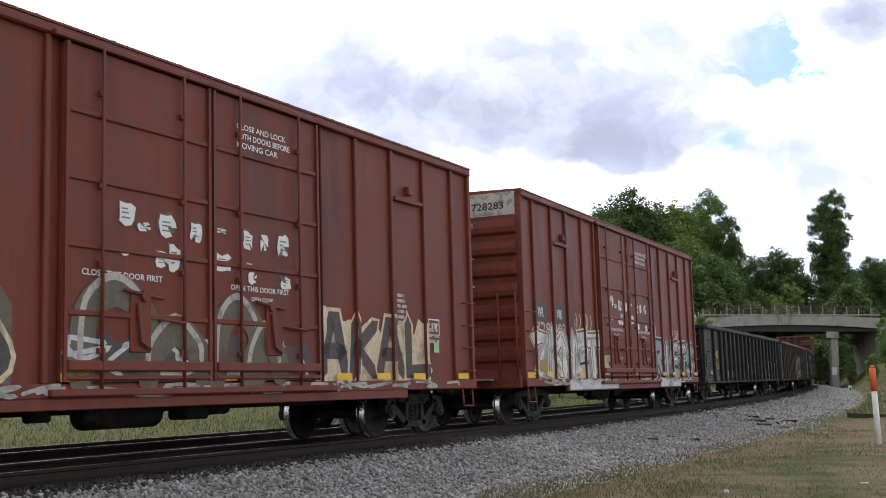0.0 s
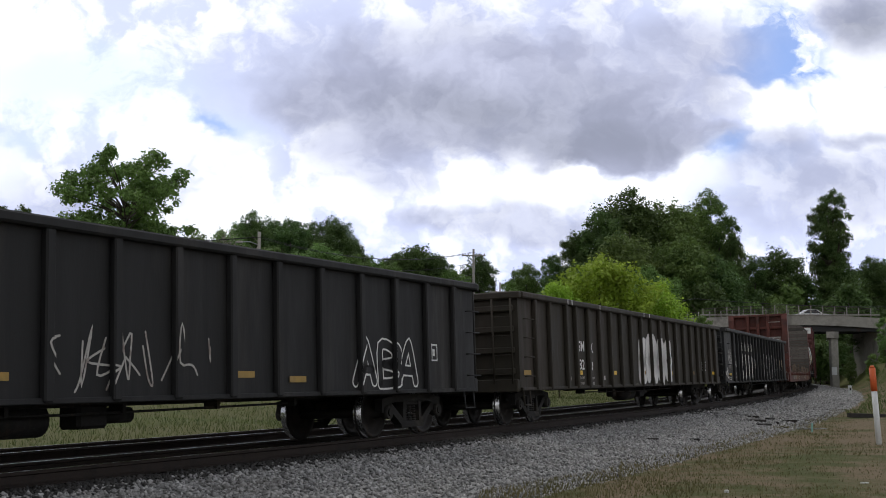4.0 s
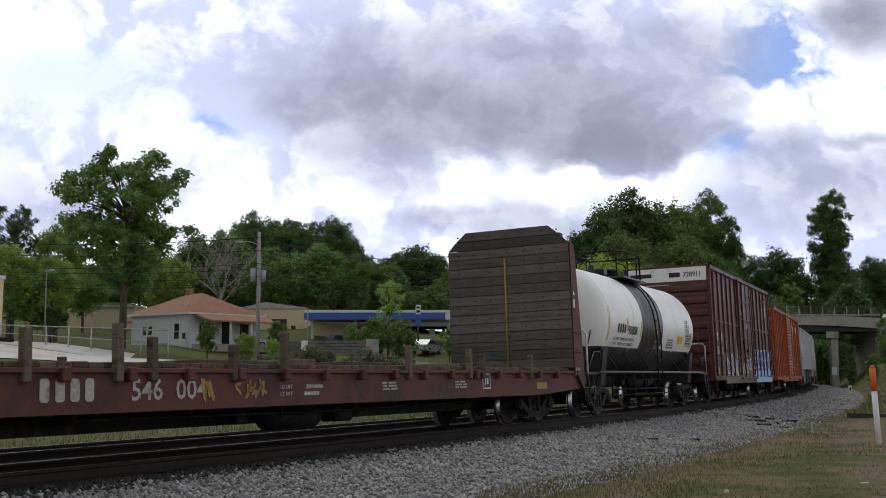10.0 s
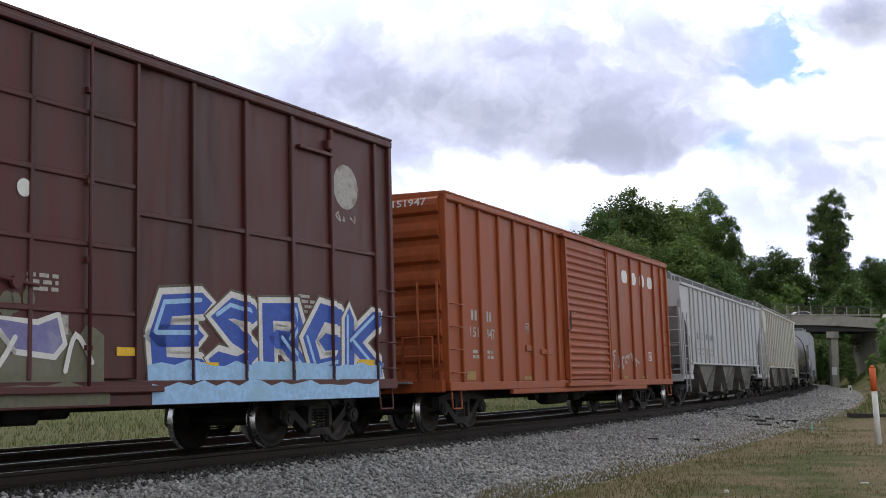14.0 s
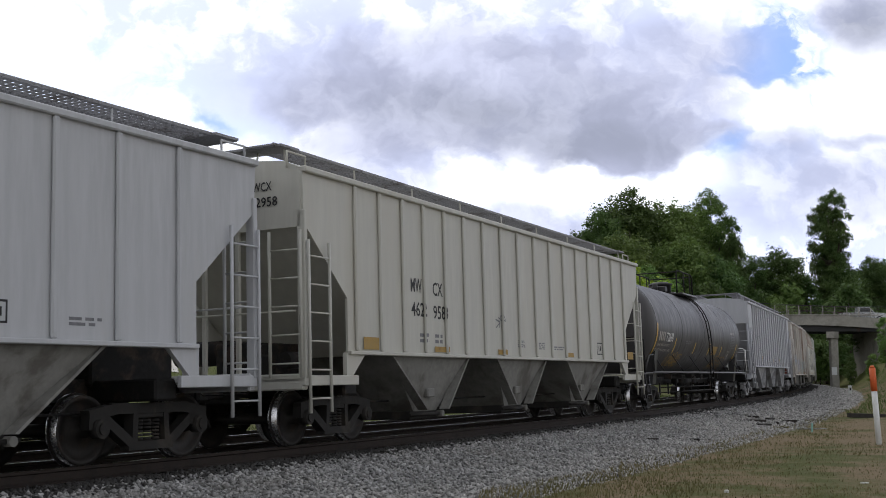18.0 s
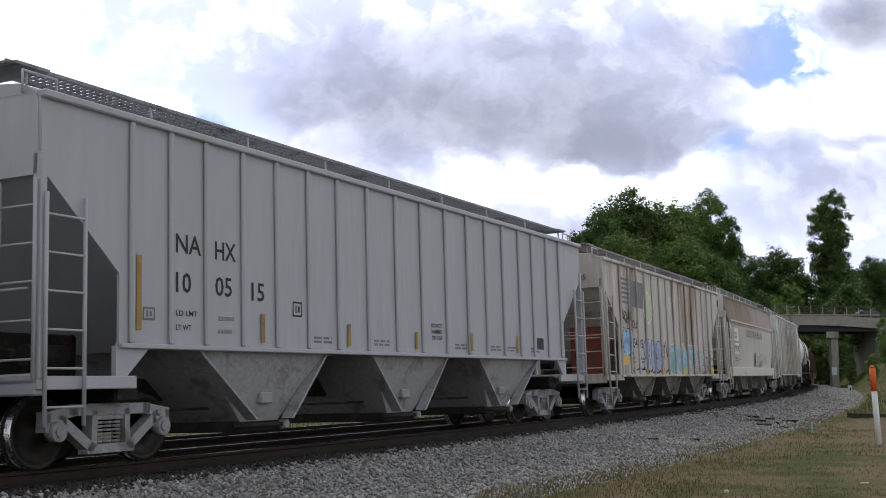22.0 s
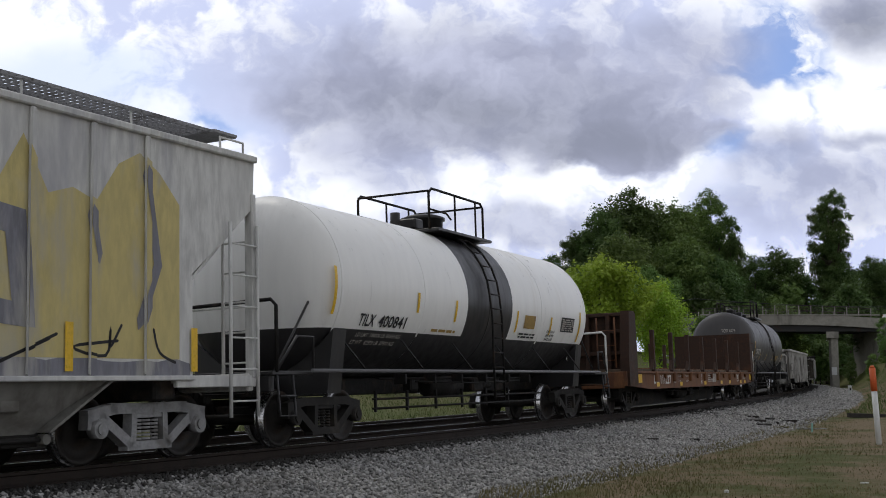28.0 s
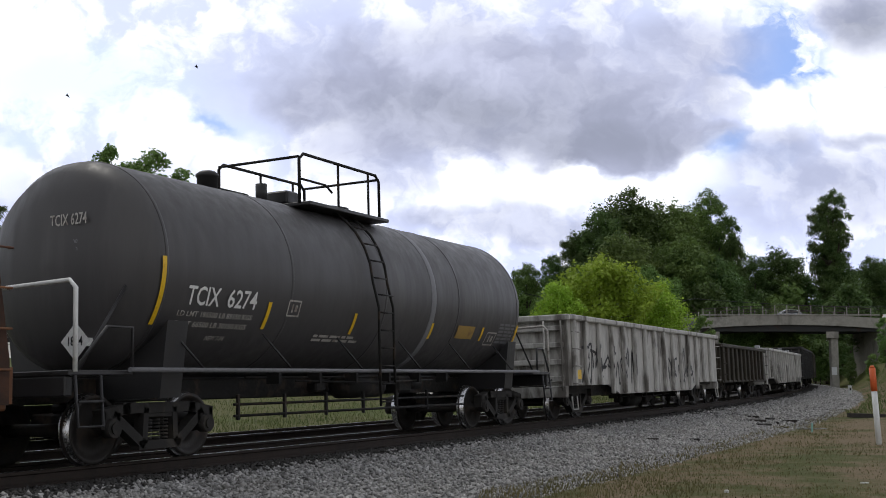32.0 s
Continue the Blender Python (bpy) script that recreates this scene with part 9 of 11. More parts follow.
def lobes_of(style, aspect, seed):
    """Centres and radii of the large lobes of a crown one unit wide to each side and aspect units high to each side."""
    count, _, size, _ = STYLES[style]
    rng = np.random.default_rng(seed)
    n = int(count * (0.55 + 0.45 * aspect))
    cen, rad = [], []
    tries = 0
    while len(cen) < n and tries < 4000:
        tries += 1
        r = size * rng.uniform(0.72, 1.25)
        z = rng.uniform(-1, 1)
        # a rounded top over a fuller middle, drawn in towards the foot
        if style == "open":
            wide = 1.0 if z > -0.1 else max(0.25, 1.0 + 0.75 * (z + 0.1))
            wide *= 1.0 if z < 0.8 else 0.92
        else:
            rise = max(0.0, (z * aspect - (aspect - 1.0))) if aspect > 1 else max(0.0, z)
            wide = math.sqrt(max(0.0, 1 - min(rise, 1.0) ** 2.2)) if z > 0 else 1 - 0.45 * z * z
        a, q = rng.uniform(0, 6.283), math.sqrt(rng.uniform(0.05, 1.0)) if style in ("open", "thin") else rng.random() ** 0.3
        reach = max(wide - r * 0.85, 0.02) * q
        c = np.array([math.cos(a) * reach, math.sin(a) * reach, z * (aspect - r * 0.9)])
        gap = 0.52 if style in ("open", "thin") else 0.36
        if all(np.linalg.norm(c - o) > gap * (r + p) for o, p in zip(cen, rad)):
            cen.append(c)
            rad.append(r)
    return np.array(cen), np.array(rad)


def crown_mesh(mat, style, aspect, leaves, seed):
    """Leaves on the skins of small clumps that sit about larger lobes."""
    rng = np.random.default_rng(seed + 100)
    _, per, _, leaf = STYLES[style]
    cen, rad = lobes_of(style, aspect, seed)
    subc, subr = [], []
    for c, r in zip(cen, rad):
        for _ in range(per):
            d = rng.normal(0, 1, 3)
            d[2] = abs(d[2]) * 0.9 if rng.random() < 0.75 else d[2]
            d /= np.linalg.norm(d)
            subc.append(c + d * r * rng.uniform(0.35, 0.98))
            subr.append(r * rng.uniform(0.22, 0.46))
    subc, subr = np.array(subc), np.array(subr)
    which = rng.choice(len(subc), leaves, p=subr ** 2 / (subr ** 2).sum())
    d = rng.normal(0, 1, (leaves, 3))
    d[:, 2] += 0.35
    d /= np.linalg.norm(d, axis=1)[:, None]
    p = subc[which] + d * (subr[which] * np.where(rng.random(leaves) < 0.25, rng.uniform(0.9, 1.7, leaves), rng.uniform(0.55, 1.12, leaves)))[:, None]
    nrm = d + rng.normal(0, 0.5, (leaves, 3)) + np.array([0, 0, 0.3])
    nrm /= np.linalg.norm(nrm, axis=1)[:, None]
    t = np.cross(nrm, rng.normal(0, 1, (leaves, 3)))
    t /= np.linalg.norm(t, axis=1)[:, None] + 1e-6
    b = np.cross(nrm, t)
    sz = (leaf * rng.uniform(0.5, 1.2, leaves))[:, None]
    v = np.stack([p - t * sz, p - b * sz * 0.62, p + t * sz, p + b * sz * 0.62], 1)
    return cloud_mesh("crown", v.reshape(-1, 3), np.arange(4 * leaves).reshape(-1, 4), mat)


CROWNS = {}


def crown(kind, style, aspect, fine=False):
    aspect = min((0.7, 1.0, 1.35, 1.8, 2.4, 3.2), key=lambda q: abs(q - aspect))
    key = (kind, style, aspect, fine)
    if key not in CROWNS:
        base = dict(bush=4500, open=22000, thin=3600).get(style, 14000) * (1.5 if fine else 1.0)
        CROWNS[key] = crown_mesh(LEAF[kind], style, aspect, int(base * (0.5 + 0.5 * aspect)), 17 * len(CROWNS) + 5), aspect, 17 * len(CROWNS) + 5
    return CROWNS[key]


def tree(px, top, half, depth, kind, style, label, base=None, share=0.78, name="tree", limbs=5, group="trees", fine=False):
    """A tree by its sight line, the height of its top and its half width at a depth."""
    x, zt = sight(px, top, depth)
    zb = lay(x, depth) if base is None else base
    r = half / 2033 * depth
    tall = zt - zb
    ch = tall * share / 2
    t = thing(name, label, "tree" if name == "tree" else "shrub", pose(x, depth, zb), group)
    rnd = random.Random(int(px * 7 + top))
    me, aspect, seed = crown(kind, style, ch / r, fine)
    turn = rnd.uniform(0, 6.28) if style != "open" else 0.0
    trunk = Shape()
    tr = max(0.05, 0.021 * tall)
    cz = tall - ch
    trunk.rod((0, 0, -0.4), (0.02 * tall * rnd.uniform(-1, 1), 0, cz * 0.75), tr, 10, tr * 0.7)
    trunk.rod((0.0, 0, cz * 0.7), (0, 0, cz + ch * 0.5), tr * 0.7, 8, tr * 0.2)
    part("trunk", trunk, M["bark"], t)
    if style == "open":
        # bare limbs run out to each lobe of the crown
        for c in lobes_of(style, aspect, seed)[0]:
            e = Vector((c[0] * r, c[1] * r, cz + c[2] * ch / aspect))
            z0 = max(0.32 * tall, min(e.z - 0.25 * ch, cz + 0.2 * ch))
            mid = Vector((e.x * 0.4, e.y * 0.4, z0 + (e.z - z0) * 0.55))
            part("limb", Shape().rod((0, 0, z0), mid, tr * 0.26, 6, tr * 0.17).rod(mid, e, tr * 0.17, 5, tr * 0.05), M["bark"], t)
    else:
        for i in range(limbs):
            a = 6.283 * i / limbs + rnd.uniform(-0.4, 0.4)
            z0 = cz * rnd.uniform(0.55, 0.95)
            e = (math.cos(a) * r * 0.62, math.sin(a) * r * 0.62, min(cz + ch * rnd.uniform(-0.2, 0.5), tall))
            mid = (e[0] * 0.45, e[1] * 0.45, z0 + (e[2] - z0) * 0.6)
            part("limb", Shape().rod((0, 0, z0), mid, tr * 0.45, 7, tr * 0.32).rod(mid, e, tr * 0.32, 6, tr * 0.1), M["bark"], t)
    part("crown", me, None, t, at=Matrix.Translation((0, 0, cz)) @ Matrix.Rotation(turn, 4, "Z") @ Matrix.Diagonal((r, r, ch / aspect, 1)))
    return t


def build_trees():
    D, L = "dark", "tall tree with dense dark green foliage"
    tree(226, 276, 136, 88, "mid", "open", "tall open-crowned tree with dark leaves and bare branches showing", share=0.76, fine=True)
    tree(28, 366, 46, 104, "dark", "open", "thin-crowned tree with dark leaves", share=0.6)
    for px, top, half, dep, k, st in ((20, 432, 60, 99, "fresh", "full"), (105, 398, 55, 108, "fresh", "other"), (95, 450, 50, 101, "fresh", "broad"), (300, 455, 55, 118, "fresh", "full"), (150, 470, 50, 120, "mid", "broad"), (-40, 440, 60, 112, "mid", "broad"), (60, 520, 45, 100, "mid", "bush"), (100, 540, 28, 98, "dark", "bush")):
        tree(px, top, half, dep, k, st, "leafy bright green tree behind the fence" if k == "fresh" else L, fine=True)
    for px, top, half, dep, k, st in ((350, 412, 50, 150, "mid", "broad"), (447, 371, 42, 158, D, "full"), (405, 410, 50, 150, "mid", "other"), (515, 386, 46, 162, D, "other"), (592, 386, 48, 158, D, "broad"), (560, 430, 66, 150, "mid", "full"), (480, 440, 66, 146, "mid", "broad"), (632, 450, 30, 150, "mid", "full"), (250, 440, 70, 150, "mid", "full"), (690, 465, 40, 168, "mid", "other"), (742, 432, 58, 185, D, "broad"), (800, 475, 44, 180, "mid", "full"), (846, 448, 38, 186, D, "full"), (765, 505, 40, 160, "mid", "bush"), (680, 455, 34, 182, D, "full"), (705, 446, 34, 186, D, "other"), (420, 396, 46, 166, "mid", "full"), (482, 388, 46, 168, D, "broad"), (552, 390, 44, 168, D, "full"), (622, 418, 34, 166, D, "broad"), (655, 452, 30, 170, "mid", "full"), (785, 458, 30, 186, D, "other")):
        tree(px, top, half, dep, k, st, L if k == D else "mid-green tree on the wooded hill", share=0.85, fine=True)
    for px, top, half, dep, k, st in ((1112, 330, 74, 176, D, "full"), (1062, 372, 54, 172, D, "broad"), (1180, 352, 76, 178, "mid", "broad"), (1215, 372, 60, 186, D, "broad"), (1252, 337, 46, 182, "mid", "other"), (1286, 380, 32, 182, D, "full"), (1022, 408, 36, 172, D, "full"), (1298, 418, 24, 178, D, "other"), (1100, 410, 70, 164, "mid", "broad"), (1210, 415, 70, 168, "mid", "broad"), (980, 444, 28, 176, D, "other"), (932, 466, 34, 180, "mid", "full"), (1265, 450, 56, 168, D, "full"), (900, 498, 30, 170, "mid", "bush"), (1150, 470, 70, 158, "mid", "full"), (1250, 500, 50, 160, D, "bush")):
        tree(px, top, half, dep, k, st, L if k == D else "mid-green tree on the wooded hill", share=0.86, fine=True)
    for px, top, half, dep, k, st in ((1378, 442, 62, 190, D, "broad"), (1335, 452, 34, 186, D, "full"), (1425, 476, 40, 188, D, "other"), (1472, 337, 34, 180, D, "other"), (1462, 358, 38, 181, D, "full"), (1490, 460, 44, 178, D, "full"), (1540, 452, 40, 184, D, "full"), (1590, 436, 50, 184, D, "other"), (1500, 500, 50, 170, D, "bush"), (1400, 505, 60, 178, "mid", "bush"), (1330, 510, 50, 176, D, "bush")):
        tree(px, top, half, dep, k, st, L if k == D else "mid-green tree on the wooded hill", share=0.88 if top > 400 else 0.6, fine=True)
    # the wood behind, row on row up the hill
    edge = ((-160, 430), (0, 405), (110, 425), (340, 415), (440, 380), (520, 394), (600, 396), (650, 460), (740, 440), (800, 470), (850, 460), (890, 505), (930, 475), (980, 450), (1040, 394), (1110, 340), (1190, 360), (1250, 350), (1300, 400), (1325, 445), (1375, 450), (1440, 485), (1468, 470), (1520, 465), (1640, 450))
    rnd = random.Random(77)
    for row, (dep, lower) in enumerate(((205, 34), (170, 75), (140, 118))):
        px = -150
        while px < 1640:
            top = float(np.interp(px, [e[0] for e in edge], [e[1] for e in edge])) + lower + rnd.uniform(-8, 14)
            if top < 575 and not (row == 2 and 300 < px < 1300) and not (row == 1 and 380 < px < 820 and top > 540):
                tree(px, top, rnd.uniform(42, 60), dep + rnd.uniform(-6, 6), rnd.choice(("dark", "dark", "mid")), rnd.choice(("full", "other", "broad")), "broad-leaved tree in the wood on the hill", None, 0.9, "tree", 2, "trees of the wood")
            px += rnd.uniform(44, 62)
    # bright tree beside the track
    tree(1060, 452, 105, 104, "lime", "full", "broad yellow-green tree in fresh leaf", share=0.9, limbs=7, fine=True)
    tree(985, 492, 55, 100, "lime", "other", "broad yellow-green tree in fresh leaf", share=0.92)
    tree(1165, 492, 62, 108, "lime", "broad", "broad yellow-green tree in fresh leaf", share=0.92)
    # shrubs on the slopes and about the bridge
    for px, top, half, dep, k in ((1590, 535, 32, 118, "fresh"), (1562, 560, 16, 128, "mid"), (1608, 575, 36, 100, "mid"), (1566, 600, 12, 112, "mid"), (1525, 600, 18, 146, "dark"), (1240, 555, 25, 128, "mid"), (1255, 590, 22, 150, "fresh"), (1400, 588, 40, 158, "fresh"), (1350, 592, 36, 158, "mid"), (1440, 590, 40, 162, "dark"), (1500, 600, 24, 150, "dark"), (1460, 600, 30, 170, "dark"), (1310, 590, 36, 160, "dark"), (1425, 625, 20, 145, "dark"), (1450, 632, 22, 140, "mid"), (1545, 625, 16, 100, "mid"), (1505, 630, 14, 125, "dark")):
        tree(px, top, half, dep, k, "bush", "leafy shrub on the bank near the bridge", None, 0.95, "shrub", 3, "shrubs")
    for px, top, half, dep, k in ((368, 565, 22, 88, "mid"), (435, 588, 26, 86, "fresh"), (482, 597, 16, 84, "fresh"), (662, 562, 36, 98, "mid"), (710, 566, 34, 98, "mid"), (625, 575, 20, 99, "mid"), (490, 566, 18, 100, "mid"), (860, 590, 52, 80, "scrub"), (820, 575, 22, 110, "mid"), (875, 560, 26, 112, "mid"), (795, 580, 18, 105, "mid"), (905, 600, 36, 82, "scrub"), (945, 580, 36, 92, "fresh"), (560, 612, 40, 66, "scrub"), (640, 618, 48, 64, "scrub"), (500, 622, 40, 64, "scrub"), (700, 628, 40, 64, "scrub"), (930, 620, 40, 70, "scrub"), (990, 622, 36, 72, "scrub"), (425, 628, 30, 64, "scrub")):
        tree(px, top, half, dep, k, "bush", "rounded green shrub by the roadside" if k != "scrub" else "tangled olive scrub on the bank", None, 0.97, "shrub", 3, "shrubs")
    tree(688, 492, 38, 104, "fresh", "thin", "small light-green ornamental tree", share=0.6)
    # bare tree
    x, zt = sight(388, 398, 120)
    zb = lay(x, 120)
    t = thing("tree", "bare grey tree with dense leafless twigs", "tree", pose(x, 120, zb), "trees")
    rnd = random.Random(8)
    tall = zt - zb
    part("trunk", Shape().rod((0, 0, -0.3), (0.3, 0, tall * 0.42), 0.22, 8, 0.15), M["dead"], t)

    def twig(sh, p, way, long, r, level):
        """A limb that bends as it grows and forks into thinner ones."""
        pts = [p]
        for _ in range(4):
            way = (way + Vector((rnd.uniform(-0.35, 0.35), rnd.uniform(-0.35, 0.35), rnd.uniform(-0.15, 0.28)))).normalized()
            pts.append(pts[-1] + way * long / 4)
        sh.pipe(pts, r, 4)
        if level:
            for i in range(5):
                q = pts[rnd.choice((2, 3, 4))]
                side = Vector((rnd.uniform(-1, 1), rnd.uniform(-1, 1), rnd.uniform(-0.2, 0.8))).normalized()
                twig(sh, q, (way * 0.5 + side).normalized(), long * rnd.uniform(0.45, 0.65), r * 0.5, level - 1)
    for i in range(9):
        a = 6.283 * i / 9 + rnd.uniform(-0.3, 0.3)
        sh = Shape()
        twig(sh, Vector((0.3 * (0.6 + 0.04 * i), 0, tall * (0.26 + 0.018 * i))), Vector((math.cos(a), math.sin(a), rnd.uniform(0.4, 1.5))).normalized(), tall * rnd.uniform(0.28, 0.42), 0.075, 2)
        part("limb", sh, M["dead"], t)


build_trees()


# ---------------------------------------------------------------- road bridge
def build_bridge():
    Y = 135.0
    xl, _ = sight(1238, 560, Y)
    xr, _ = sight(1556, 560, Y)
    _, zt = sight(1400, 560, Y)
    _, zb = sight(1400, 578, Y)
    _, zg = sight(1400, 587, Y)
    br = thing("road_bridge", "weathered concrete road bridge on piers over the railway", "bridge", pose(0, Y, 0))
    n = 12

    def arch(x):
        t = (x - xl) / (xr - xl)
        return 0.42 * (4 * t * (1 - t)) - 0.25
    for i in range(n):
        a, b = xl + (xr - xl) * i / n, xl + (xr - xl) * (i + 1) / n
        part("fascia_panel", Shape().prism([(a, zb + arch(a)), (b, zb + arch(b)), (b, zt + arch(b)), (a, zt + arch(a))], "y", -0.15, 0.15), M["concrete"], br)
        part("deck_slab", Shape().prism([(a, zb + 0.3 + arch(a)), (b, zb + 0.3 + arch(b)), (b, zb + 0.62 + arch(b)), (a, zb + 0.62 + arch(a))], "y", 0.15, 8.6), M["concrete"], br)
        part("fascia_panel", Shape().prism([(a, zb + arch(a)), (b, zb + arch(b)), (b, zt + arch(b)), (a, zt + arch(a))], "y", 8.6, 8.9), M["concrete"], br)
    for y in (0.5, 2.6, 4.7, 6.8, 8.2):
        part("girder", Shape().box(xl, xr, y - 0.16, y + 0.16, zg, zb + 0.30, 0.02), M["girder"], br, "dark steel girder")
    part("fascia_lip", Shape().box(xl, xr, -0.24, -0.15, zt + 0.06, zt + 0.20, 0.02), M["concrete"], br)
    posts = 15
    for i in range(posts):
        x = xl + (xr - xl) * (i + 0.3) / posts
        z = zt + arch(x)
        for y in (0.0, 8.75):
            part("rail_post", Shape().box(x - 0.05, x + 0.05, y - 0.05, y + 0.05, z - 0.05, z + 1.1, 0.01), M["concrete"], br)
    for y in (0.0, 8.75):
        for k in (1.06, 0.72, 0.38):
            sh = Shape()
            for i in range(n):
                a, b = xl + (xr - xl) * i / n, xl + (xr - xl) * (i + 1) / n
                sh.rod((a, y, zt + arch(a) + k), (b, y, zt + arch(b) + k), 0.035 if k > 1 else 0.022, 6)
            part("rail_bar", sh, M["steel"], br)
    mesh = Shape()
    for i in range(70):
        x = xl + (xr - xl) * i / 70
        z = zt + arch(x)
        mesh.rod((x, 0, z), (x + 0.3, 0, z + 1.05), 0.007, 4, ends=False).rod((x + 0.3, 0, z), (x, 0, z + 1.05), 0.007, 4, ends=False)
    tagged(part("wire_mesh", mesh, M["steel"], br), "wire mesh infill", kind="stuff")
    for px, half in ((1477, 0.42), (1264, 0.5)):
        xc, zlow = sight(px, 664, Y)
        skew = xc / Y
        for y in (0.9, 4.4, 7.9):
            xm = xc + skew * y
            part("pier", Shape().box(xm - half, xm + half, y - 0.45, y + 0.45, -1.5, zg - 0.75, 0.04), M["concrete"], br, "square concrete pier")
        part("pier_cap", Shape().prism([(xc - half - 0.3, 0.2), (xc + half + 0.3, 0.2), (xc + half + 0.3 + skew * 8.4, 8.6), (xc - half - 0.3 + skew * 8.4, 8.6)], "z", zg - 0.75, zg), M["concrete"], br)
    xc, _ = sight(1477, 600, Y)
    part("notice_plate", Shape().box(xc - 0.3, xc + 0.3, 0.43, 0.45, 1.0, 1.9), M["white_fascia"], br, "pale square notice on the pier")
    for k, x in ((-1, xl), (1, xr)):
        part("abutment", Shape().box(min(x, x + k * 2.2), max(x, x + k * 2.2), -0.3, 9.0, 0.5, zt - 0.2, 0.05), M["concrete"], br)
    road = Shape()
    for k, x in ((-1, xl), (1, xr)):
        road.box(min(x, x + k * 60), max(x, x + k * 60), Y - 0.4, Y + 9.2, zt - 1.2, zb + 0.58)
    tagged(part("road", road, M["asphalt"]), "grey asphalt approach road to the bridge", "road", kind="structure")
    deck = Shape()
    for i in range(n):
        a, b = xl + (xr - xl) * i / n, xl + (xr - xl) * (i + 1) / n
        deck.prism([(a, zb + 0.625 + arch(a)), (b, zb + 0.625 + arch(b)), (b, zb + 0.65 + arch(b)), (a, zb + 0.65 + arch(a))], "y", 0.3, 8.5)
    part("roadway", deck, M["asphalt"], br, "grey asphalt roadway")
    return zb + 0.65


BRIDGE_Z = build_bridge()


# ---------------------------------------------------------------- road vehicles
def vehicle(kind, paint, label, at, category="car"):
    v = thing("pickup_truck" if kind == "pickup" else "car", label, category, at, "road vehicles")
    if kind == "pickup":
        body = [(-2.6, 0.45), (2.6, 0.45), (2.65, 0.75), (2.55, 0.98), (1.15, 1.05), (-2.6, 1.05)]
        cab = [(-0.75, 1.05), (1.2, 1.05), (0.55, 1.72), (-0.6, 1.74)]
        glassp = [(-0.62, 1.12), (0.98, 1.12), (0.48, 1.64), (-0.52, 1.66)]
        wx = (-1.65, 1.65)
    else:
        body = [(-2.25, 0.35), (2.25, 0.35), (2.3, 0.6), (2.2, 0.8), (1.0, 0.92), (-1.6, 0.95), (-2.2, 0.9), (-2.3, 0.6)]
        cab = [(-1.65, 0.93), (1.05, 0.91), (0.35, 1.40), (-0.85, 1.42)]
        glassp = [(-1.42, 0.97), (0.82, 0.95), (0.27, 1.33), (-0.78, 1.35)]
        wx = (-1.35, 1.38)
    part("body", Shape().prism(body, "y", -0.86, 0.86), paint, v)
    part("cabin", Shape().prism(cab, "y", -0.72, 0.72), paint, v)
    part("side_window", Shape().prism(glassp, "y", -0.74, -0.71), M["pane"], v)
    part("side_window", Shape().prism(glassp, "y", 0.71, 0.74), M["pane"], v)
    for x in wx:
        for k in (-1, 1):
            w = part("wheel", Shape().rod((x, k * 0.66, 0.32), (x, k * 0.87, 0.32), 0.32, 16), M["tyre"], v)
            part("rim", Shape().rod((x, k * 0.86, 0.32), (x, k * 0.885, 0.32), 0.19, 12), M["car_silver"], w)
    for k in (-1, 1):
        part("headlight", Shape().box(2.2, 2.29, k * 0.62 - 0.16, k * 0.62 + 0.16, 0.62, 0.74), M["white_fascia"], v)
        part("tail_light", Shape().box(-2.62 if kind == "pickup" else -2.29, -2.2, k * 0.68 - 0.12, k * 0.68 + 0.12, 0.66, 0.8), M["rust_red"], v)
    return v


TRAFFIC = []


def build_traffic():
    Y0 = 135.0
    # time, sight line at that time and at a later one, lane, kind
    runs = ((2.5, 1225, 3.5, 1369, 2.2, "car", "car_white", "white sedan crossing the bridge"),
            (11.0, 1527, 12.5, 1380, 6.0, "pickup", "car_white", "white pickup truck crossing the bridge"),
            (13.0, 1512, 14.0, 1413, 6.0, "car", "car_white", "white rounded car crossing the bridge"),
            (16.5, 1400, 18.0, 1526, 2.2, "pickup", "car_silver", "silver pickup truck crossing the bridge"),
            (18.5, 1482, 19.5, 1391, 6.0, "car", "car_white", "white small car crossing the bridge"),
            (20.5, 1402, 22.0, 1538, 2.2, "car", "car_dark", "dark sedan crossing the bridge"),
            (30.9, 1248, 31.8, 1374, 2.2, "car", "car_silver", "silver sedan crossing the bridge"))
    for i, (ta, pa, tb, pb, lane, kind, paint, label) in enumerate(runs):
        y = Y0 + lane
        xa, xb = sight(pa, 560, y)[0], sight(pb, 560, y)[0]
        sp = (xb - xa) / (tb - ta)
        lo, hi = sight(1195, 560, y)[0] - 5.6 * i, sight(1600, 560, y)[0] + 5.6 * i
        face = 0 if sp > 0 else 180
        v = vehicle(kind, M[paint], label, pose(lo if sp > 0 else hi, y, BRIDGE_Z, 0, 0, face))
        a, b = (lo, hi) if sp > 0 else (hi, lo)
        t0, t1 = ta + (a - xa) / sp, ta + (b - xa) / sp
        TRAFFIC.append((v, a, b, t0, t1, y, face))


build_traffic()


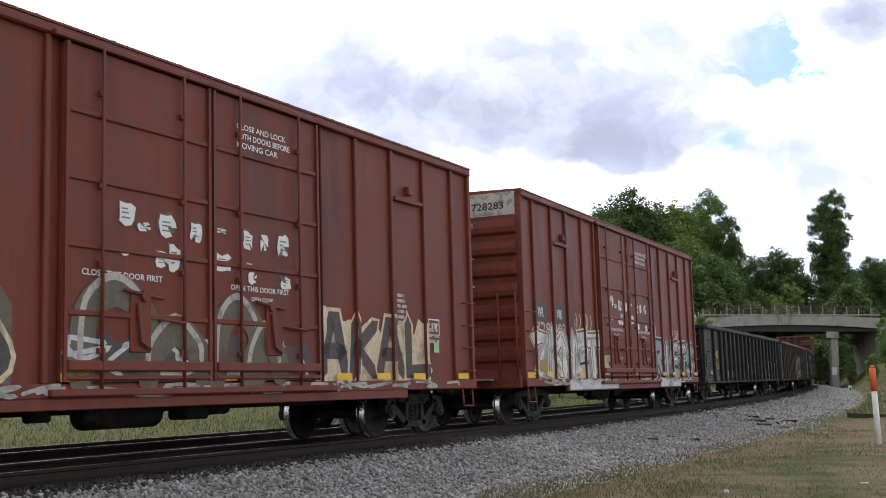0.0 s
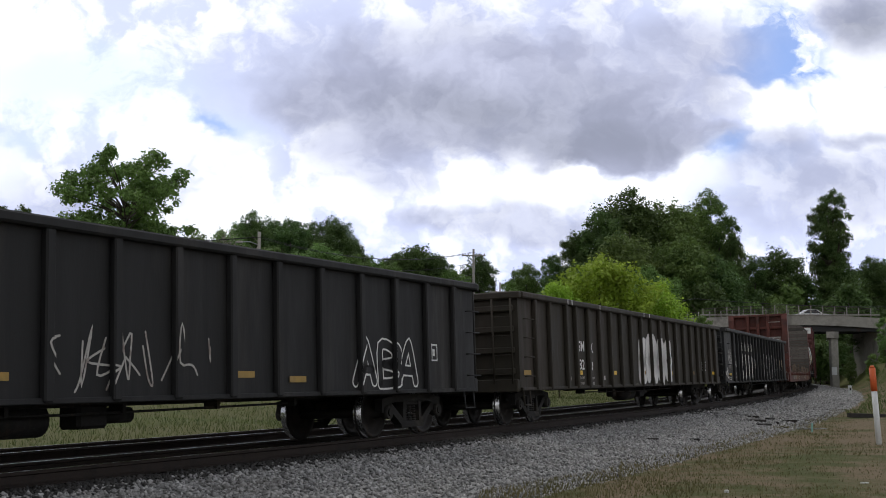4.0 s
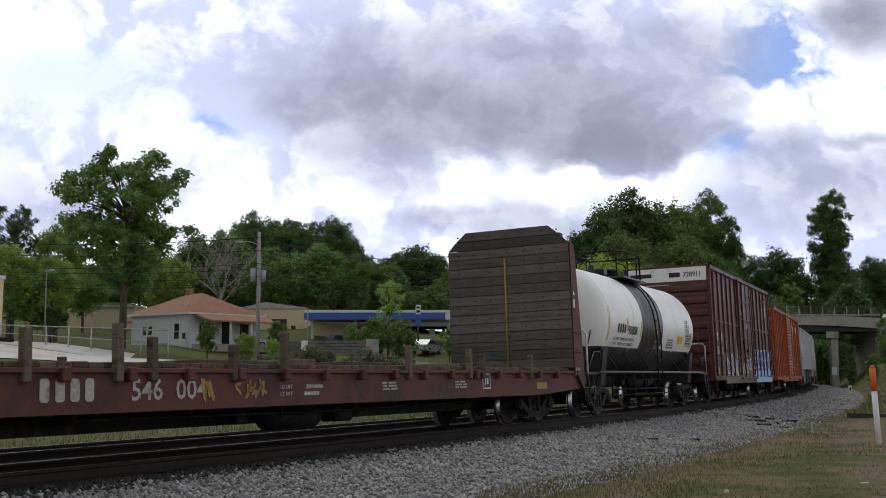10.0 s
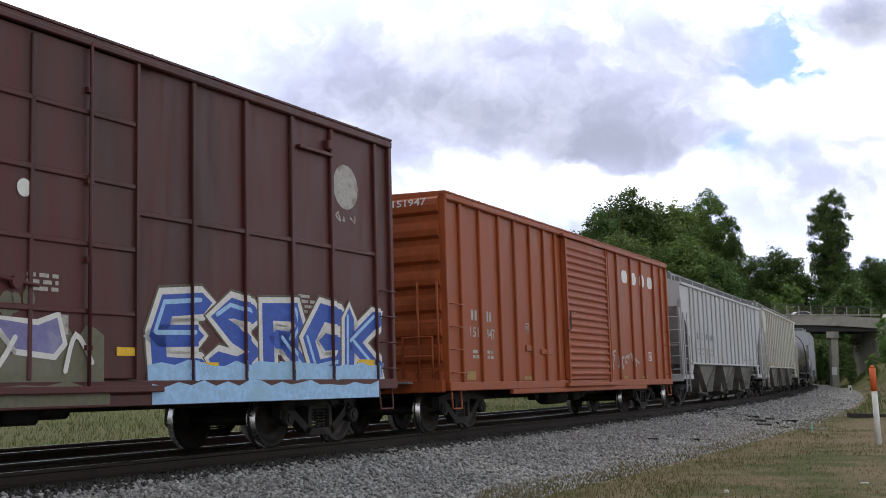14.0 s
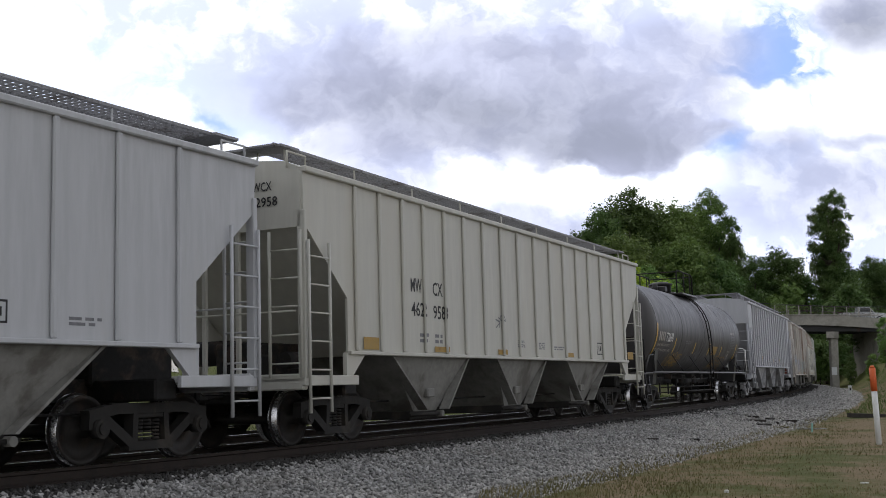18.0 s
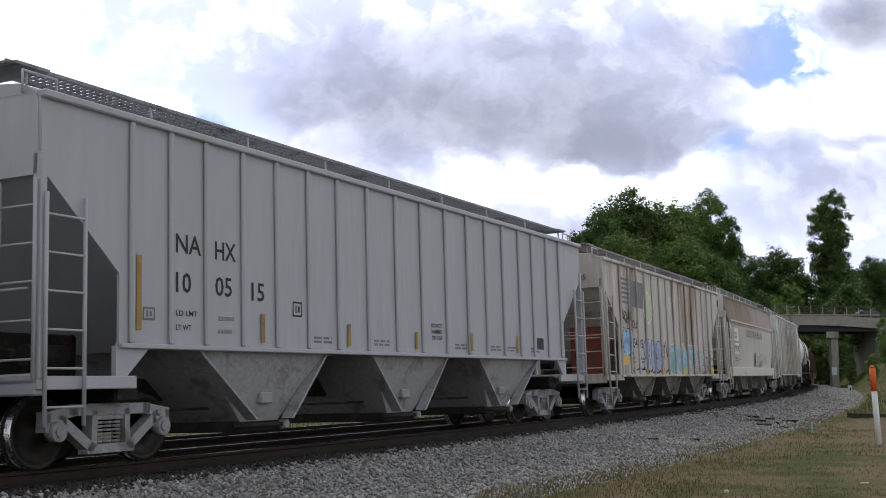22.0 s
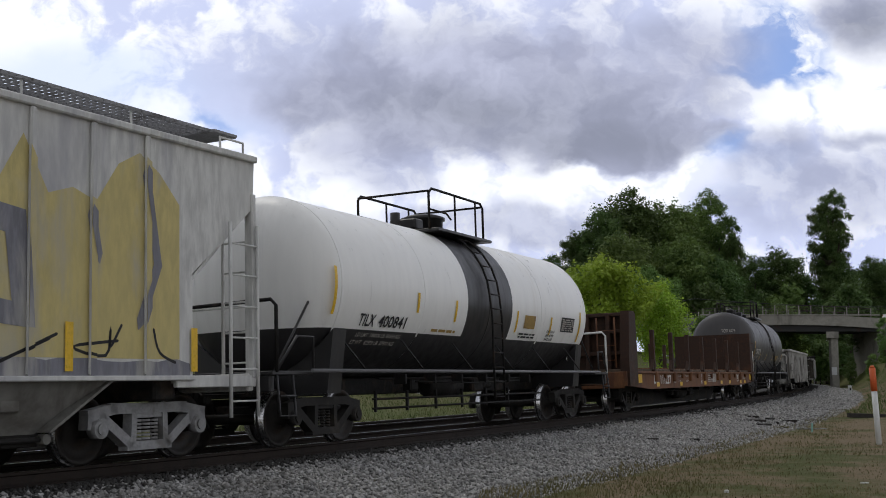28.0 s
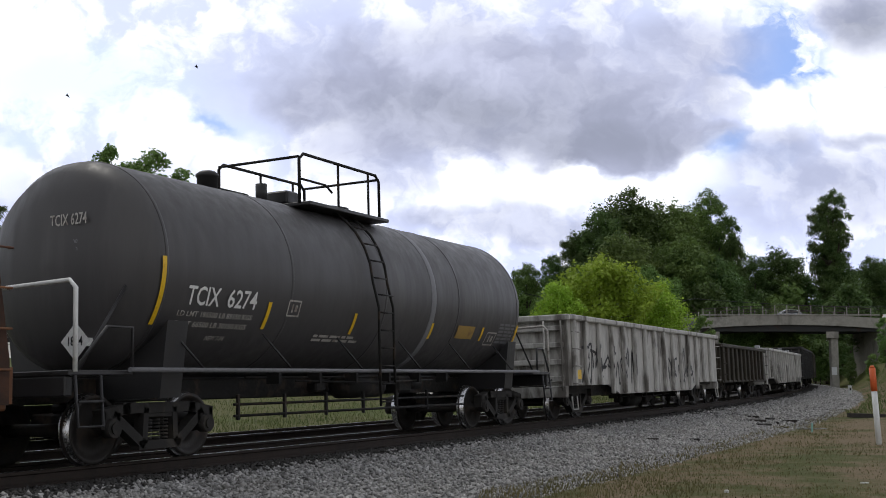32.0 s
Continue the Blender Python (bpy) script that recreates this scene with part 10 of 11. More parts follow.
def build_birds():
    flock = []
    for i, (pa, ya, pb, yb, d) in enumerate(((878, 122, 575, 120, 70.0), (710, 117, 373, 147, 64.0))):
        b = thing("bird", "small dark bird flying past the clouds", "bird")
        part("body", Shape().rod((-0.09, 0, 0), (0.02, 0, 0), 0.015, 8, 0.035).rod((0.02, 0, 0), (0.11, 0, 0.01), 0.035, 8, 0.012), M["black"], b)
        for k in (-1, 1):
            part("wing", Shape().prism([(-0.04, 0.0), (0.05, 0.0), (0.03, 0.14), (-0.05, 0.24)], "z", -0.004, 0.004), M["black"], b, at=pose(0, 0, 0.01, 0 if k > 0 else 180, 0, 0) @ pose(0, 0, 0, 18, 0, 0))
        xa, za = sight(pa, ya, d)
        xb, zb = sight(pb, yb, d)
        flock.append((b, Vector((xa, d, za)), Vector((xb - xa, 0, zb - za)) / 0.8))
    return flock


BIRDS = build_birds()


# ---------------------------------------------------------------- yard, houses and street furniture beyond the line
def drape(name, pts, mat, label, category, lift=0.05, cells=10, kind="structure"):
    """A paved four-sided patch laid on the land; pts: (sight x, depth) of its corners."""
    c = [Vector((sight(px, 600, d)[0], d)) for px, d in pts]
    sh = Shape()
    for j in range(cells + 1):
        for i in range(cells + 1):
            p = (c[0].lerp(c[1], i / cells)).lerp(c[3].lerp(c[2], i / cells), j / cells)
            sh.v.append((p.x, p.y, lay(p.x, p.y) + lift))
    n = cells + 1
    for j in range(cells):
        for i in range(cells):
            sh.f.append((j * n + i, j * n + i + 1, (j + 1) * n + i + 1, (j + 1) * n + i))
            sh.s.append(True)
    return tagged(part(name, sh, mat), label, category, kind=kind)


drape("pavement_1", [(-120, 63), (318, 63), (310, 77), (-120, 77)], M["slab"], "pale concrete paving with a bright worn surface", "pavement")
drape("pavement_2", [(-120, 77.5), (230, 77.5), (240, 84), (-120, 84)], M["slab"], "pale gravel strip along the fence", "pavement", 0.03)
drape("road_1", [(600, 76), (800, 76), (860, 100), (690, 104)], M["asphalt"], "grey asphalt driveway climbing to the station", "road")
drape("pavement_3", [(690, 66), (800, 66), (795, 69), (700, 69)], M["slab"], "pale strip of bare gravel", "pavement")


def gable(w, d, z0, z1):
    return [(-w / 2, z0), (w / 2, z0), (0, z1)]


def window(parent, x, y, z, w, h, facing="y-"):
    win = part("window", Shape().box(x - w / 2 - 0.06, x + w / 2 + 0.06, y - 0.04, y + 0.02, z - 0.06, z + h + 0.06), M["white_fascia"], parent, "white-framed dark window")
    part("pane", Shape().box(x - w / 2, x + w / 2, y - 0.05, y - 0.042, z, z + h), M["pane"], win)
    part("glazing_bar", Shape().box(x - w / 2, x + w / 2, y - 0.06, y - 0.05, z + h / 2 - 0.02, z + h / 2 + 0.02), M["white_fascia"], win)


def build_house():
    D = 98.0
    xc, zg = sight(334, 614, D)
    _, ze = sight(334, 554, D)
    _, za = sight(334, 512, D)
    wall = ze - zg
    S = 7.9
    ang = -38.0
    # nearest corner at the origin; one wall runs along -x, the other along +y, after turning
    h = thing("house", "small white clapboard house with a brown hipped roof", "house", pose(xc, D, zg, 0, 0, ang))
    part("wall", Shape().box(-S, 0, 0, 0.2, -0.8, wall).box(-0.2, 0, 0.2, S, -0.8, wall).box(-S, 0, S - 0.2, S, -0.8, wall).box(-S, -S + 0.2, 0.2, S - 0.2, -0.8, wall), M["wall_white"], h, "white clapboard wall")
    for i in range(14):
        z = 0.05 + i * wall / 14
        part("clapboard", Shape().box(-S, 0, -0.03, 0.0, z, z + 0.03).box(0.0, 0.03, 0, S, z, z + 0.03), M["wall_white"], h)
    o = 0.45
    r = za - ze
    v = [(-S - o, -o, wall), (o, -o, wall), (o, S + o, wall), (-S - o, S + o, wall), (-S * 0.62, S * 0.5, wall + r), (-S * 0.38, S * 0.5, wall + r)]
    part("roof", Shape().add(v, [(0, 1, 5, 4), (1, 2, 5), (2, 3, 4, 5), (3, 0, 4), (3, 2, 1, 0)]), M["shingle"], h, "brown shingled hip roof")
    part("fascia_board", Shape().box(-S - o, o, -o - 0.04, -o, wall - 0.12, wall + 0.05).box(o, o + 0.04, -o, S + o, wall - 0.12, wall + 0.05), M["white_fascia"], h)
    part("chimney", Shape().box(-S * 0.62 - 0.25, -S * 0.62 + 0.25, S * 0.5 - 0.25, S * 0.5 + 0.25, wall + r * 0.6, wall + r + 0.4, 0.03), M["shingle"], h)
    for x in (-S + 1.9, -S + 2.7):
        window(h, x, 0.0, 1.1, 0.5, 0.75)
    window(h, -1.6, 0.0, 0.7, 0.6, 1.3)
    part("gutter_pipe", Shape().rod((-0.25, -0.06, 0), (-0.25, -0.06, wall), 0.04), M["white_fascia"], h)
    part("meter_box", Shape().box(-0.75, -0.5, -0.14, 0.0, 0.7, 1.2, 0.02), M["steel"], h)
    # porch along the right-hand wall
    part("porch_roof", Shape().prism([(0.0, wall - 0.05), (2.3, wall - 0.75), (2.3, wall - 0.62), (0.0, wall + 0.1)], "y", 0.2, S + 0.2), M["shingle"], h, "lean-to porch roof")
    part("porch_floor", Shape().box(0.0, 2.2, 0.3, S, -0.4, 0.25), M["concrete"], h)
    for y in (0.5, 2.8, 5.2, 7.6):
        part("porch_post", Shape().box(2.0, 2.12, y - 0.07, y + 0.07, 0.2, wall - 0.65, 0.01), M["white_fascia"], h)
    part("door", Shape().box(0.03, 0.08, 3.6, 4.5, 0.25, 2.25), M["pane"], h, "dark front door")
    for y in (1.6, 6.2):
        part("window", Shape().box(0.03, 0.07, y - 0.5, y + 0.5, 0.9, 2.1), M["pane"], h, "dark porch window")
    # carport at the back corner
    part("carport_roof", Shape().box(-S - 2.6, -S, 1.0, 4.2, wall - 0.55, wall - 0.42), M["shingle"], h)
    for x, y in ((-S - 2.5, 1.1), (-S - 2.5, 4.1)):
        part("carport_post", Shape().box(x - 0.05, x + 0.05, y - 0.05, y + 0.05, -0.4, wall - 0.5), M["white_fascia"], h)
    dish = Shape()
    t = Shape().lathe([(0, 0.02), (0.06, 0.2), (0.14, 0.34)], 14)
    dish.add(t.v, t.f, True)
    part("satellite_dish", dish, M["white_fascia"], h, "grey satellite dish", pose(-1.4, 1.0, wall + r * 0.32, 0, -40, 60))


build_house()


def build_sheds():
    # tan workshop
    D = 128.0
    x0, zg = sight(428, 596, D)
    x1, zt = sight(540, 537, D)
    x0, zt2 = sight(428, 545, D)
    w = x1 - x0
    s = thing("workshop", "tan metal-clad workshop with a dark panel for its open bay", "workshop", pose((x0 + x1) / 2, D, zg))
    hh = zt - zg
    part("wall", Shape().box(-w / 2, w / 2, 0, 12, -1.5, hh - 0.6), M["wall_tan"], s)
    part("gable_wall", Shape().prism([(-w / 2, hh - 0.62), (w / 2, hh - 0.62), (-w * 0.12, hh)], "y", 0, 0.3), M["wall_tan"], s)
    part("roof", Shape().prism([(-w / 2 - 0.2, hh - 0.60), (w / 2 + 0.2, hh - 0.60), (w / 2 + 0.2, hh - 0.5), (-w * 0.12, hh + 0.12), (-w / 2 - 0.2, hh - 0.5)], "y", -0.15, 12.2), M["dim_white"], s)
    # the wall is closed; a dark panel stands for the bay's inner shade
    part("bay_door", Shape().box(-0.2, 1.5, -0.06, 0.05, -0.6, 1.95), M["pane"], s, "dark panel standing for the shade in an open service bay")
    part("door", Shape().box(2.0, 2.5, -0.05, 0.04, -0.8, 1.2), M["pane"], s)
    part("wall_lamp", Shape().box(-1.0, -0.7, -0.25, 0, 2.3, 2.45), M["white_fascia"], s)
    # long shed behind the big tree
    D = 126.0
    x0, zg = sight(118, 590, D)
    x1, zt = sight(240, 541, D)
    s = thing("storage_shed", "long tan storage shed with a low metal roof", "shed", pose(x0, D, zg))
    part("wall", Shape().box(0, x1 - x0, 0, 8, -1.5, zt - zg - 0.15), M["wall_tan"], s)
    part("roof", Shape().prism([(-0.2, zt - zg - 0.14), (x1 - x0 + 0.2, zt - zg - 0.14), (x1 - x0 + 0.2, zt - zg), (-0.2, zt - zg + 0.08)], "y", -0.3, 8.3), M["dim_white"], s)
    # cream building at the edge
    D = 80.0
    x0, zg = sight(-90, 606, D)
    x1, zt = sight(7, 488, D)
    s = thing("shop_building", "cream block building with a flat roof", "shop", pose(x1, D, zg, 0, 0, 23) @ Matrix.Translation((x0 - x1, 0, 0)))
    part("wall", Shape().box(0, x1 - x0, 0, 7, -1.5, zt - zg - 0.25), M["wall_cream"], s)
    part("roof", Shape().box(-0.1, x1 - x0 + 0.12, -0.12, 7.1, zt - zg - 0.24, zt - zg), M["white_fascia"], s)
    part("awning", Shape().box(x1 - x0 - 0.3, x1 - x0 + 0.8, -0.8, 0.1, 0.0, 0.3, 0.04), M["black"], s, "dark bin shelter")
    # filling station: canopy, kiosk
    D = 116.0
    x0, z0 = sight(538, 566, D)
    x1, z1 = sight(804, 549, D)
    _, zg = sight(670, 600, D)
    c = thing("filling_station", "filling station canopy with a blue and white fascia", "filling station", pose(x0, D, zg))
    w = x1 - x0
    part("fascia", Shape().box(0, w, 0, 0.15, z0 - zg, z1 - zg - 0.28, 0.02), M["blue_fascia"], c, "blue fascia band")
    part("top_band", Shape().box(0, w + 0.05, -0.03, 9.0, z1 - zg - 0.27, z1 - zg, 0.02), M["white_fascia"], c, "white top band")
    part("end_panel", Shape().box(w - 0.9, w + 0.02, -0.02, -0.005, z0 - zg, z1 - zg - 0.28), M["white_fascia"], c)
    part("soffit", Shape().box(0, w, 0.15, 8.9, z0 - zg + 0.1, z0 - zg + 0.25), M["dim_white"], c)
    for x in (0.6, w * 0.33, w * 0.66, w - 0.6):
        part("column", Shape().box(x - 0.13, x + 0.13, 2.0, 2.26, -1.0, z0 - zg + 0.1, 0.02), M["white_fascia"], c)
    part("kiosk_wall", Shape().box(0.1, w * 0.42, 5.0, 9.0, -1.0, z0 - zg - 0.15), M["wall_cream"], c, "cream kiosk wall")
    part("kiosk_window", Shape().box(w * 0.28, w * 0.40, 4.94, 5.0, 0.3, 1.4), M["pane"], c)
    for x in (w * 0.55, w * 0.85):
        p = part("fuel_pump", Shape().box(x - 0.3, x + 0.3, 2.6, 3.1, -0.8, 1.1, 0.04), M["dim_white"], c, "fuel pump")
        part("display", Shape().box(x - 0.2, x + 0.2, 2.57, 2.6, 0.5, 0.9), M["pane"], p)
    # price sign
    D = 108.0
    x, zb = sight(740, 585, D)
    _, zt = sight(740, 540, D)
    g = thing("price_sign", "tall blue and white roadside price sign", "sign", pose(x, D, zb))
    hh = zt - zb
    part("panel", Shape().box(-0.28, 0.28, -0.1, 0.1, hh * 0.2, hh * 0.62, 0.02), M["blue_fascia"], g)
    part("panel", Shape().box(-0.24, 0.24, -0.1, 0.1, hh * 0.63, hh, 0.02), M["white_fascia"], g)
    part("number_bar", Shape().box(-0.16, 0.16, -0.12, -0.1, hh * 0.70, hh * 0.78).box(-0.16, 0.16, -0.12, -0.1, hh * 0.86, hh * 0.93), M["slate_blue"], g)
    part("post", Shape().rod((0, 0, -1.0), (0, 0, hh * 0.25), 0.08), M["steel"], g)
    # retaining wall of rough blocks
    D = 86.0
    x0, z0 = sight(474, 622, D)
    x1, z1 = sight(648, 603, D)
    wl = thing("retaining_wall", "dark mossy block retaining wall", "wall", pose(x0, D, z0))
    rows, cols = 5, 17
    bw, bh = (x1 - x0) / cols, (z1 - z0 + 0.3) / rows
    blk = Shape().box(0, bw - 0.02, 0, 0.4, 0, bh - 0.02, 0.02).mesh("block", M["block"])
    rnd = random.Random(2)
    for j in range(rows):
        for i in range(cols):
            part("block", blk, None, wl, at=pose(i * bw + (bw / 2 if j % 2 else 0), rnd.uniform(-0.03, 0.03), -0.3 + j * bh))
    e = part("end_pillar", Shape().box(x1 - x0, x1 - x0 + 0.9, -0.1, 0.6, -0.5, z1 - z0 + 0.1, 0.04), M["concrete"], wl)
    x, z = sight(538, 606, 84.0)
    part("white_box", Shape().box(x - x0 - 0.22, x - x0 + 0.22, -1.9, -1.6, z - z0 - 0.6, z - z0 + 0.12, 0.05), M["white_fascia"], wl, "small white utility box")


build_sheds()


def pole(px, top, base_d, label, lamp=None, arms=(), drum=False, r=0.14, light=0.0):
    x, zt = sight(px, top, base_d)
    zb = lay(x, base_d)
    p = thing("utility_pole" if r > 0.1 else "lamp_post", label, "utility pole" if r > 0.1 else "lamp post", pose(x, base_d, zb), "poles")
    h = zt - zb
    part("shaft", Shape().rod((0, 0, -0.5), (0, 0, h), r, 10, r * 0.7), M["pole_wood"], p)
    if light:
        part("conduit", Shape().rod((0.12, -0.12, 0), (0.12, -0.12, h * light), 0.05), M["galv"], p, "pale metal conduit")
    for z in arms:
        part("cross_arm", Shape().box(-1.1, 1.1, -0.18, -0.08, h * z - 0.06, h * z + 0.06, 0.01), M["pole_wood"], p)
        for q in (-1.0, -0.5, 0.5, 1.0):
            part("insulator", Shape().rod((q, -0.13, h * z + 0.06), (q, -0.13, h * z + 0.2), 0.05, 8), M["dim_white"], p)
    if drum:
        part("transformer", Shape().rod((-0.36, -0.1, h * 0.62), (-0.36, -0.1, h * 0.72), 0.2, 12), M["galv"], p, "grey drum transformer")
        part("transformer", Shape().rod((0.36, -0.1, h * 0.62), (0.36, -0.1, h * 0.71), 0.17, 12), M["galv"], p, "grey drum transformer")
    if lamp:
        dx, z = lamp
        part("lamp_arm", Shape().pipe([(0, 0, h * z - 0.2), (dx * 0.5, 0, h * z + 0.05), (dx, 0, h * z + 0.05)], 0.035), M["galv"], p)
        part("lamp_head", Shape().box(dx - 0.35, dx + 0.1, -0.14, 0.14, h * z - 0.03, h * z + 0.12, 0.05), M["dim_white"], p, "grey cobra-head street lamp")
    return x, base_d, zb, h


P1 = pole(459, 411, 80, "wooden utility pole with a street lamp and transformers", (-1.25, 0.92), (), True, 0.15, 0.83)
P2 = pole(838, 441, 106, "wooden utility pole with a street lamp and wires", (-1.3, 0.70), (0.94,), False, 0.14)
P3 = pole(83, 476, 88, "slim lamp post with a pale head", (0.5, 0.97), (), False, 0.07)
P4 = pole(545, 545, 112, "short slim pole behind the workshop", None, (), False, 0.06)
P5 = pole(885, 500, 120, "wooden utility pole with small white boxes", None, (0.85,), True, 0.12)
P6 = pole(-330, 400, 84, "wooden utility pole beside the road", None, (0.94,), False, 0.15)


def cable(a, b, sag, r=0.018, label="thin black overhead cable"):
    pts = []
    for i in range(13):
        t = i / 12
        p = Vector(a).lerp(Vector(b), t)
        p.z -= sag * 4 * t * (1 - t)
        pts.append(p)
    ob = part("overhead_cable", Shape().pipe(pts, r, 5), M["wire"])
    tagged(ob, label, "cable", "overhead cables")


def at_pole(p, k, dx=0.0):
    return (p[0] + dx, p[1] - 0.13, p[2] + p[3] * k)


for k, dx in ((0.96, -0.2), (0.96, 0.2), (0.86, 0.1), (0.76, 0.1), (0.72, 0.0), (0.66, 0.0), (0.60, 0.0)):
    cable(at_pole(P1, k, dx), at_pole(P2, min(k + 0.02, 0.97), dx), 1.1)
    cable(at_pole(P6, min(k + 0.02, 0.97), dx), at_pole(P1, k, dx), 0.8)
for k, dx in ((0.94, -0.6), (0.94, 0.6), (0.72, 0.0)):
    cable(at_pole(P2, k, dx), at_pole(P5, 0.8, dx), 0.5)
xa, za = sight(930, 520, 112)
xb, zb_ = sight(1230, 529, 126)
xc, zc_ = sight(1510, 543, 133)
cable((xa, 112, za), (xb, 126, zb_), 0.9, 0.03)
cable((xb, 126, zb_), (xc, 133, zc_), 0.15, 0.03)
xd, zd = sight(1700, 540, 134)
cable((xc, 133, zc_), (xd, 134, zd), 0.1, 0.03)


def build_fence():
    D = 79.0
    f = thing("chain_link_fence", "grey chain-link fence with pale posts along the yard", "fence")
    pts = []
    for i, px in enumerate((-40, 2, 42, 82, 122, 162, 205, 250, 298)):
        d = D + i * 0.6
        x, zt = sight(px, 573 + i * 1.2, d)
        zb = lay(x, d)
        pts.append((x, d, zb, min(zt, zb + 2.0)))
        part("post", Shape().rod((x, d, zb - 0.3), (x, d, pts[-1][3]), 0.06, 8), M["dim_white"], f, "pale round fence post")
    for a, b in zip(pts, pts[1:]):
        part("top_rail", Shape().rod((a[0], a[1], a[3] - 0.05), (b[0], b[1], b[3] - 0.05), 0.045, 6), M["dim_white"], f)
        part("mid_rail", Shape().rod((a[0], a[1], (a[3] + a[2]) / 2), (b[0], b[1], (b[3] + b[2]) / 2), 0.035, 6), M["dim_white"], f)
        w = Shape()
        n = 14
        for i in range(n):
            t0, t1 = i / n, (i + 1.6) / n
            if t1 > 1:
                continue
            p, q = Vector((a[0], a[1], 0)).lerp(Vector((b[0], b[1], 0)), t0), Vector((a[0], a[1], 0)).lerp(Vector((b[0], b[1], 0)), t1)
            w.rod((p.x, p.y, a[2] + 0.05), (q.x, q.y, a[3] - 0.05), 0.003, 3, ends=False).rod((q.x, q.y, a[2] + 0.05), (p.x, p.y, a[3] - 0.05), 0.003, 3, ends=False)
        tagged(part("wire_mesh", w, M["galv"], f), "wire mesh", kind="stuff")


build_fence()
for px, d, kind, paint, label, ang in ((602, 112, "car", "car_dark", "dark parked car beside the canopy", 15), (755, 110, "car", "car_silver", "silver parked car at the filling station", 70), (432, 104, "car", "car_silver", "pale parked car in front of the porch", 40), (905, 108, "pickup", "car_dark", "dark parked pickup under the trees", 10)):
    x = sight(px, 600, d)[0]
    vehicle(kind, M[paint], label, pose(x, d, lay(x, d), 0, 0, ang))


# ---------------------------------------------------------------- things beside the track
def build_markers():
    x, z = 9.56, lay(9.56, 25.5)
    m = thing("marker_post", "white plastic marker post with an orange top", "marker post", pose(x, 25.5, z, 0, -3.0, 0))
    part("shaft", Shape().rod((0, 0, -0.2), (0, 0, 1.17), 0.062, 14), M["post_white"], m)
    part("top_sleeve", Shape().rod((0, 0, 1.16), (0, 0, 1.66), 0.070, 14, 0.068), M["post_orange"], m, "orange sleeve")
    part("cap", Shape().rod((0, 0, 1.66), (0, 0, 1.72), 0.068, 14, 0.035), M["post_orange"], m)
    x = sight(1503, 655, 84.0)[0]
    m = thing("marker_post", "short white wooden marker post", "marker post", pose(x, 84.0, lay(x, 84.0)))
    part("shaft", Shape().box(-0.12, 0.12, -0.08, 0.08, -0.3, 0.85, 0.02), M["post_white"], m)
    part("number_bar", Shape().box(-0.06, 0.06, -0.09, -0.08, 0.5, 0.7), M["ink"], m)


build_markers()


def scrap(name, label, px, py, size, mat, turn, category):
    d = 1.56 * 2033 / (py - 662)
    x = sight(px, py, d)[0]
    z = lay(x, d)
    s, w = nearest_line(x, d)
    z = max(z, float(np.interp(w, [-5.6, -4.4, -2.3], [-0.75, -0.46, -0.20])))
    a, b, c = size
    ob = part(name, Shape().box(-a / 2, a / 2, -b / 2, b / 2, -0.02, c, 0.01), mat, at=pose(x, d, z, 0, 2, turn))
    tagged(ob, label, category)


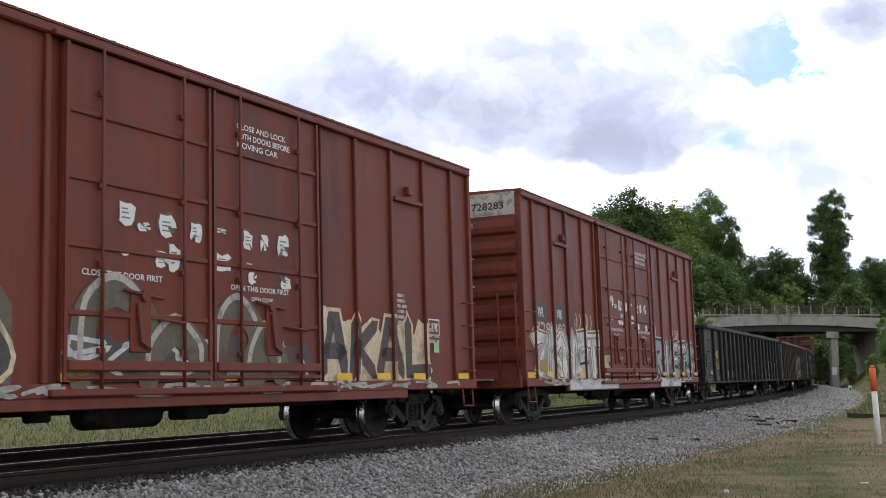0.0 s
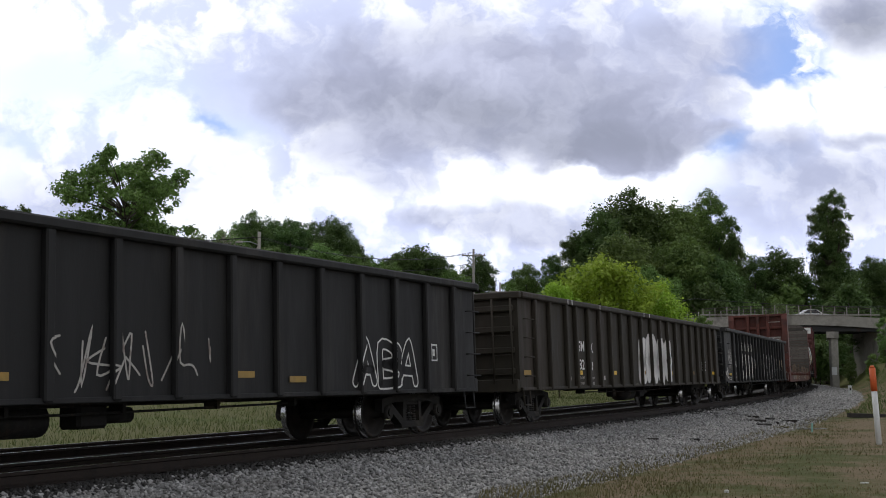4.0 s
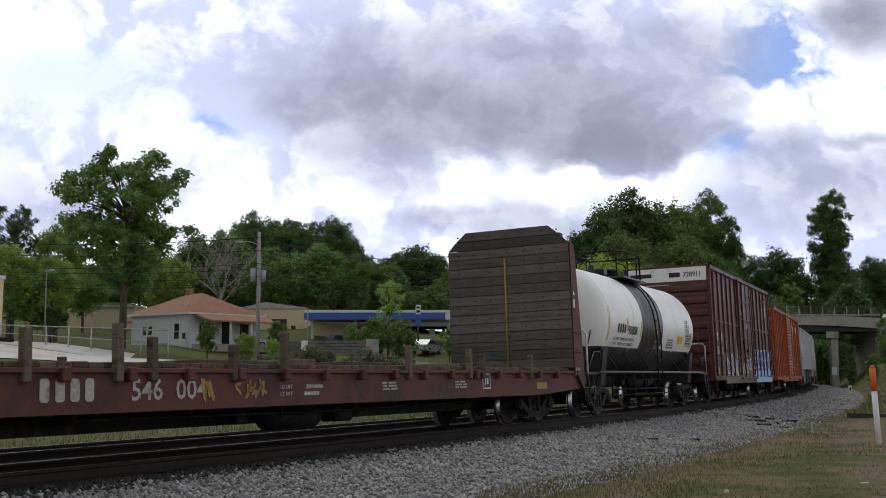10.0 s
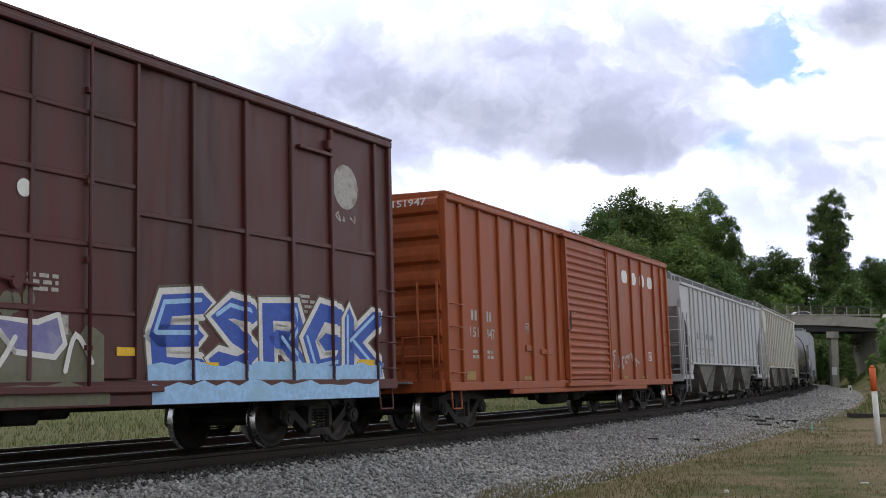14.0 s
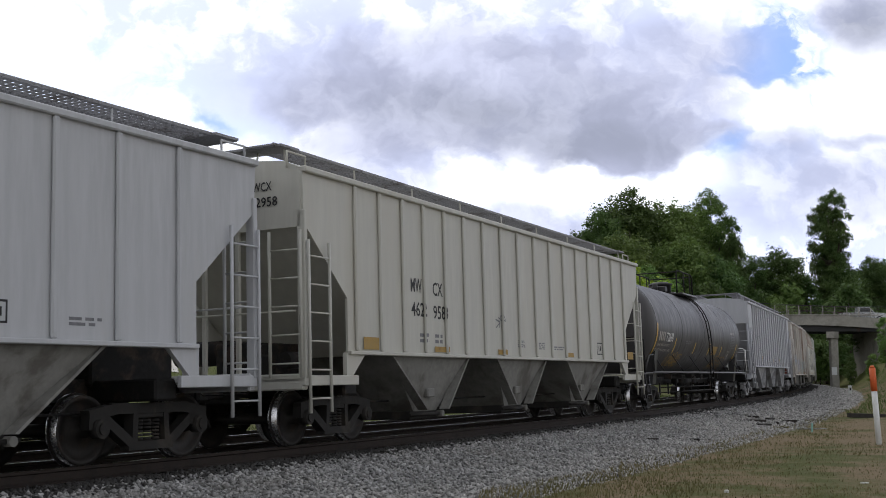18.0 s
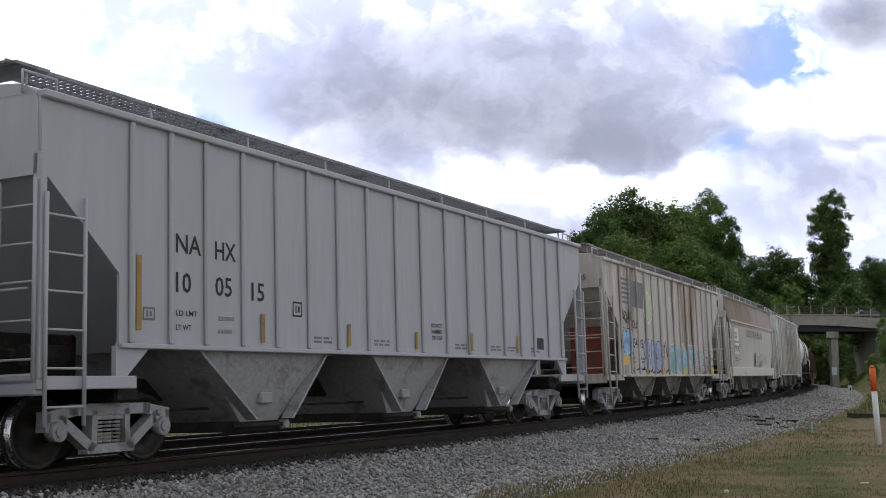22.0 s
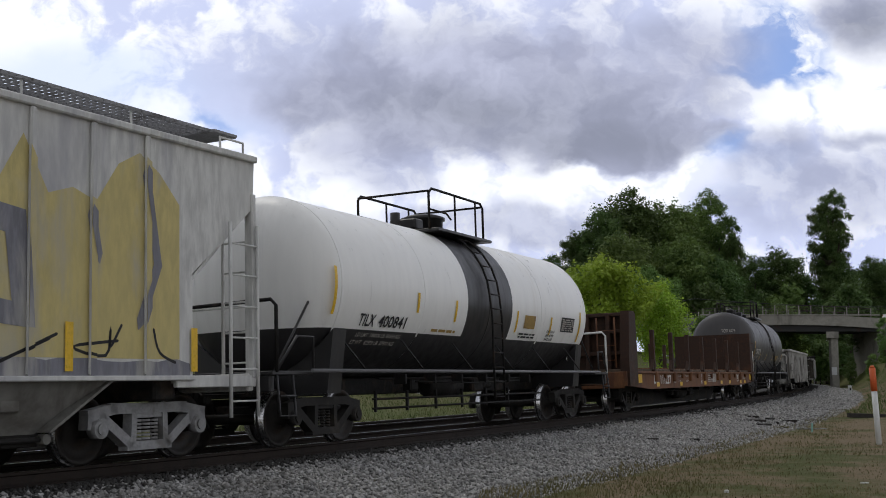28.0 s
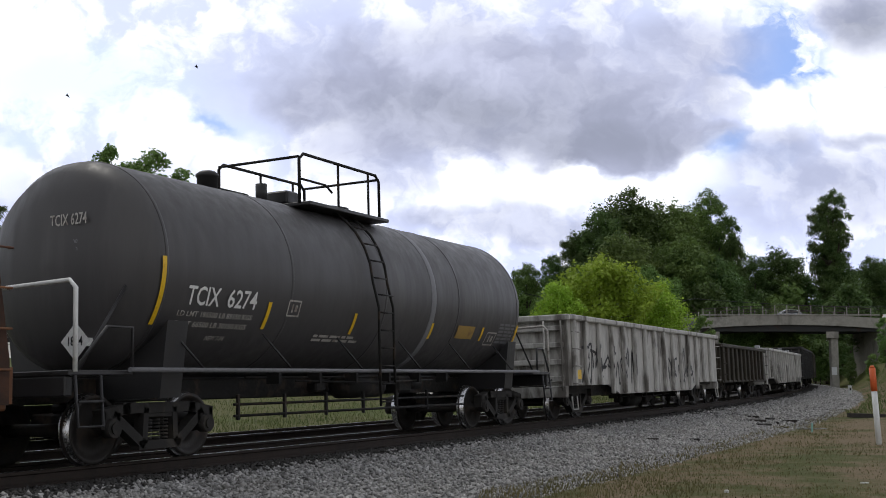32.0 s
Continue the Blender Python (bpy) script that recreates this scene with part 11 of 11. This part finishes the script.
for i in range(7):
    scrap("broken_tie", "split black piece of an old wooden tie on the stones", 1330 + i * 11, 745 + (i % 3) * 4, (0.5 + 0.12 * (i % 4), 0.12, 0.07), M["tie"], 10 + 17 * i, "scrap wood")
scrap("board", "pale weathered board lying in the grass", 1437, 756, (0.85, 0.14, 0.04), M["galv"], 4, "board")
scrap("stake", "short pale green surveyor's stake", 1437, 762, (0.05, 0.05, 0.24), M["cyan"], 0, "stake")
scrap("broken_tie", "black half-buried tie in the grass", 1535, 738, (1.4, 0.2, 0.14), M["tie"], 2, "scrap wood")
scrap("litter", "scrap of pale plastic in the grass", 1530, 852, (0.13, 0.05, 0.02), M["bag"], 20, "litter")
scrap("litter", "small white scrap in the grass", 1286, 872, (0.07, 0.05, 0.03), M["bag"], 60, "litter")
scrap("broken_tie", "black splinter of a tie on the stones", 1155, 785, (0.3, 0.1, 0.06), M["tie"], 40, "scrap wood")
scrap("broken_tie", "black splinter of a tie on the stones", 1225, 780, (0.35, 0.08, 0.05), M["tie"], 150, "scrap wood")


def motions():
    """The train rolls along the line; its wheels turn while they pass."""
    for ob, mid, d in CARS:
        walk(ob, [(t * 0.5, car_pose(mid, d, t * 0.5)) for t in range(65)])
    for v, a, b, t0, t1, y, face in TRAFFIC:
        first, last = pose(a, y, BRIDGE_Z, 0, 0, face), pose(b, y, BRIDGE_Z, 0, 0, face)

        def at(t):
            return pose(a + (b - a) * min(max((t - t0) / (t1 - t0), 0.0), 1.0), y, BRIDGE_Z, 0, 0, face)
        n = 8
        times = sorted({0.0, 32.0, *[round(min(max(t0 + (t1 - t0) * i / n, 0.0), 32.0), 2) for i in range(n + 1)], round(min(max(t0 - 0.3, 0.0), 32.0), 2), round(min(max(t1 + 0.3, 0.0), 32.0), 2)})
        walk(v, [(t, at(t)) for t in times])
    for b, p, v in BIRDS:
        walk(b, [(t, Matrix.Translation(p + v * (t - 30.6)) @ pose(0, 0, 0, 0, 0, 180)) for t in (0.0, 16.0, 32.0)])
    mids = {ob: mid for ob, mid, d in CARS}
    for w, car, off, x in WHEELS:
        rows = []
        for f in range(0, 961):
            t = f / 30
            run = SPEED * t + GAIN * t * t / 2
            s = mids[car] + off - run
            if f in (0, 960) or -8 < s < 48:
                a = -run / 0.42
                rows.append((t, Matrix.Translation((x, 0, 0.42)) @ Matrix.Rotation(a, 4, "Y")))
        if len(rows) > 2:
            rows[0] = (0.0, rows[1][1]) if rows[1][0] > 0.05 else rows[0]
            rows[-1] = (32.0, rows[-2][1]) if rows[-2][0] < 31.95 else rows[-1]
        else:
            rows = [(0.0, rows[0][1]), (32.0, rows[0][1])]
        walk(w, rows)


motions()
